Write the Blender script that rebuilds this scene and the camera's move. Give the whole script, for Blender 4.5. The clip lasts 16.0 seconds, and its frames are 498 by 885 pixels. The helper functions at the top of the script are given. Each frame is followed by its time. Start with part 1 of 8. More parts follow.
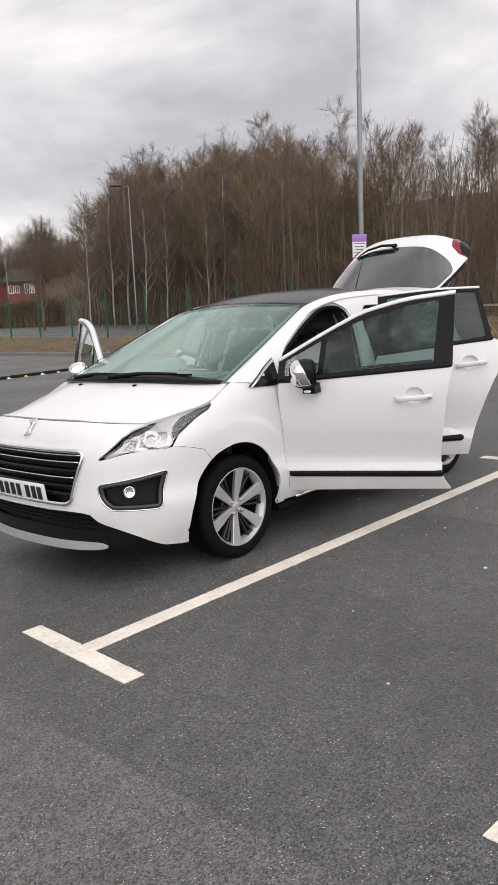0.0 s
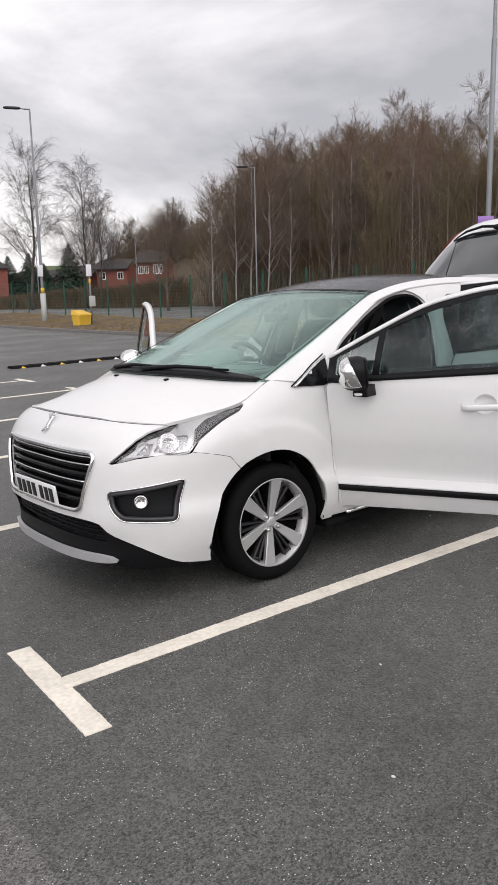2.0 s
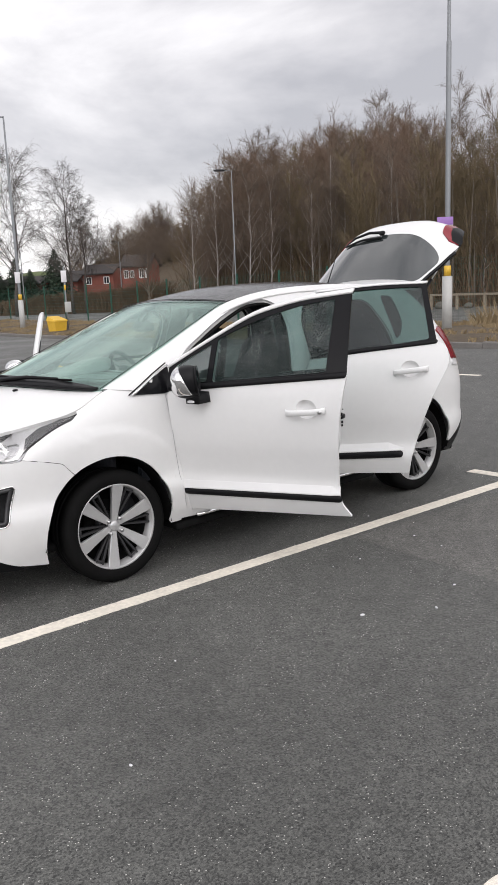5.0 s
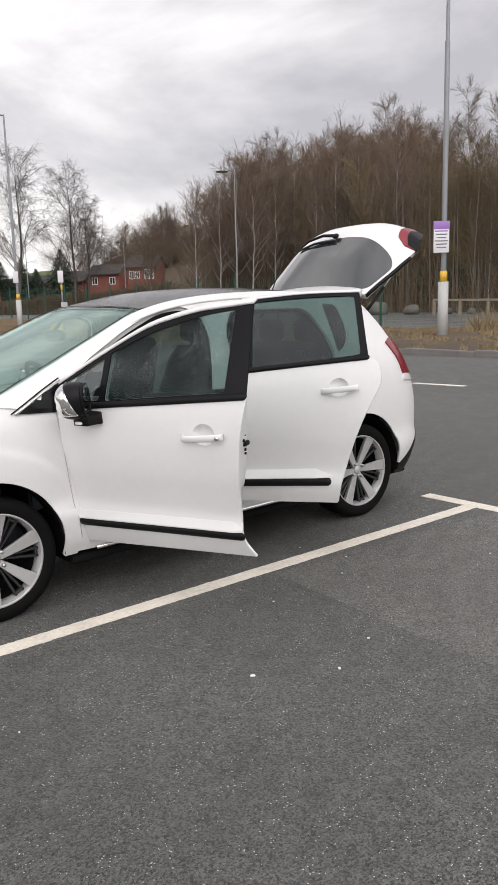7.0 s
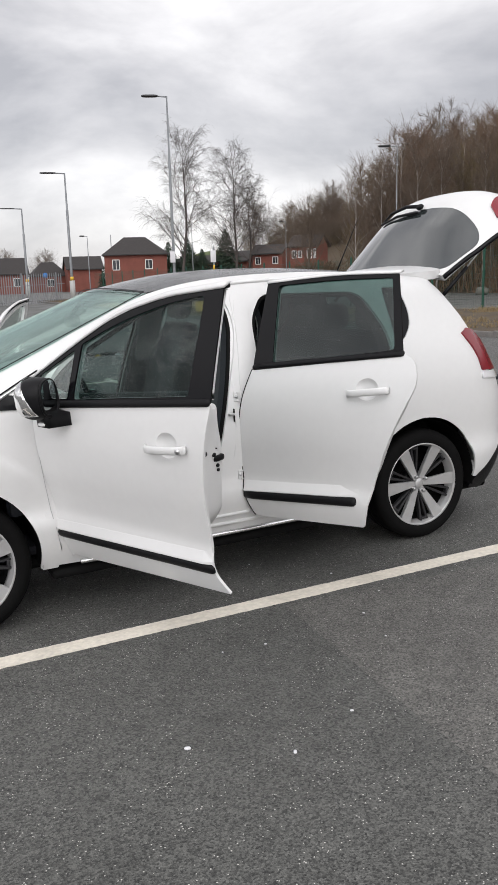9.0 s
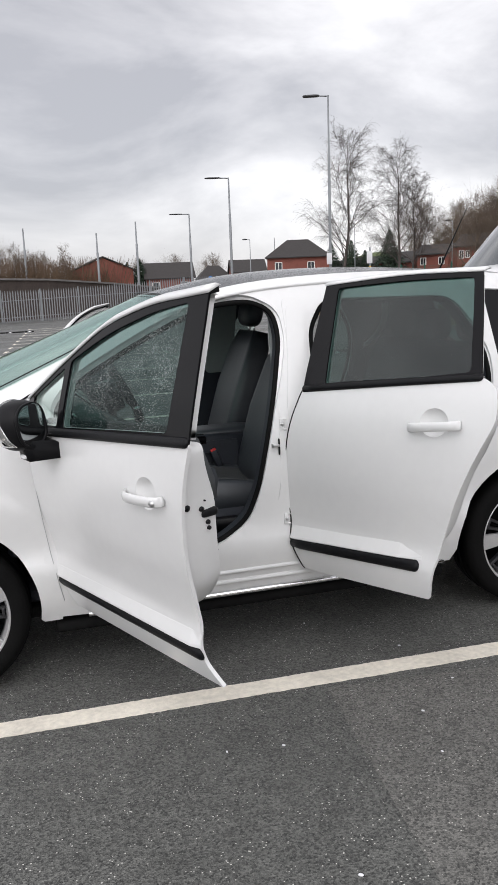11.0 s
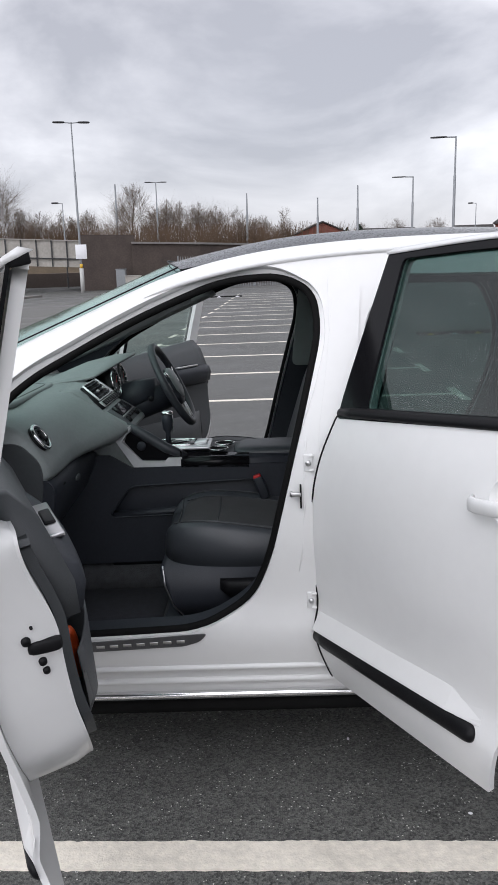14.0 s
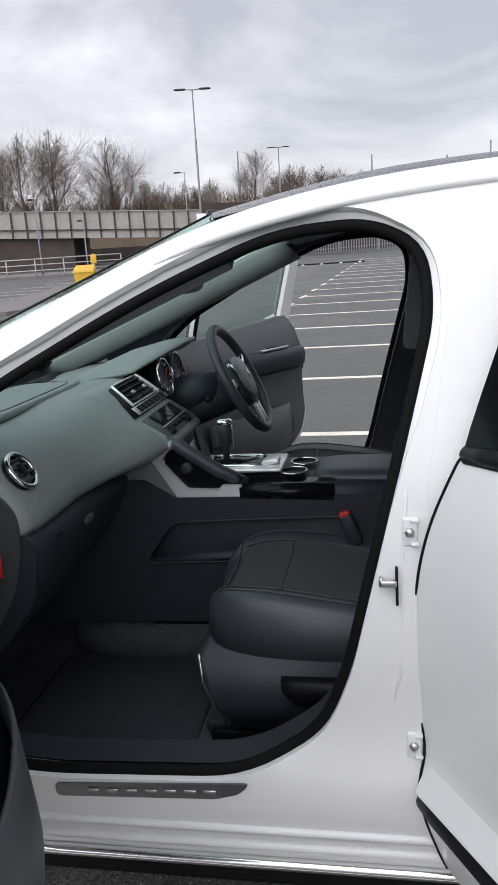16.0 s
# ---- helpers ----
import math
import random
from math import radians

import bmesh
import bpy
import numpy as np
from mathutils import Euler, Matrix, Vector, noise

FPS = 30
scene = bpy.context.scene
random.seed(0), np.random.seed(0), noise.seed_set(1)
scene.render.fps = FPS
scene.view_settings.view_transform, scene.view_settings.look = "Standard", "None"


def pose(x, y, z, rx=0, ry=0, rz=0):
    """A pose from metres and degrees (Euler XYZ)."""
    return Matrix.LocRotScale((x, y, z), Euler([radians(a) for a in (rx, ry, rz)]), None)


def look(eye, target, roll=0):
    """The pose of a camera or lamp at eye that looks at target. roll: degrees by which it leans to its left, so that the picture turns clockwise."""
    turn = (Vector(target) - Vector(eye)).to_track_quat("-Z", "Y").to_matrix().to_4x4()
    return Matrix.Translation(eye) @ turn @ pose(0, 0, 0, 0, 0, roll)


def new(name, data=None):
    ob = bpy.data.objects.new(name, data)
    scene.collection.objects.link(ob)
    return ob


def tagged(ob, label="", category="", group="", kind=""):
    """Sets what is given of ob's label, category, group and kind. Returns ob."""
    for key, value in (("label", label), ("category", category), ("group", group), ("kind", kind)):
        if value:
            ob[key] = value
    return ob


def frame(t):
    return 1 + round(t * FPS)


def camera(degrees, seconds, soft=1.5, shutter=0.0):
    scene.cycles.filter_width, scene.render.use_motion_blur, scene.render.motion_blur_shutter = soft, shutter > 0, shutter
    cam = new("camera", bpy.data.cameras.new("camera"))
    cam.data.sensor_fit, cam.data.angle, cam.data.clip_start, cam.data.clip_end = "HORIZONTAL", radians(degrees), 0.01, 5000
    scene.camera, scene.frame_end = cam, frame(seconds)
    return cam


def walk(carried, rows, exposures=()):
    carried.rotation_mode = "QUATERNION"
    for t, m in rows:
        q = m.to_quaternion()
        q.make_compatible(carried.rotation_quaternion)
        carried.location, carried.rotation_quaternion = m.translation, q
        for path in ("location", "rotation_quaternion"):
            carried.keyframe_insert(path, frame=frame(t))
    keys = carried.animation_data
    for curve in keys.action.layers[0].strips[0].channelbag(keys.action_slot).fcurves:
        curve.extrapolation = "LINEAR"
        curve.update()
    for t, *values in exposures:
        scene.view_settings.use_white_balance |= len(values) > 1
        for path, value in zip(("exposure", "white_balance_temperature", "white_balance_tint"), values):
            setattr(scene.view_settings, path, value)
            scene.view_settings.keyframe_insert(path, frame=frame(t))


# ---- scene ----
cam = camera(35.09, 16.0, soft=1.2)
PATH = [
    (0, (-3.408, -4.103, 1.591), (-1.958, -2.771, 1.238), -2.41),
    (0.5, (-3.199, -3.970, 1.607), (-1.781, -2.607, 1.246), -2.23),
    (1, (-2.960, -3.998, 1.602), (-1.595, -2.582, 1.234), -1.88),
    (1.5, (-2.780, -4.052, 1.601), (-1.483, -2.576, 1.225), -1.45),
    (2, (-2.636, -3.993, 1.593), (-1.417, -2.455, 1.209), -1.37),
    (2.5, (-2.418, -3.949, 1.598), (-1.261, -2.364, 1.212), -1.36),
    (3, (-2.206, -4.074, 1.605), (-1.087, -2.463, 1.217), -1.51),
    (3.5, (-2.161, -4.239, 1.606), (-1.043, -2.627, 1.219), -1.55),
    (4, (-2.241, -4.388, 1.603), (-1.098, -2.794, 1.214), -1.66),
    (4.5, (-2.179, -4.525, 1.617), (-0.997, -2.959, 1.231), -2.11),
    (5, (-2.060, -4.655, 1.619), (-0.831, -3.123, 1.239), -2.36),
    (7.5, (-1.066, -4.541, 1.632), (0.131, -2.982, 1.262), -1.00),
    (8, (-0.812, -4.439, 1.608), (0.278, -2.805, 1.233), -1.02),
    (8.5, (-0.558, -4.388, 1.606), (0.417, -2.686, 1.217), -1.29),
    (9, (-0.292, -4.454, 1.619), (0.572, -2.698, 1.207), -1.60),
    (9.5, (-0.114, -4.444, 1.614), (0.653, -2.644, 1.195), -1.96),
    (10, (0.088, -4.295, 1.609), (0.755, -2.454, 1.201), -2.21),
    (12.5, (1.005, -3.607, 1.594), (1.239, -1.662, 1.189), -1.47),
    (13, (1.183, -3.471, 1.603), (1.328, -1.523, 1.176), -1.36),
    (13.5, (1.256, -3.265, 1.583), (1.310, -1.316, 1.137), -1.33),
    (14, (1.289, -2.992, 1.585), (1.243, -1.046, 1.126), -1.48),
    (14.5, (1.377, -2.751, 1.574), (1.222, -0.814, 1.101), -2.02),
    (15, (1.441, -2.579, 1.563), (1.197, -0.655, 1.074), -2.51),
    (15.5, (1.411, -2.360, 1.535), (1.099, -0.451, 1.028), -3.01),
    (16, (1.374, -2.135, 1.531), (1.017, -0.239, 1.007), -3.50),
]
EXPOSURES = [(0, .15, 6650, 12), (2.5, .09, 6540, 12), (3.5, .12, 6550, 12), (5, .20, 6510, 11), (7.5, .21, 6650, 12), (9, .13, 6500, 10), (10, .19, 6500, 10), (12.5, .17, 6240, 11), (14.5, .20, 6210, 11.5), (15.2, .26, 6220, 11.5), (16, .27, 6230, 11.5)]
walk(cam, [(t, look(eye, target, roll)) for t, eye, target, roll in PATH], EXPOSURES)

# ---- sky, sun ----
world = bpy.data.worlds.new("overcast")
scene.world = world
world.use_nodes = True
wn, wl = world.node_tree.nodes, world.node_tree.links
wn.clear()


def wnode(kind, **values):
    n = wn.new(kind)
    for k, v in values.items():
        n.inputs[k].default_value = v
    return n


w_out, w_bg = wn.new("ShaderNodeOutputWorld"), wn.new("ShaderNodeBackground")
w_sky = wn.new("ShaderNodeTexSky")
w_sky.sky_type, w_sky.sun_disc = "NISHITA", False
w_sky.sun_elevation, w_sky.sun_rotation = radians(37), radians(200.5)
w_tc = wn.new("ShaderNodeTexCoord")
w_map = wn.new("ShaderNodeMapping")
w_map.inputs["Scale"].default_value = (1.0, 1.0, 2.2)
w_map.inputs["Location"].default_value = (3.7, 1.3, 0.4)
w_n1 = wnode("ShaderNodeTexNoise", Scale=2.3, Detail=8.0, Roughness=0.54, Distortion=0.35)
w_ramp = wn.new("ShaderNodeValToRGB")
els = w_ramp.color_ramp.elements
els[0].position, els[0].color = 0.36, (0.50, 0.495, 0.52, 1)
els[1].position, els[1].color = 0.62, (1.03, 1.01, 1.015, 1)
mid = w_ramp.color_ramp.elements.new(0.5)
mid.color = (0.76, 0.745, 0.76, 1)
w_sep = wn.new("ShaderNodeSeparateXYZ")
w_el = wn.new("ShaderNodeMapRange")
w_el.inputs["From Min"].default_value, w_el.inputs["From Max"].default_value = 0.40, 1.0
w_el.inputs["To Min"].default_value, w_el.inputs["To Max"].default_value = 1.0, 1.15
# the overcast is brighter on the side of the veiled sun
w_dot = wn.new("ShaderNodeVectorMath")
w_dot.operation = "DOT_PRODUCT"
w_dot.inputs[1].default_value = Vector((-.52, -.82, .20)).normalized()
w_glow = wn.new("ShaderNodeMapRange")
w_glow.interpolation_type = "SMOOTHSTEP"
w_glow.inputs["From Min"].default_value, w_glow.inputs["From Max"].default_value = -0.1, 0.9
w_glow.inputs["To Min"].default_value, w_glow.inputs["To Max"].default_value = 1.0, 2.45
w_both = wn.new("ShaderNodeMath")
w_both.operation = "MULTIPLY"
w_mul = wn.new("ShaderNodeVectorMath")
w_mul.operation = "SCALE"
w_skys = wn.new("ShaderNodeVectorMath")
w_skys.operation = "SCALE"
w_skys.inputs["Scale"].default_value = 0.1
w_mix = wn.new("ShaderNodeMix")
w_mix.data_type = "RGBA"
w_mix.inputs[0].default_value = 0.9
wl.new(w_tc.outputs["Generated"], w_map.inputs["Vector"])
wl.new(w_map.outputs["Vector"], w_n1.inputs["Vector"])
wl.new(w_n1.outputs["Fac"], w_ramp.inputs["Fac"])
wl.new(w_tc.outputs["Generated"], w_sep.inputs[0])
wl.new(w_sep.outputs["Z"], w_el.inputs["Value"])
wl.new(w_ramp.outputs["Color"], w_mul.inputs[0])
wl.new(w_tc.outputs["Generated"], w_dot.inputs[0])
wl.new(w_dot.outputs["Value"], w_glow.inputs["Value"])
wl.new(w_el.outputs["Result"], w_both.inputs[0])
wl.new(w_glow.outputs["Result"], w_both.inputs[1])
wl.new(w_both.outputs[0], w_mul.inputs["Scale"])
wl.new(w_sky.outputs["Color"], w_skys.inputs[0])
wl.new(w_skys.outputs["Vector"], w_mix.inputs[6])
wl.new(w_mul.outputs["Vector"], w_mix.inputs[7])
wl.new(w_mix.outputs[2], w_bg.inputs["Color"])
w_bg.inputs["Strength"].default_value = 1.0
wl.new(w_bg.outputs[0], w_out.inputs[0])

sun = new("sun", bpy.data.lights.new("sun", "SUN"))
sun.data.energy, sun.data.angle, sun.data.color = 0.5, radians(55), (1.0, 0.97, 0.93)
sun.matrix_world = look((-15, -40, 32), (0, 0, 0))

# ---- materials ----
def material(name, colour, rough=0.5, metal=0.0, coat=0.0, transmission=0.0, ior=1.5, vary=0.0, scale=8.0, bump=0.0, bump_scale=60.0, emit=None, spec=0.5):
    """A principled material: colour varied by a coarse and a fine noise, with fine relief."""
    m = bpy.data.materials.new(name)
    m.use_nodes = True
    nt = m.node_tree
    b = nt.nodes["Principled BSDF"]
    b.inputs["Base Color"].default_value = (*colour, 1)
    b.inputs["Roughness"].default_value = rough
    b.inputs["Metallic"].default_value = metal
    b.inputs["Coat Weight"].default_value = coat
    b.inputs["Coat Roughness"].default_value = 0.04
    b.inputs["Transmission Weight"].default_value = transmission
    b.inputs["IOR"].default_value = ior
    b.inputs["Specular IOR Level"].default_value = spec
    tc = nt.nodes.new("ShaderNodeTexCoord")
    if vary:
        n1, n2 = nt.nodes.new("ShaderNodeTexNoise"), nt.nodes.new("ShaderNodeTexNoise")
        n1.inputs["Scale"].default_value, n1.inputs["Detail"].default_value = scale, 5
        n2.inputs["Scale"].default_value, n2.inputs["Detail"].default_value = scale * 9, 3
        add_ = nt.nodes.new("ShaderNodeMath")
        add_.operation = "ADD"
        mr = nt.nodes.new("ShaderNodeMapRange")
        mr.inputs["From Min"].default_value, mr.inputs["From Max"].default_value = 0.6, 1.4
        mr.inputs["To Min"].default_value, mr.inputs["To Max"].default_value = 1 - vary, 1 + vary
        sc = nt.nodes.new("ShaderNodeVectorMath")
        sc.operation = "SCALE"
        sc.inputs[0].default_value = colour
        for n in (n1, n2):
            nt.links.new(tc.outputs["Object"], n.inputs["Vector"])
        nt.links.new(n1.outputs["Fac"], add_.inputs[0])
        nt.links.new(n2.outputs["Fac"], add_.inputs[1])
        nt.links.new(add_.outputs[0], mr.inputs["Value"])
        nt.links.new(mr.outputs["Result"], sc.inputs["Scale"])
        nt.links.new(sc.outputs["Vector"], b.inputs["Base Color"])
    if bump:
        n3, bp = nt.nodes.new("ShaderNodeTexNoise"), nt.nodes.new("ShaderNodeBump")
        n3.inputs["Scale"].default_value, n3.inputs["Detail"].default_value = bump_scale, 3
        bp.inputs["Strength"].default_value = bump
        bp.inputs["Distance"].default_value = 0.01
        nt.links.new(tc.outputs["Object"], n3.inputs["Vector"])
        nt.links.new(n3.outputs["Fac"], bp.inputs["Height"])
        nt.links.new(bp.outputs["Normal"], b.inputs["Normal"])
    if emit:
        b.inputs["Emission Color"].default_value = (*emit[:3], 1)
        b.inputs["Emission Strength"].default_value = emit[3]
    return m


PAINT = material("white_car_paint", (0.70, 0.70, 0.695), 0.35, coat=0.4, vary=0.02, scale=3)
BLACK = material("black_plastic", (0.007, 0.007, 0.008), 0.42, spec=0.16, vary=0.15, scale=6, bump=0.08, bump_scale=400)
GLOSS = material("gloss_black_trim", (0.006, 0.006, 0.007), 0.12, spec=0.16)
RUBBER = material("rubber", (0.005, 0.005, 0.005), 0.75, vary=0.25, scale=12, bump=0.15, bump_scale=200, spec=0.1)
CHROME = material("chrome", (0.82, 0.82, 0.82), 0.12, metal=1.0)
SATIN = material("satin_metal", (0.55, 0.55, 0.55), 0.32, metal=1.0, vary=0.05)
ALLOY = material("machined_alloy", (0.52, 0.52, 0.52), 0.32, metal=0.55, vary=0.06, scale=20)
ALLOY_DARK = material("dark_grey_alloy", (0.032, 0.032, 0.034), 0.35, metal=0.3, vary=0.1)
# black liners, discs and underside, with the shade of their recesses put into the colour
SHADE_BLACK = material("shaded_recess_black", (0.006, 0.006, 0.006), 0.8, vary=0.2, scale=15, spec=0.1)
FOGTRIM = material("dark_satin_lamp_trim", (0.038, 0.038, 0.040), 0.32, metal=0.3, vary=0.05)
GUNMETAL = material("satin_grey_skid_plate", (0.42, 0.42, 0.425), 0.35, metal=0.1, vary=0.06)
DASH = material("dark_grey_soft_plastic", (0.205, 0.226, 0.224), 0.46, vary=0.1, scale=10, bump=0.12, bump_scale=500)
DARKIN = material("near_black_trim", (0.023, 0.026, 0.033), 0.5, spec=0.34, vary=0.15, scale=10, bump=0.1, bump_scale=400)
FABRIC = material("charcoal_seat_fabric", (0.040, 0.040, 0.042), 0.9, vary=0.25, scale=25, bump=0.35, bump_scale=600)
FABRIC2 = material("black_seat_leather", (0.034, 0.038, 0.044), 0.45, vary=0.12, scale=14, bump=0.06, bump_scale=420)
CARPET = material("black_carpet", (0.028, 0.029, 0.036), 1.0, vary=0.4, scale=40, bump=0.5, bump_scale=300)
HEADLINER = material("pale_grey_trim", (0.22, 0.24, 0.237), 0.8, vary=0.05, scale=30)
RED = material("red_plastic", (0.45, 0.02, 0.02), 0.35)
REDLENS = material("red_lamp_lens", (0.20, 0.009, 0.018), 0.22, coat=0.1)
CLEARLENS = material("clear_lamp_lens", (0.75, 0.75, 0.76), 0.08, coat=1.0)
ORANGE = material("orange_plastic", (0.75, 0.10, 0.02), 0.4)
PLATE = material("white_plate", (0.75, 0.75, 0.75), 0.35, vary=0.03)
INK = material("black_ink", (0.01, 0.01, 0.01), 0.5)
LAMPGREY = material("grey_lamp_housing", (0.42, 0.42, 0.43), 0.3, metal=0.5)
SILVERTRIM = material("satin_silver_trim", (0.78, 0.79, 0.80), 0.26, metal=0.45, vary=0.04)
MIRROR = material("mirror_glass", (0.42, 0.45, 0.46), 0.03, metal=1.0)
DOORTRIM = material("dark_grey_door_trim", (0.050, 0.054, 0.058), 0.5, vary=0.1, scale=10, bump=0.12, bump_scale=400)
GATEGLASS = material("dark_tailgate_glass", (0.030, 0.036, 0.037), 0.05, coat=1.0, spec=0.9)
STITCH = material("grey_stitching", (0.055, 0.058, 0.062), 0.8)
SILLPLATE = material("brushed_dark_steel", (0.16, 0.16, 0.165), 0.28, metal=0.9, vary=0.2, scale=6)
STACK = material("charcoal_soft_plastic", (0.06, 0.066, 0.070), 0.46, vary=0.1, scale=10, bump=0.1, bump_scale=500)
GREYCARPET = material("grey_carpet", (0.05, 0.052, 0.056), 1.0, vary=0.35, scale=40, bump=0.4, bump_scale=300)


def glass(name, tint, face, rough=0.0, wet=0.0, sheen=(1.0, 1.0, 1.0), graze=0.75):
    """Thin car glass: mostly clear, tinted, with a mirror-like face; wet glass carries drops."""
    m = bpy.data.materials.new(name)
    m.use_nodes = True
    nt = m.node_tree
    nt.nodes.clear()
    out = nt.nodes.new("ShaderNodeOutputMaterial")
    tr, gl, mx = nt.nodes.new("ShaderNodeBsdfTransparent"), nt.nodes.new("ShaderNodeBsdfGlossy"), nt.nodes.new("ShaderNodeMixShader")
    lw = nt.nodes.new("ShaderNodeLayerWeight")
    lw.inputs["Blend"].default_value = 0.5
    pw, fr = nt.nodes.new("ShaderNodeMath"), nt.nodes.new("ShaderNodeMath")
    pw.operation, fr.operation = "POWER", "MULTIPLY_ADD"
    pw.inputs[1].default_value = 3.6
    fr.inputs[1].default_value, fr.inputs[2].default_value = graze, face
    nt.links.new(lw.outputs["Facing"], pw.inputs[0])
    nt.links.new(pw.outputs[0], fr.inputs[0])
    tr.inputs["Color"].default_value = (*tint, 1)
    gl.inputs["Roughness"].default_value = rough
    gl.inputs["Color"].default_value = (*sheen, 1)
    nt.links.new(fr.outputs[0], mx.inputs[0])
    nt.links.new(tr.outputs[0], mx.inputs[1])
    nt.links.new(gl.outputs[0], mx.inputs[2])
    last = mx
    if wet:
        # beads of rain: round dots in some cells, thicker in patches and towards the foot of the pane
        tc, vo = nt.nodes.new("ShaderNodeTexCoord"), nt.nodes.new("ShaderNodeTexVoronoi")
        mp = nt.nodes.new("ShaderNodeMapping")
        mp.inputs["Scale"].default_value = (1, 1, 0.72)
        vo.inputs["Scale"].default_value = 250
        no = nt.nodes.new("ShaderNodeTexNoise")
        no.inputs["Scale"].default_value, no.inputs["Detail"].default_value = 5, 4
        no.inputs["Distortion"].default_value = 0.0
        stretch = nt.nodes.new("ShaderNodeMapping")
        stretch.inputs["Scale"].default_value = (1.0, 1, 0.85)
        size = nt.nodes.new("ShaderNodeMapRange")
        size.inputs["From Min"].default_value, size.inputs["From Max"].default_value = 0.33, 0.58
        size.inputs["To Min"].default_value, size.inputs["To Max"].default_value = .35 * wet, wet
        lt, some, dots = (nt.nodes.new("ShaderNodeMath") for _ in range(3))
        lt.operation, some.operation, dots.operation = "LESS_THAN", "GREATER_THAN", "MULTIPLY"
        some.inputs[1].default_value = 0.30
        pick = nt.nodes.new("ShaderNodeSeparateColor")
        nt.links.new(tc.outputs["Object"], mp.inputs[0])
        nt.links.new(mp.outputs[0], vo.inputs["Vector"])
        nt.links.new(tc.outputs["Object"], stretch.inputs[0])
        nt.links.new(stretch.outputs[0], no.inputs["Vector"])
        nt.links.new(no.outputs["Fac"], size.inputs["Value"])
        nt.links.new(vo.outputs["Distance"], lt.inputs[0])
        nt.links.new(size.outputs[0], lt.inputs[1])
        nt.links.new(vo.outputs["Color"], pick.inputs[0])
        nt.links.new(pick.outputs[0], some.inputs[0])
        nt.links.new(some.outputs[0], dots.inputs[0])
        nt.links.new(lt.outputs[0], dots.inputs[1])
        bead, fac, m2 = nt.nodes.new("ShaderNodeBsdfDiffuse"), nt.nodes.new("ShaderNodeMath"), nt.nodes.new("ShaderNodeMixShader")
        # pale diffuse colour stands in for the bright sky refracted by each drop
        bead.inputs["Color"].default_value = (0.62, 0.66, 0.66, 1)
        fac.operation = "MULTIPLY"
        fac.inputs[1].default_value = 0.40
        nt.links.new(dots.outputs[0], fac.inputs[0])
        nt.links.new(fac.outputs[0], m2.inputs[0])
        nt.links.new(mx.outputs[0], m2.inputs[1])
        nt.links.new(bead.outputs[0], m2.inputs[2])
        last = m2
    nt.links.new(last.outputs[0], out.inputs[0])
    return m


GLASS = glass("green_tinted_glass", (0.84, 0.92, 0.89), 0.08)
SCREEN = glass("wet_windscreen_glass", (0.82, 0.93, 0.89), 0.10, rough=0.09, sheen=(0.74, 0.87, 0.83))
LENS = glass("clear_lens_plastic", (0.97, 0.97, 0.97), 0.04)
GLASS_WET = glass("wet_green_tinted_glass", (0.42, 0.515, 0.50), 0.015, wet=0.35, graze=0.35)
GLASS_DARK = glass("tinted_rear_glass", (0.27, 0.375, 0.355), 0.045, wet=0.17, graze=0.4)


def roof_material():
    m = material("wet_black_glass_roof", (0.012, 0.013, 0.014), 0.16, coat=0.0, spec=0.5)
    nt = m.node_tree
    b = nt.nodes["Principled BSDF"]
    tc, vo, bp, mr = (nt.nodes.new(k) for k in ("ShaderNodeTexCoord", "ShaderNodeTexVoronoi", "ShaderNodeBump", "ShaderNodeMapRange"))
    vo.inputs["Scale"].default_value = 110
    mr.inputs["From Max"].default_value = 0.42
    mr.inputs["To Min"].default_value, mr.inputs["To Max"].default_value = 1, 0
    bp.inputs["Strength"].default_value, bp.inputs["Distance"].default_value = 1.0, 0.012
    nt.links.new(tc.outputs["Object"], vo.inputs["Vector"])
    nt.links.new(vo.outputs["Distance"], mr.inputs["Value"])
    nt.links.new(mr.outputs[0], bp.inputs["Height"])
    nt.links.new(bp.outputs[0], b.inputs["Normal"])
    nt.links.new(bp.outputs[0], b.inputs["Coat Normal"])
    return m


ROOF = roof_material()


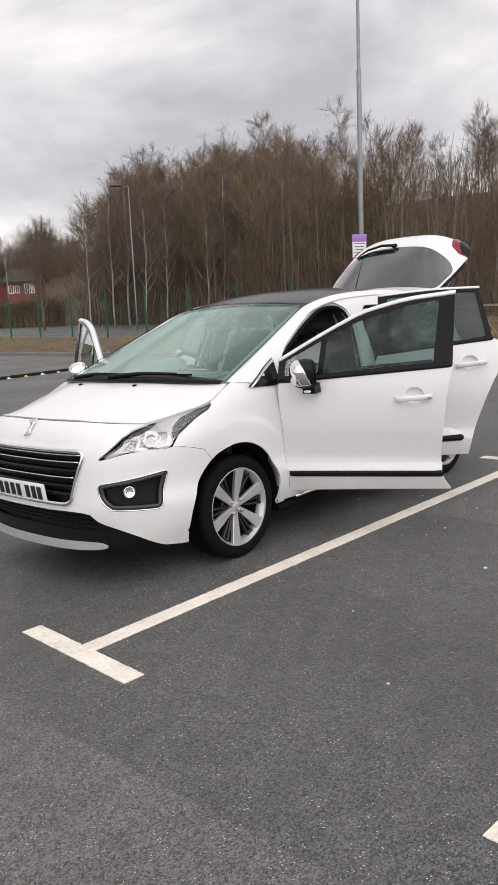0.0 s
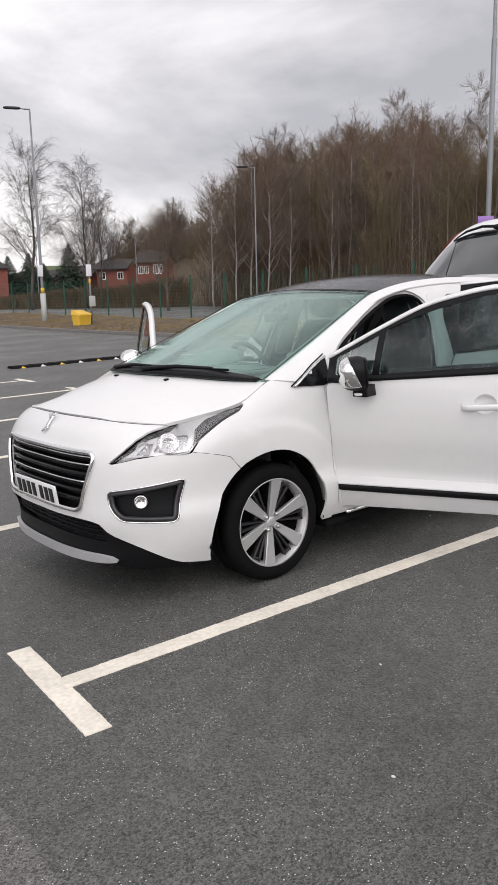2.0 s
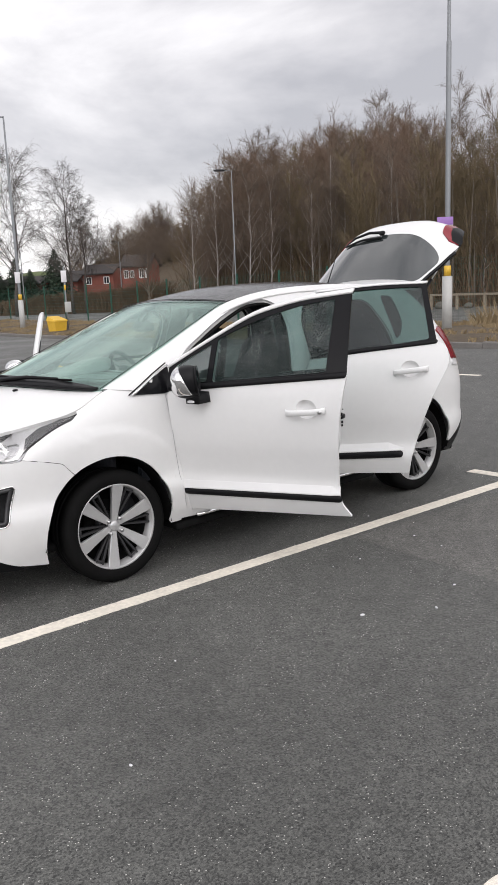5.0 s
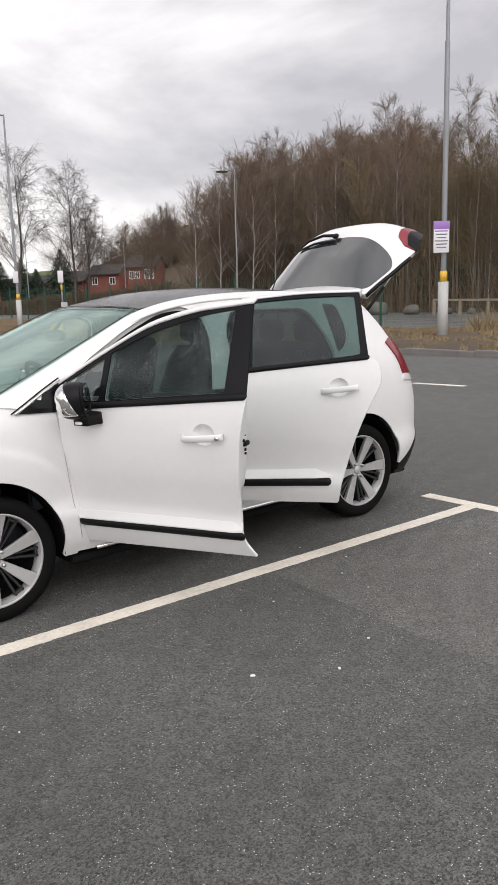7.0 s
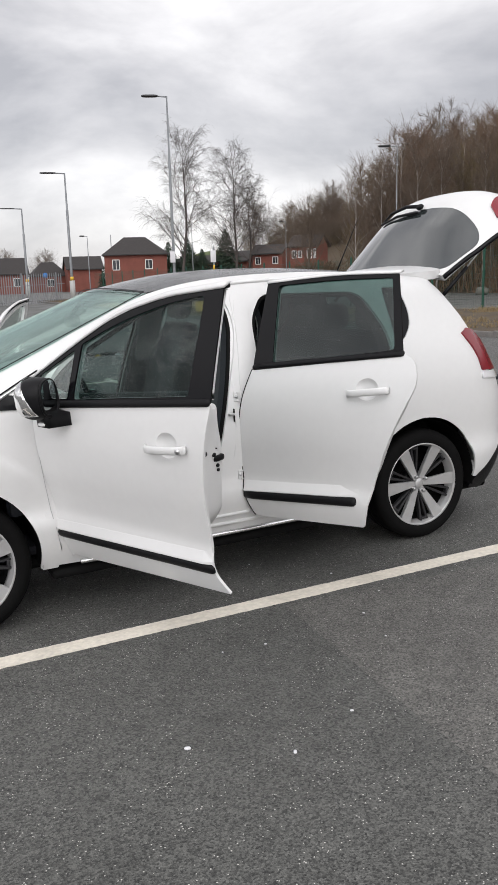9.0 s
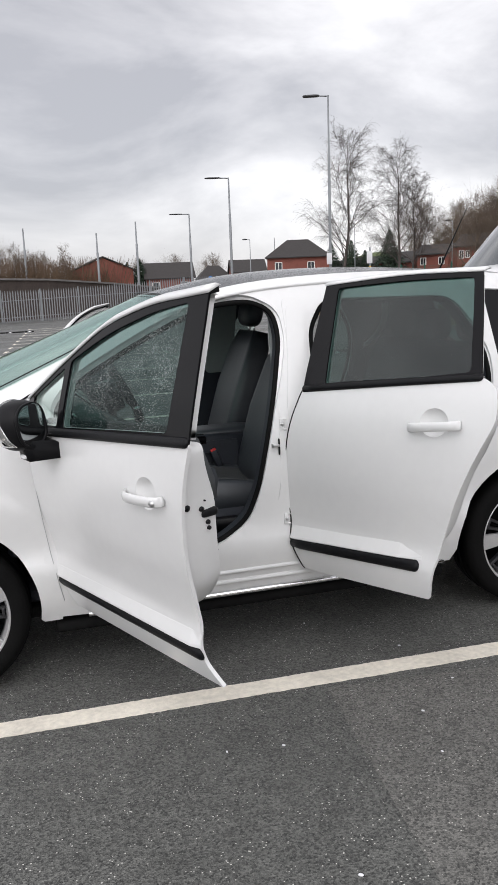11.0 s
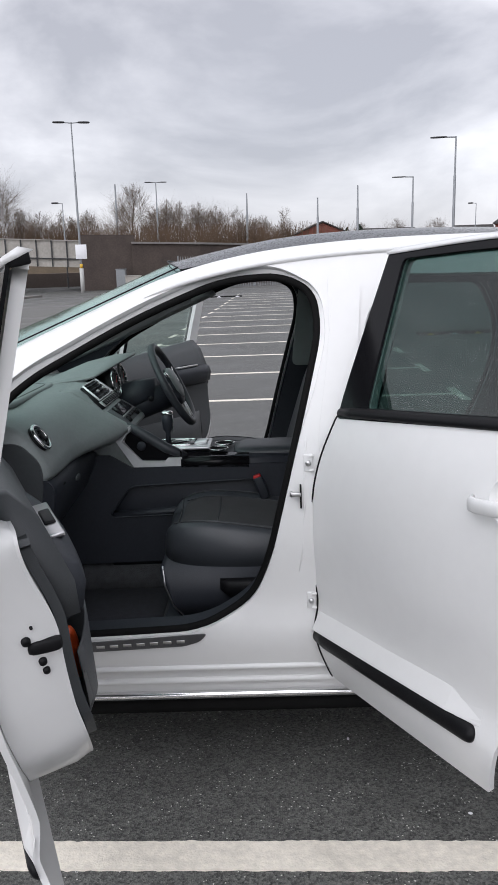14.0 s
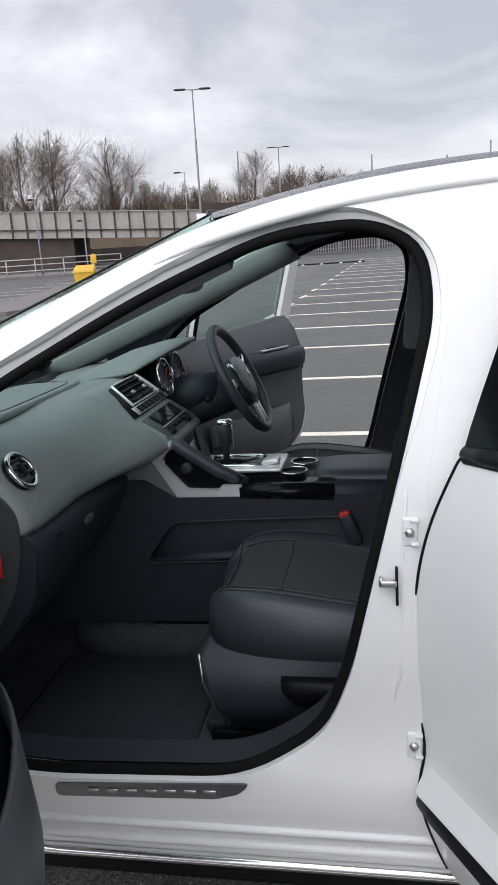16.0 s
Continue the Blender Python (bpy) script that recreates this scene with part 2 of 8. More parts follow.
def asphalt_material(name, low, high, chip, wear, gloss):
    """Tarmac: a mosaic of stones, some pale, some wet, stained in the large."""
    m = bpy.data.materials.new(name)
    m.use_nodes = True
    nt = m.node_tree
    b = nt.nodes["Principled BSDF"]
    N, L = nt.nodes.new, nt.links.new
    tc = N("ShaderNodeTexCoord")
    big, midn, grit, stones, fine = N("ShaderNodeTexNoise"), N("ShaderNodeTexNoise"), N("ShaderNodeTexNoise"), N("ShaderNodeTexVoronoi"), N("ShaderNodeTexVoronoi")
    big.inputs["Scale"].default_value, big.inputs["Detail"].default_value = 0.45, 6
    midn.inputs["Scale"].default_value, midn.inputs["Detail"].default_value = 9, 5
    grit.inputs["Scale"].default_value, grit.inputs["Detail"].default_value = 60, 6
    stones.inputs["Scale"].default_value = 165
    fine.inputs["Scale"].default_value = 210
    for n in (big, midn, grit, stones, fine):
        L(tc.outputs["Object"], n.inputs["Vector"])
    sa, sb = N("ShaderNodeSeparateColor"), N("ShaderNodeSeparateColor")
    L(stones.outputs["Color"], sa.inputs[0])
    L(fine.outputs["Color"], sb.inputs[0])
    mixv = N("ShaderNodeMath")
    mixv.operation = "MULTIPLY_ADD"
    mixv.inputs[1].default_value = 0.72
    part_b = N("ShaderNodeMath")
    part_b.operation = "MULTIPLY"
    part_b.inputs[1].default_value = 0.28
    L(sb.outputs[1], part_b.inputs[0])
    L(sa.outputs[0], mixv.inputs[0])
    L(part_b.outputs[0], mixv.inputs[2])
    ramp = N("ShaderNodeValToRGB")
    e = ramp.color_ramp.elements
    e[0].position, e[0].color = 0.08, (*low, 1)
    e[1].position, e[1].color = 0.92, (*high, 1)
    L(mixv.outputs[0], ramp.inputs[0])
    # sparse pale chips: a few small dots among the stones
    rare, dot, both, chips = N("ShaderNodeMath"), N("ShaderNodeMath"), N("ShaderNodeMath"), N("ShaderNodeMix")
    rare.operation, dot.operation, both.operation = "GREATER_THAN", "LESS_THAN", "MULTIPLY"
    rare.inputs[1].default_value, dot.inputs[1].default_value = 0.972, 0.40
    L(sa.outputs[2], rare.inputs[0])
    L(stones.outputs["Distance"], dot.inputs[0])
    L(rare.outputs[0], both.inputs[0])
    L(dot.outputs[0], both.inputs[1])
    chips.data_type = "RGBA"
    L(both.outputs[0], chips.inputs[0])
    L(ramp.outputs[0], chips.inputs[6])
    chips.inputs[7].default_value = (*chip, 1)
    mr = N("ShaderNodeMapRange")
    mr.inputs["From Min"].default_value, mr.inputs["From Max"].default_value = 0.34, 0.66
    mr.inputs["To Min"].default_value, mr.inputs["To Max"].default_value = 1 - wear, 1 + wear
    L(big.outputs["Fac"], mr.inputs[0])
    mr2 = N("ShaderNodeMapRange")
    mr2.inputs["From Min"].default_value, mr2.inputs["From Max"].default_value = 0.3, 0.7
    mr2.inputs["To Min"].default_value, mr2.inputs["To Max"].default_value = 0.88, 1.12
    L(midn.outputs["Fac"], mr2.inputs[0])
    mm = N("ShaderNodeMath")
    mm.operation = "MULTIPLY"
    L(mr.outputs[0], mm.inputs[0])
    L(mr2.outputs[0], mm.inputs[1])
    sc = N("ShaderNodeVectorMath")
    sc.operation = "SCALE"
    L(chips.outputs[2], sc.inputs[0])
    L(mm.outputs[0], sc.inputs["Scale"])
    L(sc.outputs[0], b.inputs["Base Color"])
    rr = N("ShaderNodeMapRange")
    rr.inputs["From Min"].default_value, rr.inputs["From Max"].default_value = 0.35, 0.65
    rr.inputs["To Min"].default_value, rr.inputs["To Max"].default_value = gloss, gloss + 0.3
    L(big.outputs["Fac"], rr.inputs[0])
    L(rr.outputs[0], b.inputs["Roughness"])
    bp = N("ShaderNodeBump")
    b.inputs["Specular IOR Level"].default_value = 0.42
    bp.inputs["Strength"].default_value, bp.inputs["Distance"].default_value = 0.6, 0.004
    L(stones.outputs["Distance"], bp.inputs["Height"])
    L(bp.outputs[0], b.inputs["Normal"])
    return m


ASPHALT = asphalt_material("damp_asphalt", (0.028, 0.0285, 0.0275), (0.146, 0.147, 0.137), (0.52, 0.51, 0.48), 0.16, 0.40)
ASPHALT_OLD = asphalt_material("older_coarse_asphalt", (0.038, 0.038, 0.036), (0.188, 0.184, 0.171), (0.48, 0.47, 0.44), 0.16, 0.46)
LINE = material("worn_white_road_paint", (0.74, 0.69, 0.60), 0.65, vary=0.22, scale=5, bump=0.25, bump_scale=140)
KERB = material("weathered_kerb_concrete", (0.17, 0.16, 0.15), 0.85, vary=0.25, scale=4, bump=0.2, bump_scale=60)
GALV = material("galvanised_steel", (0.21, 0.22, 0.23), 0.55, metal=0.3, vary=0.12, scale=3)
PALEGREY = material("pale_grey_painted_steel", (0.40, 0.40, 0.385), 0.5, vary=0.08, scale=4)
GREEN = material("dark_green_painted_steel", (0.012, 0.07, 0.045), 0.45, vary=0.15, scale=6)
YELLOW = material("yellow_plastic", (0.62, 0.38, 0.035), 0.5, vary=0.12, scale=4)
PURPLE = material("purple_sign", (0.30, 0.16, 0.45), 0.5, vary=0.05)
SIGNWHITE = material("white_sign_face", (0.68, 0.68, 0.70), 0.5, vary=0.05)
BLUE = material("blue_sign", (0.03, 0.16, 0.45), 0.5)
BRICK = material("red_brick", (0.19, 0.062, 0.045), 0.85, vary=0.22, scale=1.5, bump=0.2, bump_scale=40)
TILE = material("dark_roof_tile", (0.032, 0.028, 0.027), 0.8, vary=0.25, scale=3, bump=0.25, bump_scale=25)
FRAMEWHITE = material("white_window_frame", (0.7, 0.7, 0.68), 0.5)
PANE = material("dark_window_pane", (0.03, 0.035, 0.04), 0.08, coat=0.5)
BARK = material("brown_bark", (0.135, 0.102, 0.077), 0.95, vary=0.35, scale=1.2)
BARKRED = material("reddish_brown_twigs", (0.152, 0.103, 0.073), 0.95, vary=0.3, scale=0.6)
BIRCH = material("pale_birch_bark", (0.30, 0.27, 0.25), 0.9, vary=0.35, scale=1.5)
OLIVE = material("olive_scrub_twigs", (0.148, 0.112, 0.063), 0.95, vary=0.35, scale=0.6)
WEEPING = material("dark_birch_twigs", (0.075, 0.062, 0.056), 0.95, vary=0.35, scale=1.2)
SAPLING = material("greyish_sapling_bark", (0.15, 0.128, 0.108), 0.9, vary=0.35, scale=1.5)
CONIFER = material("dark_conifer_needles", (0.018, 0.035, 0.018), 0.9, vary=0.4, scale=1.0)
DRYGRASS = material("dry_winter_grass", (0.215, 0.160, 0.088), 0.95, vary=0.4, scale=2.5)
SCRUB = material("dark_brown_scrub", (0.105, 0.067, 0.040), 0.95, vary=0.4, scale=0.5)
EARTH = material("leaf_litter_earth", (0.075, 0.055, 0.034), 1.0, vary=0.35, scale=0.8, bump=0.4, bump_scale=8)
FIELD = material("green_hill_grass", (0.085, 0.11, 0.04), 1.0, vary=0.25, scale=0.1)
STONE = material("grey_boulder", (0.105, 0.10, 0.085), 0.9, vary=0.3, scale=3, bump=0.3, bump_scale=12)
DARKBRICK = material("sooty_dark_brick", (0.055, 0.042, 0.036), 0.9, vary=0.3, scale=1.0, bump=0.2, bump_scale=30)
STEELPLATE = material("weathered_bridge_steel", (0.33, 0.31, 0.28), 0.6, vary=0.2, scale=0.6)
TIMBER = material("weathered_timber", (0.24, 0.20, 0.15), 0.85, vary=0.25, scale=5)

# ---- shape helpers ----
from mathutils.geometry import delaunay_2d_cdt


def mesh_of(name, vf, mat, smooth=True):
    me = bpy.data.meshes.new(name)
    me.from_pydata([tuple(v) for v in vf[0]], [], [tuple(f) for f in vf[1]])
    if mat:
        me.materials.append(mat)
    if smooth:
        me.polygons.foreach_set("use_smooth", [True] * len(me.polygons))
    me.update()
    return me


def part(name, vf, mat, parent, label="", smooth=True, m=None):
    """One mesh object under a thing or a part."""
    ob = new(name, mesh_of(name, vf, mat, smooth))
    ob.parent = parent
    if m is not None:
        ob.matrix_basis = m
    if label:
        ob["label"] = label
    return ob


def thing(name, label, category, m=None, group="", kind=""):
    ob = new(name)
    ob.empty_display_size = 0.2
    if m is not None:
        ob.matrix_basis = m
    return tagged(ob, label, category, group, kind)


def solid(name, vf, mat, label, category, m=None, group="", kind="", smooth=False):
    ob = new(name, mesh_of(name, vf, mat, smooth))
    if m is not None:
        ob.matrix_basis = m
    return tagged(ob, label, category, group, kind)


def merge(*parts):
    vs, fs = [], []
    for v, f in parts:
        n = len(vs)
        vs += [tuple(p) for p in v]
        fs += [tuple(i + n for i in q) for q in f]
    return vs, fs


def moved(vf, m):
    return [tuple(m @ Vector(v)) for v in vf[0]], vf[1]


def mirrored(vf):
    return [(x, -y, z) for x, y, z in vf[0]], [tuple(reversed(f)) for f in vf[1]]


def box(cx, cy, cz, sx, sy, sz, bevel=0.0, seg=2):
    bm = bmesh.new()
    bmesh.ops.create_cube(bm, size=1)
    bmesh.ops.scale(bm, vec=(sx, sy, sz), verts=bm.verts)
    if bevel:
        bmesh.ops.bevel(bm, geom=list(bm.edges), offset=min(bevel, 0.49 * min(sx, sy, sz)), segments=seg, affect="EDGES", profile=0.5)
    bmesh.ops.translate(bm, vec=(cx, cy, cz), verts=bm.verts)
    out = [tuple(v.co) for v in bm.verts], [tuple(v.index for v in f.verts) for f in bm.faces]
    bm.free()
    return out


def loft(rings, closed=True, caps=True):
    """Skins equal rings of points."""
    n = len(rings[0])
    vs = [tuple(p) for r in rings for p in r]
    fs = []
    for a in range(len(rings) - 1):
        for b in range(n if closed else n - 1):
            c = (b + 1) % n
            fs.append((a * n + b, a * n + c, (a + 1) * n + c, (a + 1) * n + b))
    if caps and closed:
        fs.append(tuple(range(n - 1, -1, -1)))
        fs.append(tuple((len(rings) - 1) * n + b for b in range(n)))
    return vs, fs


def tube(points, radius, sides=8, caps=True, closed=False):
    """A round bar along points; radius may be a list."""
    pts = [Vector(p) for p in points]
    n = len(pts)
    rad = radius if isinstance(radius, (list, tuple)) else [radius] * n
    rings = []
    side = None
    for i, p in enumerate(pts):
        if closed:
            d = pts[(i + 1) % n] - pts[i - 1]
        else:
            d = pts[min(i + 1, n - 1)] - pts[max(i - 1, 0)]
        d.normalize()
        if side is None:
            side = d.orthogonal().normalized()
        side = (side - d * side.dot(d)).normalized()
        up = d.cross(side)
        rings.append([p + (side * math.cos(k * 2 * math.pi / sides) + up * math.sin(k * 2 * math.pi / sides)) * rad[i] for k in range(sides)])
    if closed:
        return loft(rings + [rings[0]], True, False)
    return loft(rings, True, caps)


def lathe(profile, seg=48, axis="y"):
    """Turns (r, h) pairs about an axis."""
    rings = []
    for k in range(seg):
        a = 2 * math.pi * k / seg
        c, s = math.cos(a), math.sin(a)
        if axis == "y":
            rings.append([(r * c, h, r * s) for r, h in profile])
        elif axis == "z":
            rings.append([(r * c, r * s, h) for r, h in profile])
        else:
            rings.append([(h, r * c, r * s) for r, h in profile])
    n = len(profile)
    vs = [p for r in rings for p in r]
    fs = []
    for a in range(seg):
        b = (a + 1) % seg
        for i in range(n - 1):
            fs.append((a * n + i, b * n + i, b * n + i + 1, a * n + i + 1))
    return vs, fs


def prism(outline, h0, h1):
    """A plain plate: a closed (x, y) outline between two heights."""
    n = len(outline)
    vs = [(x, y, h0) for x, y in outline] + [(x, y, h1) for x, y in outline]
    fs = [tuple(range(n - 1, -1, -1)), tuple(range(n, 2 * n))]
    fs += [(i, (i + 1) % n, n + (i + 1) % n, n + i) for i in range(n)]
    return vs, fs


def cushion(sx, sy, sz, p=4.0, nu=20, nv=12):
    """A soft rounded block round the origin."""
    def pw(c, e):
        return math.copysign(abs(c) ** e, c)
    rings = []
    for j in range(nv + 1):
        f = -math.pi / 2 + math.pi * j / nv
        r, h = pw(math.cos(f), 2 / p), pw(math.sin(f), 2 / p)
        rings.append([(sx / 2 * r * pw(math.cos(2 * math.pi * i / nu), 2 / p), sy / 2 * r * pw(math.sin(2 * math.pi * i / nu), 2 / p), sz / 2 * h) for i in range(nu)])
    return loft(rings, True, False)


def rounded(pts, r, n=4):
    """Rounds the corners of a closed outline; a point may carry its own radius."""
    out = []
    k = len(pts)
    for i in range(k):
        rr = pts[i][2] if len(pts[i]) > 2 else r
        p, a, b = Vector(pts[i][:2]), Vector(pts[i - 1][:2]), Vector(pts[(i + 1) % k][:2])
        da, db = (a - p), (b - p)
        d = min(rr, da.length * 0.48, db.length * 0.48)
        if d < 0.002:
            out.append(tuple(p))
            continue
        s, e = p + da.normalized() * d, p + db.normalized() * d
        for j in range(n + 1):
            t = j / n
            q = s * (1 - t) ** 2 + p * 2 * t * (1 - t) + e * t * t
            out.append(tuple(q))
    return out


def dense(pts, step):
    out = []
    for i, p in enumerate(pts):
        q = pts[(i + 1) % len(pts)]
        n = max(1, math.ceil(math.hypot(q[0] - p[0], q[1] - p[1]) / step))
        out += [(p[0] + (q[0] - p[0]) * j / n, p[1] + (q[1] - p[1]) * j / n) for j in range(n)]
    return out


def inside(px, py, loop):
    a = np.array(loop)
    b = np.roll(a, -1, 0)
    hit = np.zeros(len(px), bool)
    for (x0, y0), (x1, y1) in zip(a, b):
        if y0 == y1:
            continue
        c = (y0 > py) != (y1 > py)
        hit ^= c & (px < (x1 - x0) * (py - y0) / (y1 - y0) + x0)
    return hit


CENTRE = Vector((1.3, 0, 0.75))


def sheet(outline, func, holes=(), step=0.05, thick=0.0, centre=CENTRE):
    """A panel: a flat outline with holes, bent on a surface func(u, v), with thickness."""
    loops = [dense(outline, step)] + [dense(h, step) for h in holes]
    pts, edges = [], []
    for lp in loops:
        n = len(pts)
        pts += lp
        edges += [(n + i, n + (i + 1) % len(lp)) for i in range(len(lp))]
    rim = np.array(pts)
    lo, hi = rim.min(0), rim.max(0)
    gx, gy = np.meshgrid(np.arange(lo[0] + step / 2, hi[0], step), np.arange(lo[1] + step / 2, hi[1], step))
    gx, gy = gx.ravel(), gy.ravel()
    ok = inside(gx, gy, loops[0])
    for lp in loops[1:]:
        ok &= ~inside(gx, gy, lp)
    gx, gy = gx[ok], gy[ok]
    if len(gx):
        far = np.array([np.min((rim[:, 0] - a) ** 2 + (rim[:, 1] - b) ** 2) > (0.45 * step) ** 2 for a, b in zip(gx, gy)])
        pts = pts + list(zip(gx[far].tolist(), gy[far].tolist()))
    res = delaunay_2d_cdt([Vector(p) for p in pts], edges, [], 0, 1e-6)
    uv, tri = [tuple(v) for v in res[0]], [tuple(f) for f in res[2]]
    t = np.array(tri)
    u = np.array(uv)
    mid_ = u[t].mean(1)
    ok = inside(mid_[:, 0], mid_[:, 1], loops[0])
    for lp in loops[1:]:
        ok &= ~inside(mid_[:, 0], mid_[:, 1], lp)
    e1, e2 = u[t[:, 1]] - u[t[:, 0]], u[t[:, 2]] - u[t[:, 0]]
    area = np.abs(e1[:, 0] * e2[:, 1] - e1[:, 1] * e2[:, 0])
    long_ = np.maximum(np.maximum((e1 ** 2).sum(1), (e2 ** 2).sum(1)), ((e1 - e2) ** 2).sum(1))
    ok &= area > .004 * long_
    tri = [f for f, k in zip(tri, ok) if k]
    used = sorted({i for f in tri for i in f})
    back = {i: n for n, i in enumerate(used)}
    tri = [tuple(back[i] for i in f) for f in tri]
    uv = [uv[i] for i in used]
    vs = [Vector(func(*p)) for p in uv]
    votes = 0.0
    for a, b, c in tri:
        nrm = (vs[b] - vs[a]).cross(vs[c] - vs[a])
        votes += nrm.dot((vs[a] + vs[b] + vs[c]) / 3 - centre)
    if votes < 0:
        tri = [f[::-1] for f in tri]
    if not thick:
        return [tuple(v) for v in vs], tri
    nrm = [Vector((0, 0, 0)) for _ in vs]
    for f in tri:
        q = (vs[f[1]] - vs[f[0]]).cross(vs[f[2]] - vs[f[0]])
        for i in f:
            nrm[i] += q
    inner = [v - q.normalized() * thick for v, q in zip(vs, nrm)]
    n = len(vs)
    out = [tuple(v) for v in vs] + [tuple(v) for v in inner]
    faces = tri + [tuple(i + n for i in f[::-1]) for f in tri]
    once = {}
    for f in tri:
        for i in range(3):
            e = (f[i], f[(i + 1) % 3])
            if (e[1], e[0]) in once:
                del once[(e[1], e[0])]
            else:
                once[e] = 1
    rimv = {}
    for a, b in once:
        for i in (a, b):
            if i not in rimv:
                rimv[i] = len(out)
                out += [tuple(vs[i]), tuple(inner[i])]
        faces.append((rimv[b], rimv[a], rimv[a] + 1, rimv[b] + 1))
    return out, faces


# ---- the car's surfaces ----
def spl(pts, t):
    """Smooth curve through (t, v) pairs."""
    n = len(pts)
    if t <= pts[0][0]:
        return pts[0][1]
    if t >= pts[-1][0]:
        return pts[-1][1]
    i = 0
    while pts[i + 1][0] < t:
        i += 1
    (t0, v0), (t1, v1) = pts[i], pts[i + 1]
    d = (v1 - v0) / (t1 - t0)
    da = (v1 - pts[i - 1][1]) / (t1 - pts[i - 1][0]) if i > 0 else d
    db = (pts[i + 2][1] - v0) / (pts[i + 2][0] - t0) if i + 2 < n else d
    h = t1 - t0
    u = (t - t0) / h
    return v0 * (1 + 2 * u) * (1 - u) ** 2 + da * h * u * (1 - u) ** 2 + v1 * u * u * (3 - 2 * u) + db * h * u * u * (u - 1)


SIDE = [(.14, .80), (.25, .85), (.33, .888), (.42, .914), (.475, .921), (.492, .921), (.553, .9035), (.566, .9030), (.585, .9035), (.66, .909), (.75, .917), (.88, .914), (1.0, .898), (1.1, .873), (1.2, .838), (1.56, .69)]
NOSE = [(.14, -.86), (.24, -.91), (.35, -.905), (.45, -.925), (.58, -.92), (.7, -.908), (.8, -.885), (.87, -.85), (.913, -.817), (.945, -.75), (.97, -.66)]
TAIL = [(.14, 3.36), (.3, 3.44), (.5, 3.49), (.7, 3.49), (.9, 3.45), (1.0, 3.40), (1.2, 3.30), (1.36, 3.18), (1.52, 3.0), (1.6, 2.9)]
EDGE_Y = [(-.80, .30), (-.72, .48), (-.65, .58), (-.53, .69), (-.35, .785), (-.154, .845), (.0, .838), (.05, .83), (.4, .86), (.6, .875)]
EDGE_Z = [(-.80, .952), (-.70, .946), (-.60, .933), (-.53, .923), (-.35, .955), (-.154, .997), (.05, 1.088), (.4, 1.14), (.6, 1.2)]


def side_y(x, z):
    """Half width of the body at a place of its side."""
    w = spl(SIDE, z)
    if x > 2.55:
        a = spl(TAIL, z) - 2.55
        w *= max(0.0, 1 - min(1.0, (x - 2.55) / a) ** 5) ** (1 / 2.6)
    if z > 1.1:
        k = min(1.0, (z - 1.1) / .3)
        w -= .022 * k * max(0.0, x - 1.7) ** 1.5
        if x < .5:
            w -= .10 * (.5 - x) * (1 - k)
    return w


def shoulder(x, y, z):
    """Rounds the top of the front wing in to the bonnet's edge."""
    if x > .55:
        return y
    zs, ye = spl(EDGE_Z, x), spl(EDGE_Y, x)
    z1 = zs - .16
    if z > z1 and y > ye:
        u = min(1.0, (z - z1) / (zs - z1))
        k = min(1.0, (.55 - x) / .25)
        f = math.sqrt(max(0.0, 1 - u * u))
        y = y + k * (ye + (y - ye) * f - y)
    return y


XC = -.2


def skin(s, z):
    """The front skin, from s = 0 at the nose's middle round the corner (s = 1) and back along the wing; s = 1 + metres behind XC."""
    sign = -1 if s >= 0 else 1
    s = abs(s)
    w = spl(SIDE, z)
    if s >= 1:
        x = XC + (s - 1)
        return x, sign * shoulder(x, side_y(x, z), z), z
    a = XC - spl(NOSE, z)
    f = s * math.pi / 2
    x, y = XC - a * math.cos(f) ** (2 / 3), w * math.sin(f) ** (2 / 3)
    return x, sign * shoulder(x, y, z), z


def bonnet_z(x, y):
    ye = spl(EDGE_Y, x)
    zc = spl([(-.80, .925), (-.72, .965), (-.55, 1.025), (-.25, 1.098), (-.1, 1.125), (.1, 1.14)], x)
    zs = spl(EDGE_Z, x)
    return zc - (zc - zs) * min(1.0, abs(y) / ye) ** 2.6


def screen(u, v):
    """Windscreen: u across from -1 to 1, v up from 0 to 1."""
    bx, by, bz = .026 - .235 * (1 - u * u), .819 * u, 1.085 + .036 * (1 - u * u)
    tx, ty, tz = 1.058 - .09 * (1 - u * u), .652 * u, 1.516 + .035 * (1 - u * u)
    k = -.006 * (1 - u * u) * math.sin(math.pi * v)
    return bx + (tx - bx) * v - k * .42, by + (ty - by) * v, bz + (tz - bz) * v + k


def roof_z(x, y):
    zc = spl([(.90, 1.535), (1.05, 1.571), (1.4, 1.629), (1.85, 1.643), (2.3, 1.622), (2.7, 1.58), (3.05, 1.52)], x)
    return zc - (.055 - .007 * max(0, min(1, (1.5 - x) / .45))) * (abs(y) / .62) ** 2.2


def s_of(x, z):
    """The skin's s for a place x along the car."""
    if x >= XC:
        return 1 + x - XC
    a = XC - spl(NOSE, z)
    return math.acos(min(1.0, ((XC - x) / a) ** 1.5)) * 2 / math.pi


def xz(pts):
    return [(s_of(x, z), z) for x, z in pts]

# the slope that the car stands on
TILT_X, TILT_Y = 0.0138, -0.0285
CAR = Matrix(((0.999905, 0.000197, -0.013793, 0), (0.000197, 0.999594, 0.028486, 0), (0.013793, -0.028486, 0.999499, 0), (0, 0, 0, 1)))


def side(x, z, off=0.0):
    return x, -side_y(x, z) - off, z


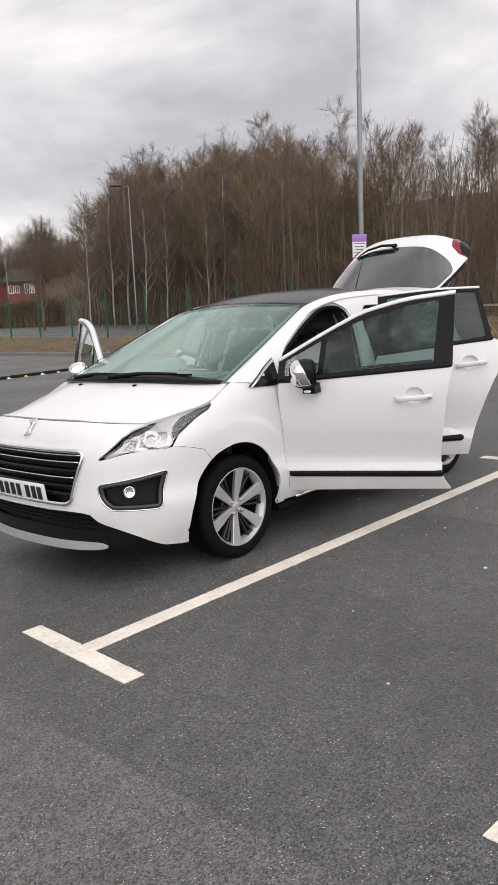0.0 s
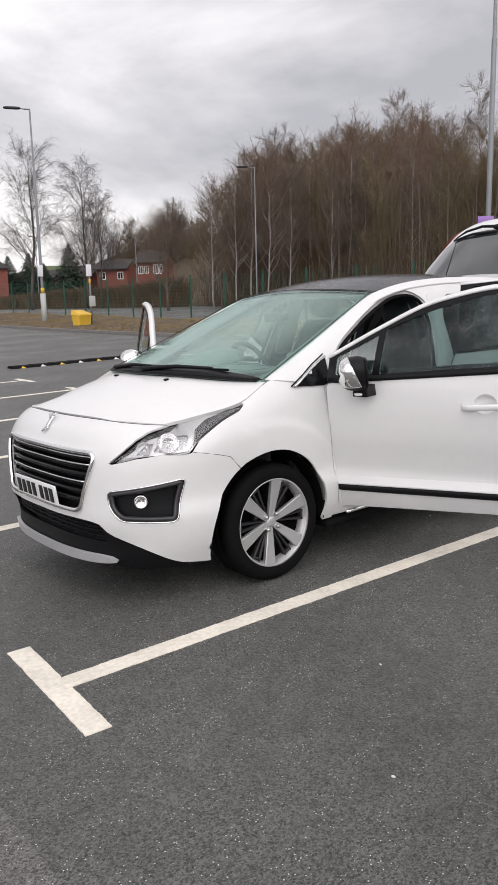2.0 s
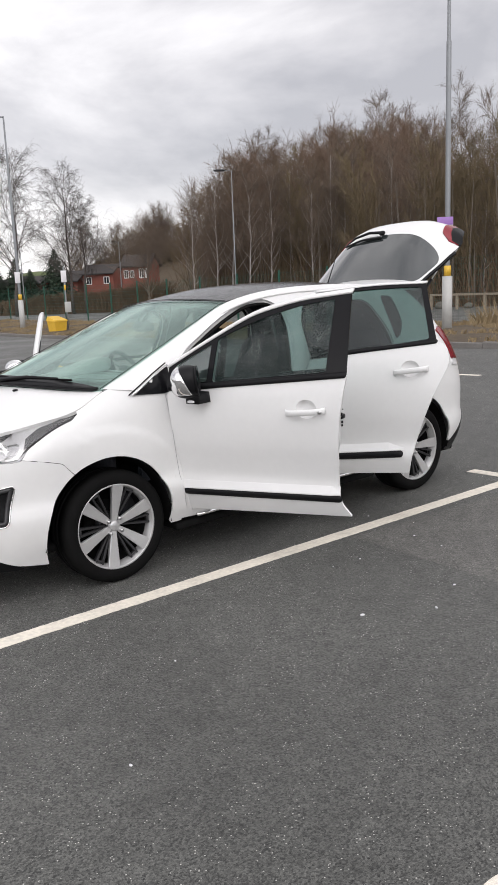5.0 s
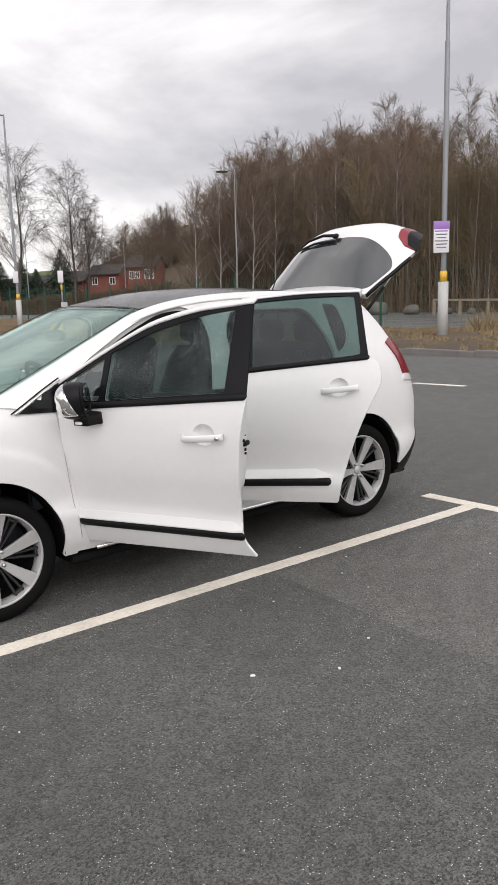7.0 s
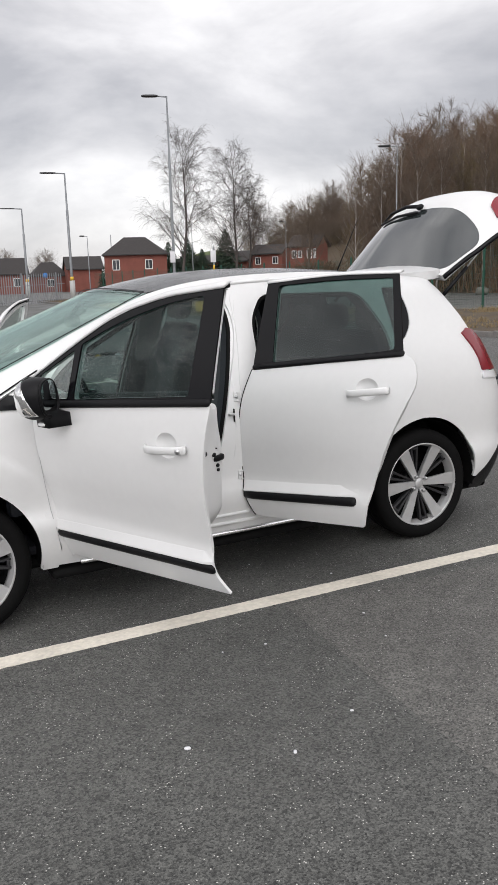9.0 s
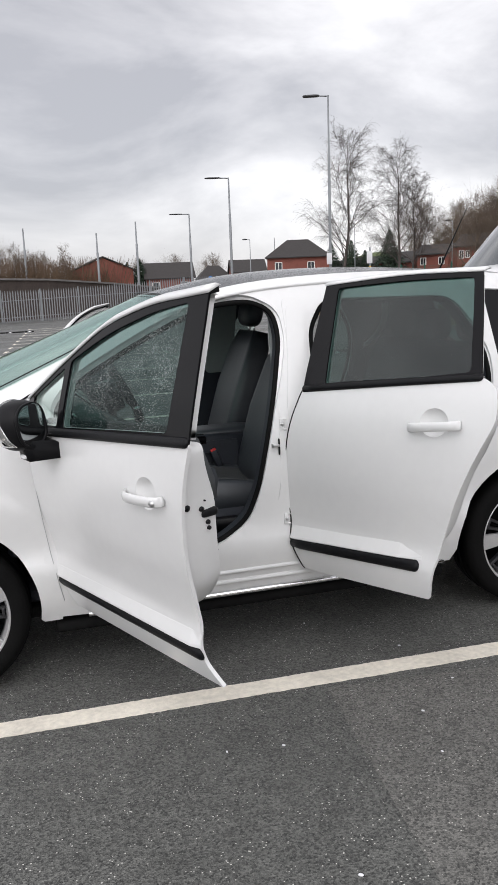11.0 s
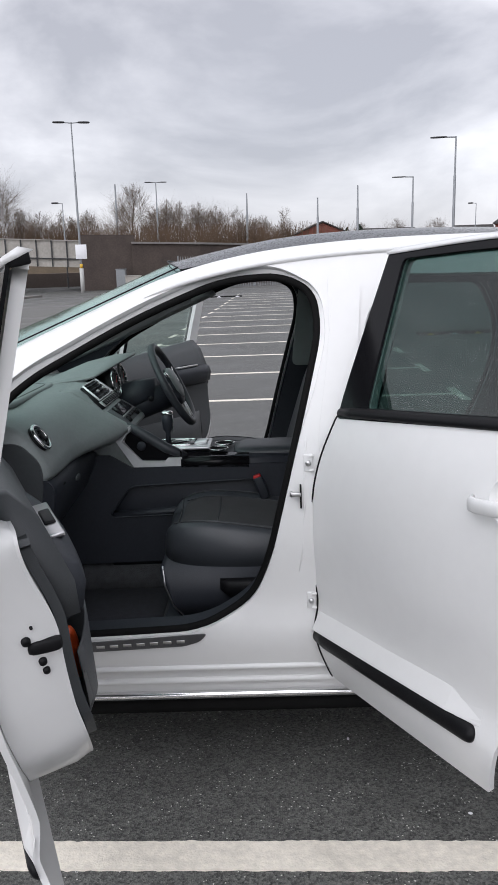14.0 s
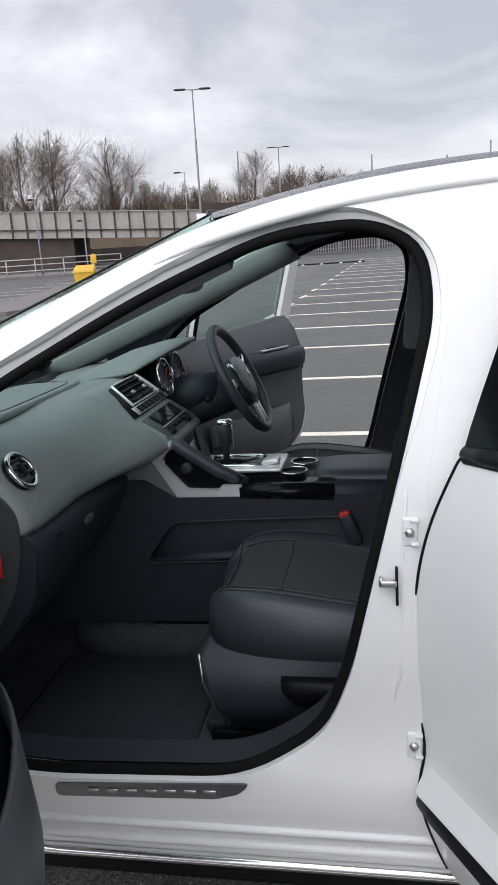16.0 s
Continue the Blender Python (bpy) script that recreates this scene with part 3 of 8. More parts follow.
def skin_off(off):
    """The front skin moved out by off."""
    def f(s, z):
        p = Vector(skin(s, z))
        e = 0.004
        n = (Vector(skin(s + e, z)) - p).cross(Vector(skin(s, z + e)) - p)
        n.normalize()
        if n.dot(p - Vector((1.0, 0, 0.6))) < 0:
            n = -n
        return p + n * off
    return f


def ring_of(outline, grow):
    """An outline grown (or shrunk) about its middle by metres."""
    pts = [Vector(p) for p in outline]
    k = len(pts)
    area = sum(pts[i].x * pts[(i + 1) % k].y - pts[(i + 1) % k].x * pts[i].y for i in range(k))
    sg = 1 if area > 0 else -1
    out = []
    for i in range(k):
        a, b = pts[i - 1], pts[(i + 1) % k]
        d = (b - a)
        if d.length < 1e-9:
            out.append(tuple(pts[i]))
            continue
        d.normalize()
        out.append((pts[i].x + sg * d.y * grow, pts[i].y - sg * d.x * grow))
    return out


car = thing("car", "white family car with doors and tailgate open on damp tarmac", "car", CAR)

# bonnet
def cowl_x(y):
    return 0.022 - 0.23 * (1 - (y / 0.80) ** 2)


def shut_z(s):
    return spl([(0, .945), (.2, .946), (.4, .939), (.6, .928), (.74, .918)], abs(s))


_b = [skin(s, shut_z(s) + .002)[:2] for s in np.linspace(0.73, -0.73, 41)]
_b += [(x, spl(EDGE_Y, x) - 0.002) for x in np.linspace(-0.50, 0.03, 12)]
_b += [(cowl_x(y), y) for y in np.linspace(0.78, -0.78, 25)]
_b += [(x, -spl(EDGE_Y, x) + 0.002) for x in np.linspace(0.03, -0.50, 12)]
bonnet = part("bonnet", sheet(_b, lambda x, y: (x, y, bonnet_z(x, y)), step=0.05, thick=0.02), PAINT, car)
for sy in (-0.283, 0.283):
    part("washer_jet", moved(cushion(0.035, 0.022, 0.014, 2.5, 10, 6), Matrix.Translation((-0.238, sy, bonnet_z(-0.238, sy) + 0.004))), BLACK, bonnet, "small black washer jet")

# front bumper and nose, in the skin's own (s, z) plan
GRILLE = rounded([(-0.215, .50), (0.215, .50), (0.295, .80), (-0.295, .80)], 0.05, 5)
SHUT = [(s, shut_z(s)) for s in np.linspace(0.735, -0.735, 41)]
_lt = [(-.53, .918), (-.45, .932), (-.35, .949), (-.25, .97), (-.16, .99)]
LAMP_L = [(0.382, .757), (0.52, .787), (0.66, .803), (0.76, .793), (0.812, .797), (0.845, .845), (0.93, .905), (1.045, .985)] + xz(_lt[::-1]) + [(0.66, .905), (0.60, .893), (0.53, .865), (0.46, .815)]
FOG_L = rounded([(0.372, .615), (0.39, .522), (0.44, .472), (0.733, .461), (0.787, .672)], 0.03, 4)
LOWGR = rounded([(-0.34, .345), (0.34, .345), (0.30, .445), (-0.30, .445)], 0.02, 3)


def mir2(pts):
    return [(-a, b) for a, b in reversed(pts)]


_bump = [(s, spl([(0, .455), (.3, .45), (.36, .40), (.46, .36), (.60, .305), (.735, .243), (.78, .225)], abs(s))) for s in np.linspace(-0.78, 0.78, 41)]
AF, AX, AZ = .394, -.016, .337
ARCHF = [(AX + AF * math.cos(radians(a)), AZ + AF * math.sin(radians(a))) for a in np.linspace(-10, 200, 44)]
ARCH_TOP = (AX + AF * math.cos(radians(122)), AZ + AF * math.sin(radians(122)))
SEAM = [ARCH_TOP, (-.29, .742), (-.36, .763), (-.44, .783), (-.497, .795)]
_bump += xz([(-.393, .20)] + [q for q in ARCHF[::-1] if q[0] < ARCH_TOP[0] - .002] + SEAM)
_bump += [(0.812, .79), (0.76, .786), (0.66, .796), (0.52, .780), (0.382, .75), (0.37, .757), (0.45, .822), (0.52, .870), (0.595, .899), (0.655, .911)]
_left = _bump[41:]
_out = _bump + SHUT + mir2(_left)
bumper = part("front_bumper", sheet(_out, skin, [GRILLE, FOG_L, mir2(FOG_L)], 0.035, 0.012), PAINT, car)
part("bumper_backing", sheet(_out, skin_off(-0.06), [], 0.08), BLACK, bumper)
# black lower apron and its satin lip
_apr = [(s, spl([(0, .225), (.35, .228), (.5, .20), (.78, .19)], abs(s))) for s in np.linspace(-0.80, 0.80, 33)]
_apr += [(s, spl([(0, .45), (.3, .445), (.36, .395), (.46, .355), (.60, .30), (.735, .238), (.80, .20)], abs(s))) for s in np.linspace(0.80, -0.80, 33)]
apron = part("lower_apron", sheet(_apr, skin_off(-0.012), [LOWGR], 0.05, 0.02), BLACK, car)
_lip = [(s, spl([(0, .226), (.36, .240), (.42, .25)], abs(s))) for s in np.linspace(-0.42, 0.42, 25)]
_lip += [(s, spl([(0, .268), (.30, .276), (.40, .268), (.42, .256)], abs(s))) for s in np.linspace(0.42, -0.42, 25)]
part("skid_lip", sheet(_lip, skin_off(0.012), [], 0.05, 0.02), GUNMETAL, car, "satin grey skid lip")
mesh_lines = []
for j in range(4):
    z = .357 + .024 * j
    mesh_lines.append(tube([Vector(skin_off(-0.035 - 0.012 * (i % 2))(s, z)) for i, s in enumerate(np.linspace(-0.33, 0.33, 41))], 0.008, 5))
part("lower_grille", merge(*mesh_lines), BLACK, apron)
part("lower_backing", sheet(ring_of(LOWGR, .02), skin_off(-0.07), [], 0.06), CARPET, apron)

# main grille: frame, slats with a bright edge, plate
grille = part("grille_frame", merge(*[tube([Vector(skin_off(0.006)(*p)) for p in dense(GRILLE, 0.03)], 0.013, 8, closed=True)]), CHROME, car, "bright chrome grille surround")
_inner = ring_of(GRILLE, -0.012)
part("grille_backing", sheet(_inner, skin_off(-0.05), [], 0.06), BLACK, grille)
for j, z in enumerate((.555, .60, .645, .69, .735, .775)):
    half = 0.19 + (z - .5) / .3 * 0.085
    pts = [Vector(skin_off(-0.022)(s, z)) for s in np.linspace(-half, half, 21)]
    part("grille_slat", loft([[p + Vector((-.012, 0, .006)), p + Vector((.02, 0, .014)), p + Vector((.02, 0, -.016)), p + Vector((-.01, 0, -.012))] for p in pts]), GLOSS, grille)
    if j in (2, 4, 5):
        part("grille_strip", tube([p + Vector((-.014, 0, .008)) for p in pts], 0.0045, 6), CHROME, grille, "thin chrome strip")
_pl = Matrix.Translation((-0.938, 0.015, 0.553)) @ Matrix.Rotation(radians(-6), 4, "Y")
plate = part("number_plate", moved(box(0, 0, 0, 0.012, 0.52, 0.111, 0.004), _pl), PLATE, car, "white front number plate with dark bars")
for k, y in enumerate((-0.205, -0.14, -0.075, -0.01, 0.085, 0.15, 0.21)):
    part("plate_bar", moved(box(-0.0085, -y, 0, 0.004, 0.042, 0.076, 0.001), _pl), INK, plate)

# emblem: a plain angular chrome shape
_em = moved(moved(merge(box(0, 0, 0.0, 0.008, 0.022, 0.085, 0.004), moved(box(0, 0.022, 0.012, 0.008, 0.05, 0.016, 0.004), Matrix.Rotation(radians(35), 4, "X")), moved(box(0, -0.02, 0.02, 0.008, 0.045, 0.014, 0.004), Matrix.Rotation(radians(-40), 4, "X")), moved(box(0, 0.018, -0.03, 0.008, 0.045, 0.014, 0.004), Matrix.Rotation(radians(-30), 4, "X"))), Matrix.Scale(1.3, 4)),
            Matrix.Translation((-0.83, 0, 0.915)) @ Matrix.Rotation(radians(38), 4, "Y"))
part("emblem", _em, CHROME, car, "small chrome emblem")

# wings with wheel arches
_wing = xz([(.455, .255), (.385, .255)] + [q for q in ARCHF if q[0] > ARCH_TOP[0] + .002] + SEAM) + [(0.852, .845), (0.93, .900), (1.047, .983)]
_wing += xz([(x, spl(EDGE_Z, x) - .002) for x in np.linspace(-0.15, 0.06, 8)] + [(.12, 1.085), (.22, 1.068), (.34, 1.045), (.395, 1.03), (.41, .80), (.44, .55), (.475, .345)])
wing_vf = sheet(_wing, skin, [], 0.025, 0.012)


def flare(x, y, z):
    """The wing swells round its wheel arch, with a crease above."""
    rho, phi = math.hypot(x - AX, z - AZ), math.degrees(math.atan2(z - AZ, x - AX))
    k = min(1, max(0, (AF + .165 - rho) / .03)) * min(1, max(0, (phi - 28) / 25)) * min(1, max(0, (119 - phi) / 18))
    return x, y - .011 * k * (3 - 2 * k) * k, z


wing_vf = ([flare(*p) for p in wing_vf[0]], wing_vf[1])
wings = [part("front_wing", wing_vf, PAINT, car), part("front_wing", mirrored(wing_vf), PAINT, car)]

# wheel-arch liners
def liner(cx, y0, y1, r):
    rings = [[(cx + r * math.cos(radians(a)), y, 0.325 + r * math.sin(radians(a))) for y in (y0, y1)] for a in np.linspace(-8, 187, 24)]
    v, f = loft(rings, False, False)
    disc = [(cx, y1, 0.325)] + [(cx + r * math.cos(radians(a)), y1, 0.325 + r * math.sin(radians(a))) for a in np.linspace(-8, 187, 24)]
    return merge((v, f), (disc, [(0, i, i + 1) for i in range(1, 24)]))


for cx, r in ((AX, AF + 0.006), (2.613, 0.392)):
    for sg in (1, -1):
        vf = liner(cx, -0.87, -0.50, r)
        part("arch_liner", vf if sg == 1 else mirrored(vf), SHADE_BLACK, car)

# panel joints and the small black corner window ahead of each front door
for sg in (1, -1):
    q = (lambda v: v) if sg == 1 else mirrored
    if sg == 1:
        part("panel_joint", tube([skin_off(.0006)(*p) for p in SHUT], .0016, 5), BLACK, car)
    part("panel_joint", q(tube([skin_off(-.0005)(*p) for p in xz(SEAM)], .0018, 5)), BLACK, car)
    part("panel_joint", q(tube([Vector(side(x, z, .005)) for x, z in ((.391, 1.03), (.399, .92), (.407, .80), (.421, .67), (.436, .55), (.453, .45), (.470, .35))], .0013, 5)), LAMPGREY, car)

# head lamps
def headlamp(sg):
    q = (lambda v: v) if sg == 1 else mirrored
    base = part("headlamp", q(sheet(LAMP_L, skin_off(-0.045), [], 0.04, 0.0)), LAMPGREY, car, "clear headlamp in a dark housing")
    rim = ring_of(LAMP_L, -0.006)
    part("bezel", q(sheet([(0.44, .785), (0.80, .81), (0.83, .85), (0.93, .915), (1.04, .983), (0.98, .978), (0.85, .95), (0.70, .905), (0.60, .885), (0.53, .855)], skin_off(-0.035), [rounded([(0.60, .815), (0.79, .82), (0.82, .90), (0.66, .885)], 0.03), rounded([(0.50, .80), (0.585, .812), (0.62, .872), (0.55, .852)], 0.02)], 0.03, 0.006)), SATIN, base, "silver reflector bezel")
    for s, z, r in ((0.70, .853, 0.056), (0.555, .832, 0.036)):
        p, n = Vector(skin_off(-0.04)(s, z)), (Vector(skin_off(0.02)(s, z)) - Vector(skin_off(-0.02)(s, z))).normalized()
        mm = Matrix.Translation(p) @ Vector((0, -1, 0)).rotation_difference(n).to_matrix().to_4x4()
        part("reflector", q(moved(lathe([(0.0, 0.02), (r * .5, 0.012), (r * .85, -0.006), (r, -0.03)], 24), mm)), CHROME, base)
        part("bulb", q(moved(cushion(0.016, 0.03, 0.016, 2, 12, 8), mm @ Matrix.Translation((0, 0.0, 0)))), CLEARLENS, base)
    part("dark_corner", q(sheet([(0.83, .85), (0.93, .908), (1.05, .985), (0.985, .975), (0.90, .945), (0.845, .90)], skin_off(-0.012), [], 0.04, 0.003)), FOGTRIM, base)
    part("lens", q(sheet(rim, skin_off(-0.002), [], 0.035, 0.003)), LENS, base, "clear moulded lens")
    # fog lamp recess with bright edge
    fog = part("fog_surround", q(sheet(ring_of(FOG_L, 0.004), skin_off(-0.03), [], 0.05, 0.02)), BLACK, car, "black fog lamp surround with a bright edge")
    part("fog_frame", q(tube([Vector(skin_off(-0.008)(*p)) for p in dense(ring_of(FOG_L, -.016), 0.03)], 0.013, 6, closed=True)), FOGTRIM, fog)
    part("fog_edge", q(tube([Vector(skin_off(0.0)(*p)) for p in dense(FOG_L, 0.03)], 0.0045, 6, closed=True)), CHROME, fog, "thin chrome edge")
    p = Vector(skin_off(-0.016)(0.557, .571))
    mm = Matrix.Translation(p) @ Matrix.Rotation(radians(-35), 4, "Z")
    part("fog_lamp", q(moved(lathe([(0, -0.006), (0.012, -0.008), (0.026, -0.02), (0.031, -0.028), (0.034, -0.02), (0.034, 0.02)], 24), mm)), CHROME, fog, "round clear fog lamp")


headlamp(1)
headlamp(-1)

# windscreen, roof
_ws = [(u, 0.0) for u in np.linspace(-1, 1, 15)] + [(1, v) for v in np.linspace(0.1, 0.9, 7)] + [(u, 1.0) for u in np.linspace(1, -1, 15)] + [(-1, v) for v in np.linspace(0.9, 0.1, 7)]
windscreen = part("windscreen", sheet(ring_of(_ws, 0.008), screen, [], 0.1, 0.004), SCREEN, car, "raked windscreen, green tinted")
windscreen.visible_shadow = False
_edge = [Vector(screen(*p)) + Vector((-.004, 0, .010)) for p in dense(ring_of(_ws, 0.002), 0.04)]
part("screen_seal", tube(_edge, 0.0022, 6, closed=True), BLACK, windscreen)
part("mirror_shield", sheet(rounded([(-0.13, .80), (0.13, .80), (0.10, .985), (-0.10, .985)], 0.02), lambda u, v: Vector(screen(u, v)) - Vector((-.004, 0, .01)), [], 0.05, 0.003), BLACK, windscreen)

# roof skin: black glass
def roof_edge_y(x):
    return spl([(1.0, .648), (1.3, .655), (1.8, .645), (2.4, .61), (2.9, .545)], x)


_rf = [(1.058 - 0.09 * (1 - (y / .652) ** 2) + .008, y) for y in np.linspace(-.646, .646, 15)]
_rf += [(x, roof_edge_y(x)) for x in np.linspace(1.2, 2.88, 14)] + [(2.93, y) for y in np.linspace(.50, -.50, 9)]
_rf += [(x, -roof_edge_y(x)) for x in np.linspace(2.88, 1.2, 14)]
part("roof", sheet(_rf, lambda x, y: (x, y, roof_z(x, y)), [], 0.08, 0.025), ROOF, car, "black glass roof beaded with rain")
part("headlining", sheet(ring_of(_rf, -0.03), lambda x, y: (x, y, roof_z(x, y) - .05), [], 0.12, 0.015), HEADLINER, car)


# side frame: pillars, cant rail, sill and rear quarter, with both door openings
FOPEN = rounded([(.50, .56), (.56, .49, .05), (.70, .476, .1), (1.10, .49, .08), (1.25, .575, .08), (1.305, .70, .1), (1.355, .90, .15), (1.405, 1.09, .15), (1.468, 1.33, .08), (1.455, 1.447, .06), (1.36, 1.496, .07), (1.19, 1.490, .15), (.94, 1.394, .2), (.62, 1.228, .1), (.50, 1.12, .05)], 0.03, 5)
ROPEN = rounded([(1.60, .405), (2.02, .405, .06), (2.17, .55, .1), (2.33, .80, .1), (2.42, 1.05, .1), (2.42, 1.25, .1), (2.30, 1.46, .08), (1.68, 1.475, .05), (1.60, 1.36, .05), (1.565, 1.0, .1), (1.55, .55, .05)], 0.03, 5)
QWIN = rounded([(2.466, 1.165, .02), (2.53, 1.19, .04), (2.60, 1.265, .06), (2.615, 1.36, .05), (2.588, 1.48, .03), (2.466, 1.49, .02)], 0.03, 4)


def rail(x):
    """Height of the body side's upper edge."""
    return spl([(.02, 1.085), (.45, 1.261), (.75, 1.389), (1.06, 1.513), (1.4, 1.574), (1.9, 1.592), (2.4, 1.575), (2.92, 1.525)], x)


def frame_y(x, z):
    """The body side, turning in to the roof at its upper edge."""
    y = side_y(x, z)
    zr = rail(x)
    if z > 1.04 and x < 2.95:
        edge = roof_edge_y(x) + .005 if x > 1.06 else .819 - .167 * (x - .026) / 1.034
        u = max(0.0, 1 - (zr - z) / .10)
        if zr - z < .10 and y > edge:
            y = edge + (y - edge) * math.sqrt(max(0.0, 1 - u ** 2))
    return x, -y, z


AR = 0.39
_fo = [(x, rail(x)) for x in np.linspace(.04, 2.92, 60)]
_fo += [(2.96, 1.42), (3.03, 1.30), (3.06, 1.215), (3.10, 1.12), (3.155, .93), (3.24, .905), (3.30, .80), (3.31, .62), (3.25, .50), (3.12, .38), (3.03, .315)]
_fo += [(2.613 + AR * math.cos(radians(a)), .335 + AR * 1.02 * math.sin(radians(a))) for a in np.linspace(-2, 182, 28)]
_fo += [(2.20, .265), (1.4, .262), (.60, .262), (.40, .27), (.41, .60), (.40, 1.00), (.30, 1.04), (.17, 1.075)]
_fo_in = [(x, rail(x) - .03) for x in np.linspace(.30, 2.85, 40)] + [(2.95, 1.30), (3.05, 1.0), (2.9, .75), (2.3, .74), (2.2, .27), (.45, .27), (.42, .9), (.3, 1.1)]


def rebate(hole, g):
    """The hole in the outer panel: wider than the inner flange above the sill."""
    out = []
    for (x, z), (gx, gz) in zip(hole, ring_of(hole, g)):
        k = min(1, max(0, (z - 1.0) / .2)) * (1 - .5 * min(1, max(0, (x - 1.25) / .15)))
        k = k * k * (3 - 2 * k)
        out.append((x + (gx - x) * k, z + (gz - z) * k))
    return out


FOUT, ROUT = rebate(FOPEN, .030), rebate(ROPEN, .02)
frame_vf = sheet(_fo, frame_y, [FOUT, ROUT, QWIN], 0.045, 0.012)
for sg in (1, -1):
    q = (lambda v: v) if sg == 1 else mirrored
    fr = part("body_side", q(frame_vf), PAINT, car)
    # inner return of the openings, and rubber seals
    for hole, outer in ((FOPEN, FOUT), (ROPEN, ROUT)):
        rings = [[Vector(frame_y(*o)), Vector(frame_y(*o)) + Vector((0, .012, 0)), Vector((i[0], frame_y(*o)[1] + .018, i[1])), Vector((i[0], frame_y(*o)[1] + .05, i[1]))] for o, i in zip(outer, hole)]
        part("door_shut", q(loft(rings + [rings[0]], False, False)), PAINT, fr, "", False)
        rings = [[Vector((p[0], frame_y(*p)[1] + .055, p[1])), Vector((p[0], frame_y(*p)[1] + .13, p[1]))] for p in dense(hole, .03)]
        part("opening_trim", q(loft(rings + [rings[0]], False, False)), DARKIN, fr)
        part("door_seal", q(tube([Vector(frame_y(*p)) + Vector((0, .024, 0)) for p in dense(ring_of(hole, -0.006), .03)], 0.0115, 8, closed=True)), RUBBER, fr, "black rubber door seal")
    part("quarter_glass", q(sheet(QWIN, lambda x, z: (x, frame_y(x, z)[1] + .008, z), [], 0.06, 0.003)), GLOSS, fr)
    # sill with chrome strip and scuff plate
    part("sill_strip", q(tube([Vector(side(x, .268, .012)) for x in np.linspace(.56, 2.16, 14)], 0.013, 8)), CHROME, fr, "chrome strip along the sill")
    part("roof_gutter", q(tube([Vector(frame_y(x, rail(x) - .036)) + Vector((0, -.001, 0)) for x in np.linspace(.96, 2.35, 40)], [.0005, .004, .007] + [.009] * 37, 8)), PAINT, fr)
    part("pillar_pressing", q(sheet(rounded([(1.508, 1.47), (1.585, 1.468), (1.556, 1.15), (1.535, .92), (1.452, .92), (1.446, 1.05), (1.478, 1.25)], .03, 5), lambda x, z: (x, frame_y(x, z)[1] - .006, z), [], .04, .008)), PAINT, fr)
    part("hinge_pillar", q(box(.440, -.822, .68, .046, .10, .64, .004)), PAINT, fr)
    part("under_sill", q(loft([[(x, -side_y(x, .25) + .05, .255), (x, -.70, .255), (x, -.70, .20), (x, -.76, .20)] for x in (.55, 1.2, 2.2)])), BLACK, fr)
    sp = part("scuff_plate", q(sheet(rounded([(.72, .436), (1.045, .450), (1.09, .464), (1.112, .488), (.72, .466)], .012), lambda x, z: (x, -side_y(x, z) - .004, z), [], .05, .004)), SILLPLATE, fr, "brushed dark metal sill plate with raised bars")
    for k in range(7):
        part("plate_bar", q(moved(box(0, 0, 0, .024, .003, .011, .001), Matrix.Translation((.80 + .039 * k, -side_y(.9, .447) - .0055, .4545 + .0017 * k)) @ Matrix.Rotation(radians(22), 4, 'X'))), SATIN, sp)
    for zz, rr in ((.372, .010), (.325, .012)):
        part("sill_rib", q(tube([Vector(side(x, zz, .0)) for x in np.linspace(.52, 2.1, 16)], rr, 8)), PAINT, fr)
    part("inner_lining", q(sheet(_fo_in, lambda x, z: (x, frame_y(x, z)[1] + .12, z), [ring_of(FOPEN, .004), ring_of(ROPEN, .004), QWIN], .07, .01)), DARKIN, fr, "dark inner trim")
    part("pillar_trim", q(sheet(rounded([(1.43, 1.08), (1.60, 1.08), (1.615, 1.50), (1.47, 1.50)], .03, 4), lambda x, z: (x, frame_y(x, z)[1] + .137, z), [], .05, .012)), HEADLINER, fr, "pale grey upper pillar trim")
    part("screen_pillar_trim", q(loft([[Vector(screen(-.985, v)) + Vector((dx, dy, dz)) for dx, dy, dz in ((-.012, .04, -.012), (.02, .018, -.045), (.055, .02, -.085), (.05, .07, -.07), (.0, .085, -.03))] for v in np.linspace(.0, .98, 12)])), HEADLINER, fr, "pale grey windscreen pillar trim")
    # striker on the rear edge of the opening
    st = part("striker", q(box(1.392, -.922, .889, .005, .014, .068, .002)), BLACK, fr, "steel door striker")
    part("striker_bar", q(merge(box(1.378, -.928, .896, .028, .012, .012, .003), box(1.366, -.920, .896, .008, .02, .016, .003))), SATIN, st)
    for zz in (.575, .98):
        yy = -side_y(1.42, zz)
        hg = part("door_hinge", q(merge(box(1.416, yy - .002, zz, .026, .01, .05, .003), box(1.424, yy - .006, zz + .021, .014, .014, .006, .002), box(1.424, yy - .006, zz - .021, .014, .014, .006, .002))), PAINT, fr)
        part("hinge_bolt", q(moved(lathe([(0, -.008), (.007, -.008), (.009, -.003), (.009, .002)], 6), Matrix.Translation((1.415, yy - .006, zz)))), SATIN, hg)
    # pressed steps of the pillar and the sill's end
    part("pillar_step", q(tube([Vector(side(x, z, -.003)) for x, z in ((1.412, 1.06), (1.410, 1.03), (1.404, .96), (1.401, .85), (1.394, .72), (1.376, .635))], [.002, .005, .005, .005, .005, .002], 8)), PAINT, fr)
    part("pillar_step", q(tube([Vector(side(x, z, -.004)) for x, z in ((1.20, .512), (1.30, .540), (1.36, .548), (1.44, .548))], [.001, .004, .004, .003], 8)), PAINT, fr)
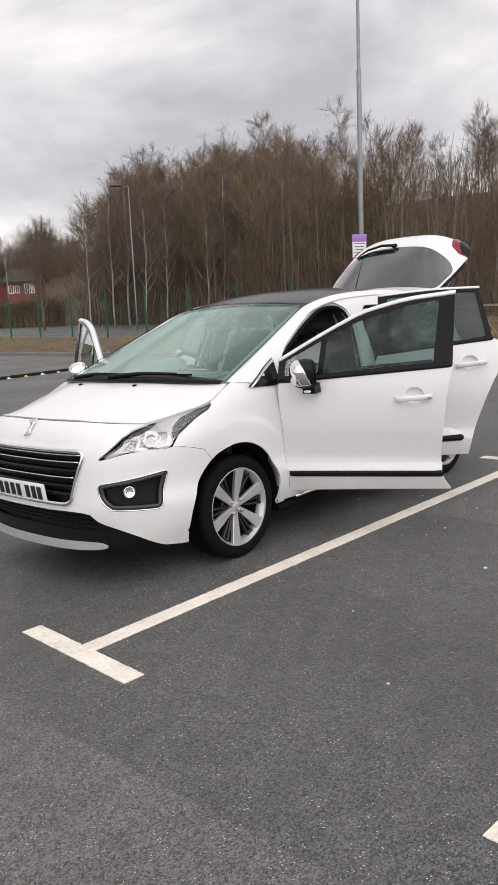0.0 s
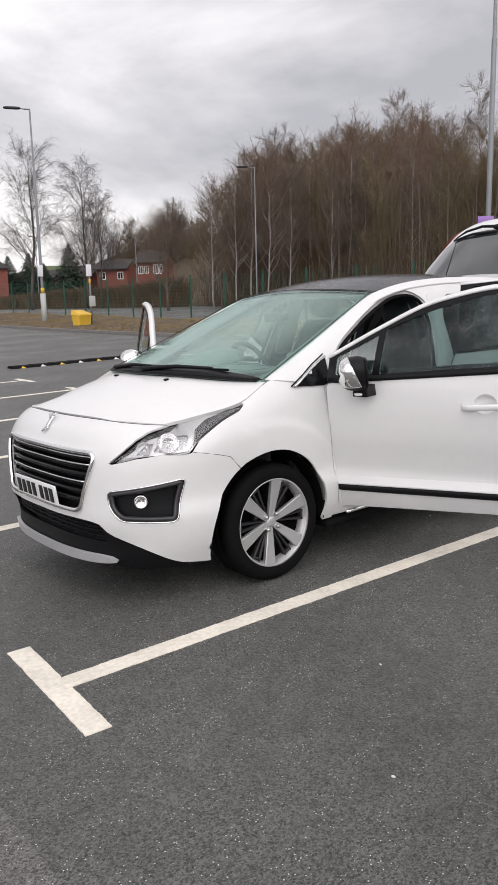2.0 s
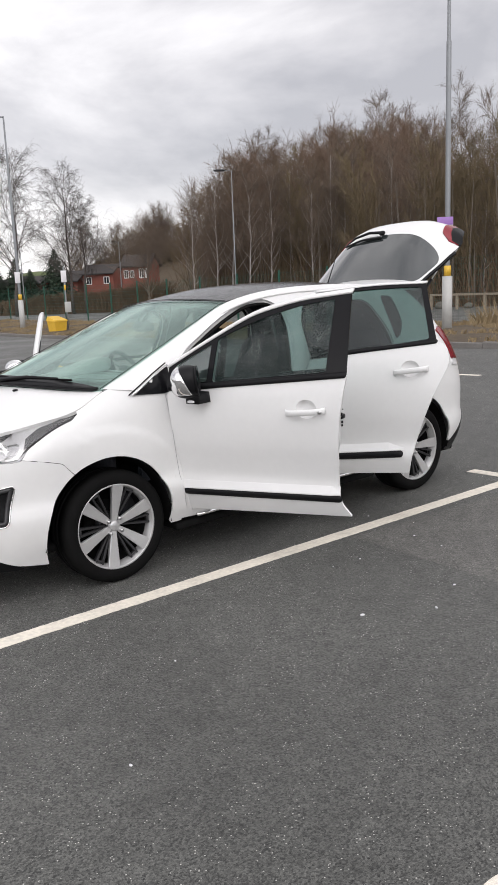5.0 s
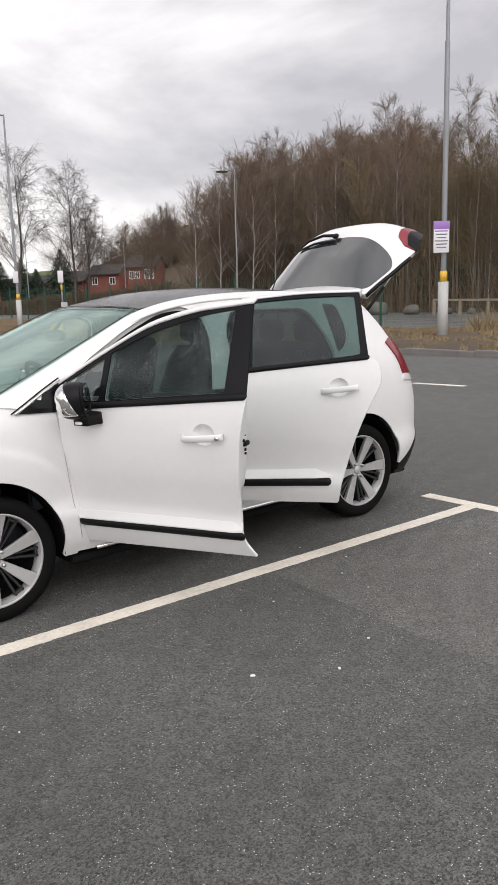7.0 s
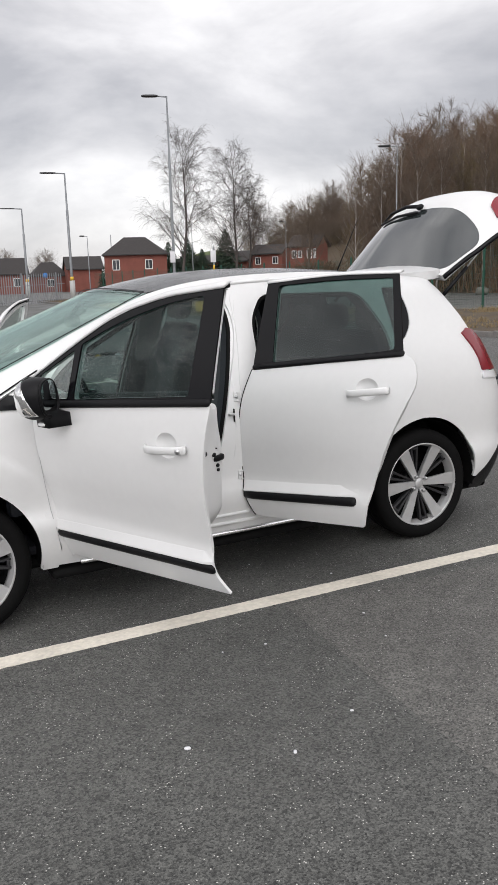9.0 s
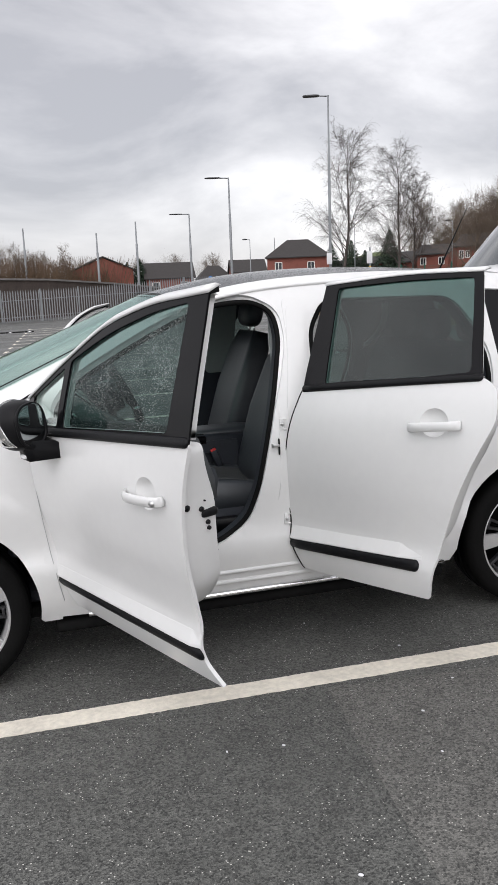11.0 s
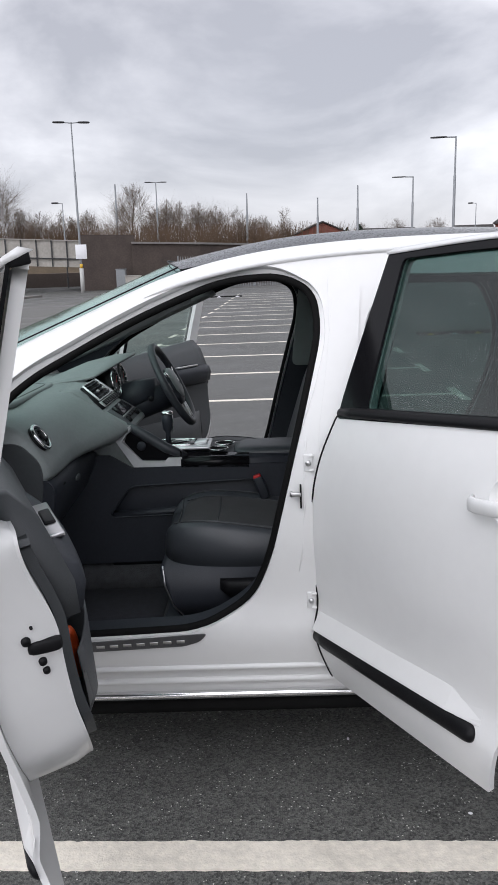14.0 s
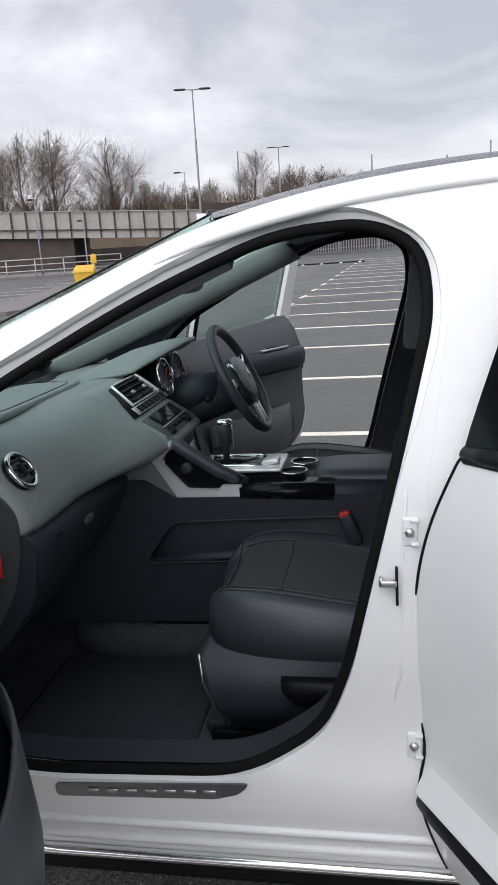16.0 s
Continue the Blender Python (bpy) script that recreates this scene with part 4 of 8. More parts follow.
    part("pillar_panel", q(sheet(rounded([(1.485, 1.10, .03), (1.565, 1.10, .03), (1.562, 1.50, .04), (1.492, 1.50, .04)], .04, 6), lambda x, z: (x, frame_y(x, z)[1] - .003, z), [], .04, .006)), PAINT, fr)

# lower rear bumper, tail lamps, rear end
_rb = [(3.03, .315), (3.12, .38), (3.25, .50), (3.33, .62), (3.36, .60), (3.36, .30), (3.10, .22), (2.99, .25)]
for sg in (1, -1):
    q = (lambda v: v) if sg == 1 else mirrored
    part("bumper_corner", q(sheet(_rb, lambda x, z: side(x, z, .004), [], .05, .02)), BLACK, car, "black lower bumper corner")
    part("tail_lamp", q(sheet([(2.962, 1.197), (3.02, 1.222), (3.09, 1.205), (3.22, 1.10), (3.30, .985), (3.295, .955), (3.07, .968), (3.055, 1.04), (3.02, 1.11)], lambda x, z: side(x, z, .012), [], .05, .05)), REDLENS, car, "red tail lamp")
    part("reverse_lens", q(sheet([(3.072, .962), (3.295, .950), (3.285, .905), (3.06, .920)], lambda x, z: side(x, z, .011), [], .05, .03)), CLEARLENS, car)


def rear_skin(y, z):
    return spl(TAIL, z) - .02 - .28 * (abs(y) / .80) ** 3.5, y, z


part("rear_bumper", sheet(rounded([(-.80, .30), (.80, .30), (.80, .90), (-.80, .90)], .05), rear_skin, [], .07, .03), PAINT, car)
part("boot_sill", box(3.22, 0, .88, .36, 1.36, .05, .02), DARKIN, car)

# small black corner window ahead of each front door
for sg in (1, -1):
    q = (lambda v: v) if sg == 1 else mirrored
    cw = part("corner_window", q(sheet(rounded([(.19, 1.043, .004), (.455, 1.176, .006), (.445, 1.045, .01), (.40, 1.028, .02)], .01, 3), lambda x, z: (x, frame_y(x, z)[1] - .005, z), [], .04, .006)), GLOSS, car, "small black corner window")
    part("window_gap", q(tube([(x, frame_y(x, z)[1] - .002, z) for x, z in ((.16, 1.046), (.25, 1.094), (.35, 1.144), (.452, 1.196))], .004, 6)), BLACK, cw)
    part("window_strip", q(tube([(x, frame_y(x, z)[1] - .007, z) for x, z in ((.18, 1.044), (.25, 1.081), (.35, 1.131), (.455, 1.183))], .007, 6)), CHROME, cw, "chrome strip")

# ---- wheels ----
def spoke(w0, w1, r0, r1, y0, y1, depth):
    """A straight flat-faced spoke in the wheel's plane, pointing up, its face at y."""
    rings = []
    for k in range(5):
        t = k / 4
        r, w, y = r0 + (r1 - r0) * t, w0 + (w1 - w0) * t, y0 + (y1 - y0) * t
        rings.append([(-w, y + .004, r), (-w + .003, y, r), (w - .003, y, r), (w, y + .004, r), (w * .9, y + depth, r), (-w * .9, y + depth, r)])
    return loft(rings)


def wheel(m):
    hub = part("wheel", lathe([(0.0, .06), (.07, .06), (.075, .0), (.06, -.005)], 32), ALLOY_DARK, car, "alloy wheel with split spokes", m=m)
    R = .332
    prof = [(.245, .10), (.258, .105), (.290, .115), (R - .02, .108), (R - .004, .095), (R, .06), (R, .045), (R - .008, .042), (R - .008, .036), (R, .033), (R, .005), (R - .008, .002), (R - .008, -.004), (R, -.007), (R, -.06), (R - .004, -.08), (R - .02, -.095), (.292, -.103), (.260, -.097), (.246, -.089)]
    part("tyre", lathe(prof, 64), RUBBER, hub, "black road tyre")
    part("rim", lathe([(.242, -.088), (.251, -.094), (.252, -.086), (.246, -.075), (.232, -.06), (.224, .08), (.239, .10)], 64), ALLOY, hub)
    # rim inside and disc coloured near black to carry the shade behind the spokes
    part("rim_well", lathe([(.226, -.03), (.219, .09), (.06, .09)], 48), SHADE_BLACK, hub)
    part("brake_disc", lathe([(.05, .05), (.14, .05), (.14, .065), (.05, .065)], 40), SHADE_BLACK, hub)
    for k in range(6):
        rot = Matrix.Rotation(radians(9 + 60 * k), 4, "Y")
        part("spoke", moved(spoke(.017, .039, .030, .245, -.058, -.084, .028), rot), ALLOY, hub, "machined flat spoke", False)
        for dg in (17, 28):
            part("spoke", moved(spoke(.006, .008, .05, .236, -.042, -.064, .028), rot @ Matrix.Rotation(radians(dg), 4, "Y")), ALLOY_DARK, hub, "dark slim spoke", False)
        part("slot_bridge", moved(box(0, -.054, .221, .040, .028, .012, .003), rot @ Matrix.Rotation(radians(22.5), 4, "Y")), ALLOY_DARK, hub)
        if k < 4:
            part("wheel_bolt", moved(lathe([(0, -.014), (.009, -.014), (.011, -.004), (.011, .03)], 10), Matrix.Rotation(radians(40 + 90 * k), 4, "Y") @ Matrix.Translation((0, -.066, .052))), SATIN, hub)
    part("rim_face", lathe([(.241, -.075), (.245, -.086), (.249, -.0885), (.250, -.080)], 64), ALLOY, hub)
    part("centre_cap", lathe([(0, -.066), (.024, -.065), (.032, -.058), (.032, -.02)], 24), ALLOY, hub)
    return hub


for wx, wy, rz, st, sc in ((.015, -.785, 0, 0, .965), (2.613, -.785, 0, 20, .985), (.015, .785, 180, 0, .965), (2.613, .785, 180, 10, .985)):
    wheel(Matrix.Translation((wx, wy, .334 * sc)) @ Matrix.Scale(sc, 4) @ Matrix.Rotation(radians(rz), 4, "Z") @ Matrix.Rotation(radians(st), 4, "Y"))


# ---- doors ----
def off_side(off):
    return lambda x, z: (x, -side_y(x, z) - off, z)


def strip_along(x0, z0, x1, z1, h, out, n=16):
    """A rounded moulding laid along the side."""
    rings = []
    end = h / math.hypot(x1 - x0, z1 - z0)
    for t, e in [(0, .72)] + [(k / n, 1) for k in range(1, n)] + [(1 - end * u, math.sqrt(1 - (1 - u) ** 2)) for u in (1, .6, .3, .1, .02)]:
        x, z = x0 + (x1 - x0) * t, z0 + (z1 - z0) * t
        rings.append([(x, -side_y(x, z + h * math.sin(a) * e) - (out * math.cos(a) * e if math.cos(a) > 0 else -.004), z + h * math.sin(a) * e) for a in (math.pi * .5, math.pi * .3, math.pi * .1, -math.pi * .1, -math.pi * .3, -math.pi * .5)])
    return loft(rings)


def ledge(x0, z0, x1, z1, h, out, run):
    """The crisp pressing above a rubbing strip: a shallow shelf that leans out to the strip and runs out at its rear end."""
    rings = []
    for k in range(21):
        t = k / 20
        x, z = x0 + (x1 - x0) * t, z0 + (z1 - z0) * t
        e = min(1, (1 - t) / run + .02)
        rings.append([off_side(-.002)(x, z - .01), off_side(out * e)(x, z), off_side(out * e * .96)(x, z + .006), off_side(.0008)(x, z + h * (.25 + .75 * e)), off_side(-.002)(x, z + h)])
    return loft(rings)


def handle(door, q, x0, z0, x1, z1, lock):
    cx, cz = (x0 + x1) / 2, (z0 + z1) / 2
    y = -side_y(cx, cz)
    L = x1 - x0
    pts = [(x0, y + .004, z0), (x0 + .012, y - .018, z0), (x0 + .045, y - .030, z0 * .8 + z1 * .2), (cx, y - .033, cz), (x1 - .045, y - .032, z0 * .2 + z1 * .8), (x1 - .008, y - .026, z1), (x1, y - .012, z1)]
    bar = loft([[(px, py + .009 * math.cos(a), pz + .0165 * math.copysign(abs(math.sin(a)) ** .7, math.sin(a))) for a in np.linspace(0, 2 * math.pi, 13)[:-1]] for px, py, pz in pts])
    h = part("door_handle", q(bar), PAINT, door, "white pull handle over a shallow cup")
    return h


FD_LOW = rounded([(.43, 1.04, .02), (.449, .66, .15), (.445, .44, .1), (.432, .312, .02), (1.0, .338, .3), (1.486, .358, .004), (1.44, .44, .03), (1.429, .55, .1), (1.446, .745, .1), (1.471, .968, .1), (1.506, 1.138, .02), (1.0, 1.105, .3), (.70, 1.072, .1)], .02, 5)
RD_LOW = rounded([(1.505, 1.118, .02), (1.445, .95, .08), (1.425, .70, .1), (1.447, .46, .08), (1.495, .355, .02), (1.8, .362, .2), (2.125, .372, .01), (2.17, .56, .1), (2.275, .83, .12), (2.395, 1.06, .06), (2.37, 1.16, .04), (2.31, 1.188, .01), (1.9, 1.15, .3)], .02, 5)


FD_SHELL = rounded([(.455, 1.025), (.462, .53), (.52, .445), (1.12, .465), (1.30, .55), (1.395, .655, .04), (1.425, .78), (1.45, .96), (1.484, 1.122), (1.0, 1.09), (.7, 1.058)], .05, 5)
RD_SHELL = rounded([(1.50, 1.10), (1.455, .93), (1.44, .70), (1.46, .55), (1.52, .505), (2.06, .505), (2.145, .60), (2.245, .84), (2.365, 1.05), (2.34, 1.14), (2.28, 1.162), (1.9, 1.132)], .05, 5)


def cup_hole(cx, cz):
    return [(cx + .058 * math.cos(a), cz + .05 * math.sin(a)) for a in np.linspace(0, 2 * math.pi, 25)[:-1]]


def deep(z):
    """Thickness of a door's box, tapering up to the window."""
    k = min(1, max(0, (1.13 - z) / .24))
    return .070 + .068 * k * k * (3 - 2 * k)


def door_shell(root, q, low, shell, cup):
    """Skin with a dished cup, folded shut edge and inner panel of a door; the skin's foot hangs free."""
    cx, cz = cup
    skin_ = part("door_skin", q(sheet(low, off_side(0.0), [cup_hole(cx, cz)], .022, .012)), PAINT, root)

    def bowl(x, z):
        k = min(1, ((x - cx) / .058) ** 2 + ((z - cz) / .05) ** 2)
        return x, -side_y(x, z) + .026 * (1 - k ** 1.5), z
    part("handle_cup", q(sheet(cup_hole(cx, cz), bowl, [], .012, 0)), PAINT, skin_)
    edge = dense(shell, .03)
    inner = ring_of(edge, -.008)
    rings = [[Vector(off_side(-.013)(*p)), Vector(off_side(-.4 * deep(p[1]))(*p)), Vector(off_side(-.8 * deep(p[1]))(*p)), Vector(off_side(-deep(r[1]))(*r))] for p, r in zip(edge, inner)]
    part("door_edge", q(loft(rings + [rings[0]], False, False)), PAINT, root)
    part("inner_panel", q(sheet(inner, lambda x, z: (x, -side_y(x, z) + deep(z), z), [], .05, .006)), PAINT, root)


def front_door(sg):
    q = (lambda v: v) if sg == 1 else mirrored
    ang = -66.4 if sg == 1 else 66
    m = Matrix.Translation((.423, -.891 * sg, .80)) @ Matrix.Rotation(radians(ang), 4, Vector((-.14, .063 * sg, 1)).normalized()) @ Matrix.Translation((-.423, .891 * sg, -.80))
    root = new("front_door")
    root.parent, root.matrix_basis = car, m
    root["label"] = "white front door swung wide open"
    door_shell(root, q, FD_LOW, FD_SHELL, (1.282, .962))
    # window frame, glass, quarter light
    up = rounded([(.43, 1.05, .01), (.44, 1.182, .01), (.70, 1.315, .2), (.95, 1.432, .3), (1.25, 1.508, .3), (1.512, 1.536, .005), (1.504, 1.132, .01), (1.0, 1.098, .3), (.70, 1.066, .1)], .02, 5)
    g1 = rounded([(.722, 1.098), (1.0, 1.122, .2), (1.392, 1.152), (1.424, 1.500), (1.25, 1.478, .2), (.98, 1.41, .2), (.752, 1.318)], .015, 4)
    g2 = rounded([(.475, 1.088), (.688, 1.098), (.714, 1.296), (.485, 1.182)], .015, 3)
    fr = part("window_frame", q(sheet(up, off_side(0.002), [g1, g2], .04, .007)), GLOSS, root, "gloss black window frame")
    part("inner_frame", q(sheet(ring_of(up, -.016), off_side(-.012), [ring_of(g1, .003), ring_of(g2, .003)], .04, .022)), PAINT, fr, "white inner frame of the window")
    part("window", q(sheet(ring_of(g1, .006), off_side(-.010), [], .06, .004)), GLASS_WET if sg == 1 else GLASS, fr, "rain-beaded tinted window" if sg == 1 else "clear tinted window").visible_shadow = False
    part("quarter_light", q(sheet(ring_of(g2, .006), off_side(-.010), [], .06, .004)), GLASS, fr).visible_shadow = False
    part("divider_post", q(tube([Vector(off_side(-.03)(.703, 1.085)), Vector(off_side(-.03)(.733, 1.315))], .012, 8)), BLACK, fr)
    top = [(.435, 1.182), (.70, 1.322), (.95, 1.44), (1.10, 1.482), (1.25, 1.512), (1.40, 1.527), (1.514, 1.538)]
    xs = np.linspace(.435, 1.516, 24)
    tp = [(x, spl(top, x)) for x in xs]
    part("frame_edge", q(loft([[Vector(off_side(.006)(x, z - .014)), Vector(off_side(.009)(x, z - .002)), Vector(off_side(-.012)(x, z + .008)), Vector(off_side(-.036)(x, z))] for x, z in tp])), PAINT, fr, "white upper frame edge")
    part("frame_end", q(box(1.509, -side_y(1.514, 1.53) + .016, 1.528, .010, .034, .02, .004)), BLACK, fr)
    part("belt_seal", q(strip_along(.44, 1.058, 1.504, 1.138, .016, .012, 20)), BLACK, root)
    part("rub_strip", q(strip_along(.442, .443, 1.447, .4675, .0225, .014, 20)), BLACK, root, "black rubbing strip")
    part("pressing", q(ledge(.446, .466, 1.438, .4895, .046, .010, .03)), PAINT, root, "", False)
    h = handle(root, q, 1.163, .943, 1.392, .962, True)
    part("key_barrel", q(moved(lathe([(0, -.004), (.010, -.003), (.011, .004)], 14), Matrix.Translation((1.372, -side_y(1.372, .96) - .040, .96)))), SATIN, h)
    # trim card with armrest, switch and pocket
    card = ring_of(dense(FD_SHELL, .03), -.042)
    tr = part("trim_card", q(sheet(card, lambda x, z: (x, -side_y(x, z) + deep(z) + .008 - .05 * max(0, .6 - z), z), [], .05, .018)), DOORTRIM, root, "black door trim with armrest and pocket")
    part("upper_trim", q(loft([[(x, -.825, zb + .0), (x, -.785, zb - .004), (x, -.745, zb - .06), (x, -.715, .965), (x, -.72, .90), (x, -.765, .90)] for x, zb in [(.47 + .0535 * k, 1.085 + .0042 * k) for k in range(18)]])), DOORTRIM, tr, "dark grey upper trim")
    part("armrest", q(loft([[(x, -.755, .985), (x, -.72 - .025 * e, 1.0), (x, -.687 - .055 * e, .985), (x, -.680 - .06 * e, .95), (x, -.70 - .045 * e, .905), (x, -.755, .885)] for x, e in [(.72 + .054 * k, min(1, abs(k - 8) / 8) ** 2) for k in range(13)]])), DARKIN, tr)
    sw = part("switch_panel", q(box(1.12, -.712, 1.0, .22, .035, .012, .004)), SATIN, tr)
    part("window_switch", q(box(1.12, -.712, 1.006, .09, .024, .012, .004)), BLACK, sw)
    part("door_pocket", q(loft([[(x, -.755, .47 + zb), (x, -.725 - .02 * e, .465 + zb), (x, -.684 - .055 * e, .53 + .6 * zb), (x, -.664 - .065 * e, .735), (x, -.672 - .06 * e, .738), (x, -.69 - .045 * e, .54 + .6 * zb), (x, -.755, .50 + zb)] for x, e, zb in [(.56 + .054 * k, min(1, abs(k - 6.5) / 5.5) ** 2.2, .45 * max(0, .054 * k - .40)) for k in range(13)]])), DOORTRIM, tr)
    if sg == 1:
        part("pocket_bottle", q(moved(lathe([(0, -.10), (.019, -.10), (.02, .02), (.017, .045), (.010, .06), (0, .06)], 20, "z"), Matrix.Translation((.95, -.718, .622)) @ Matrix.Scale(.8, 4))), ORANGE, tr, "orange plastic bottle in the pocket")
    # latch and grommets on the shut edge
    part("latch", q(moved(cushion(.03, .062, .026, 4, 16, 8), Matrix.Translation((1.434, -.797, .892)) @ Matrix.Rotation(radians(-8), 4, "X"))), BLACK, root)
    for yy, zz, rr in ((-.826, .914, .009), (-.808, .865, .008), (-.806, .845, .007), (-.812, .937, .003)):
        part("grommet", q(moved(lathe([(0, .004), (rr * .9, .003), (rr, -.02)], 14, "x"), Matrix.Translation((1.424 + .14 * (zz - .75), yy, zz)))), BLACK, root)
    part("shut_plug", q(moved(lathe([(0, .004), (.010, .003), (.011, -.02)], 14, "x"), Matrix.Translation((1.4465, -.875, .935)))), BLACK, root)
    # mirror
    foot = part("door_mirror", q(loft([[(.600 + .004 * k, -.885 - .024 * k, .995 + .003 * k), (.715 - .004 * k, -.885 - .024 * k, .988 + .004 * k), (.705 - .004 * k, -.885 - .024 * k, 1.045 + .008 * k), (.605 + .004 * k, -.885 - .024 * k, 1.052 + .008 * k)] for k in range(6)])), BLACK, root, "door mirror with chrome cap")
    mm = Matrix.Translation((.632, -.985, 1.130)) @ Matrix.Rotation(radians(24), 4, "Z")
    shell = cushion(.176, .164, .178, 2.4, 28, 16)
    body = part("mirror_housing", q(moved(([(min(x, .056), y, z) for x, y, z in shell[0]], shell[1]), mm)), BLACK, foot)
    cap = cushion(.181, .170, .184, 2.4, 36, 24)
    cap = ([(min(x, .004 - .40 * z), y, max(z, -.060)) for x, y, z in cap[0]], cap[1])
    part("mirror_cap", q(moved(cap, mm)), CHROME, body, "chrome mirror cap")
    part("mirror_glass", q(moved(cushion(.006, .132, .146, 3.0, 28, 12), mm @ Matrix.Translation((.0565, 0, .0)) @ Matrix.Rotation(radians(4), 4, 'Y'))), MIRROR, body)
    part("mirror_rim", q(moved(tube([(.057, .068 * math.copysign(abs(math.cos(a)) ** .75, math.cos(a)), .075 * math.copysign(abs(math.sin(a)) ** .75, math.sin(a))) for a in np.linspace(0, 2 * math.pi, 33)[:-1]], .006, 6, closed=True), mm)), BLACK, body)
    part("indicator", q(moved(cushion(.05, .034, .018, 2.6, 14, 8), Matrix.Translation((.650, -.998, 1.022)))), CLEARLENS, foot)


def rear_door(sg):
    q = (lambda v: v) if sg == 1 else mirrored
    ang = -62 if sg == 1 else 60
    m = Matrix.Translation((1.435, -.89 * sg, .006)) @ Matrix.Rotation(radians(ang), 4, "Z") @ Matrix.Translation((-1.42, .895 * sg, 0))
    root = new("rear_door")
    root.parent, root.matrix_basis = car, m
    root["label"] = "white rear door with dark glass swung open"
    door_shell(root, q, RD_LOW, RD_SHELL, (2.15, 1.028))
    up = rounded([(1.505, 1.105, .01), (1.508, 1.535, .01), (1.9, 1.552, .3), (2.225, 1.546, .01), (2.31, 1.18, .01), (1.9, 1.14, .3)], .01, 4)
    g1 = rounded([(1.618, 1.139), (1.9, 1.163, .2), (2.264, 1.203), (2.197, 1.523), (1.9, 1.528, .2), (1.575, 1.516)], .02, 4)
    fr = part("window_frame", q(sheet(up, off_side(.002), [g1], .05, .007)), GLOSS, root, "gloss black window frame")
    part("inner_frame", q(sheet(ring_of(up, -.014), off_side(-.012), [ring_of(g1, .003)], .05, .022)), PAINT, fr, "white inner frame of the window")
    part("window", q(sheet(ring_of(g1, .008), off_side(-.010), [], .06, .004)), GLASS_DARK, fr, "tinted rear door window").visible_shadow = False
    tp = [(x, spl([(1.505, 1.538), (1.9, 1.556), (2.228, 1.549)], x)) for x in np.linspace(1.505, 2.232, 14)]
    part("frame_edge", q(loft([[Vector(off_side(.005)(x, z - .010)), Vector(off_side(.008)(x, z - .002)), Vector(off_side(-.016)(x, z + .007)), Vector(off_side(-.04)(x, z))] for x, z in tp])), PAINT, fr, "white upper frame edge")
    part("belt_seal", q(strip_along(1.505, 1.122, 2.315, 1.188, .014, .012, 14)), BLACK, root)
    # thin black line drawn for the shadow along the door's leading edge
    lead = sorted((p for p in dense(RD_LOW, .03) if p[0] < 1.507 and .357 < p[1] < 1.114), key=lambda p: p[1])
    part("edge_seal", q(tube([Vector(off_side(.001)(p[0] - .0035, p[1])) for p in lead], .0024, 6)), BLACK, root)
    part("rub_strip", q(strip_along(1.446, .4665, 2.095, .497, .0235, .014, 14)), BLACK, root, "black rubbing strip")
    part("pressing", q(ledge(1.448, .490, 2.10, .521, .050, .012, .16)), PAINT, root, "", False)
    h = handle(root, q, 2.046, 1.007, 2.266, 1.029, False)
    card = ring_of(dense(RD_SHELL, .03), -.045)
    part("trim_card", q(sheet(card, off_side(-.146), [], .06, .028)), DARKIN, root, "black door trim")


for sg in (1, -1):
    front_door(sg)
    rear_door(sg)

# ---- tailgate, raised ----
GATE = [(0, 2.975, 1.565), (.25, 3.12, 1.755), (.5, 3.26, 1.925), (.7, 3.40, 2.05), (.82, 3.52, 2.095), (.92, 3.64, 2.09), (1.0, 3.75, 2.065)]


def gate(v, y, off=0.0):
    px, pz = spl([(a, b) for a, b, c in GATE], v), spl([(a, c) for a, b, c in GATE], v)
    qx, qz = spl([(a, b) for a, b, c in GATE], v + .01) - px, spl([(a, c) for a, b, c in GATE], v + .01) - pz
    if v > .985:
        qx, qz = .10, -.035
    n = Vector((-qz, 0, qx)).normalized()
    d = off - .20 * (abs(y) / .66) ** 3.2 * min(1, .35 + v)
    return px + n.x * d, y, pz + n.z * d


def gate_half(v):
    return spl([(0, .585), (.15, .63), (.3, .666), (.6, .685), (.85, .655), (1.0, .56)], v)


_go = [(v, gate_half(v)) for v in np.linspace(0, 1, 14)] + [(v, -gate_half(v)) for v in np.linspace(1, 0, 14)]
_gh = [(.045, .575), (.17, .622), (.30, .652), (.40, .61), (.47, .55), (.54, .45), (.582, .34), (.598, .13)]
_gg = rounded(_gh + [(v, -y) for v, y in reversed(_gh)], .12, 5)
tailgate = part("tailgate", sheet(_go, gate, [_gg], .07, .05, centre=Vector((3.6, 0, 1.4))), PAINT, car, "white tailgate raised high, dark glass")
part("tailgate_glass", sheet(_gg, lambda v, y: gate(v, y, .002), [], .07, .012, centre=Vector((3.6, 0, 1.4))), GATEGLASS, tailgate, "dark tailgate glass")
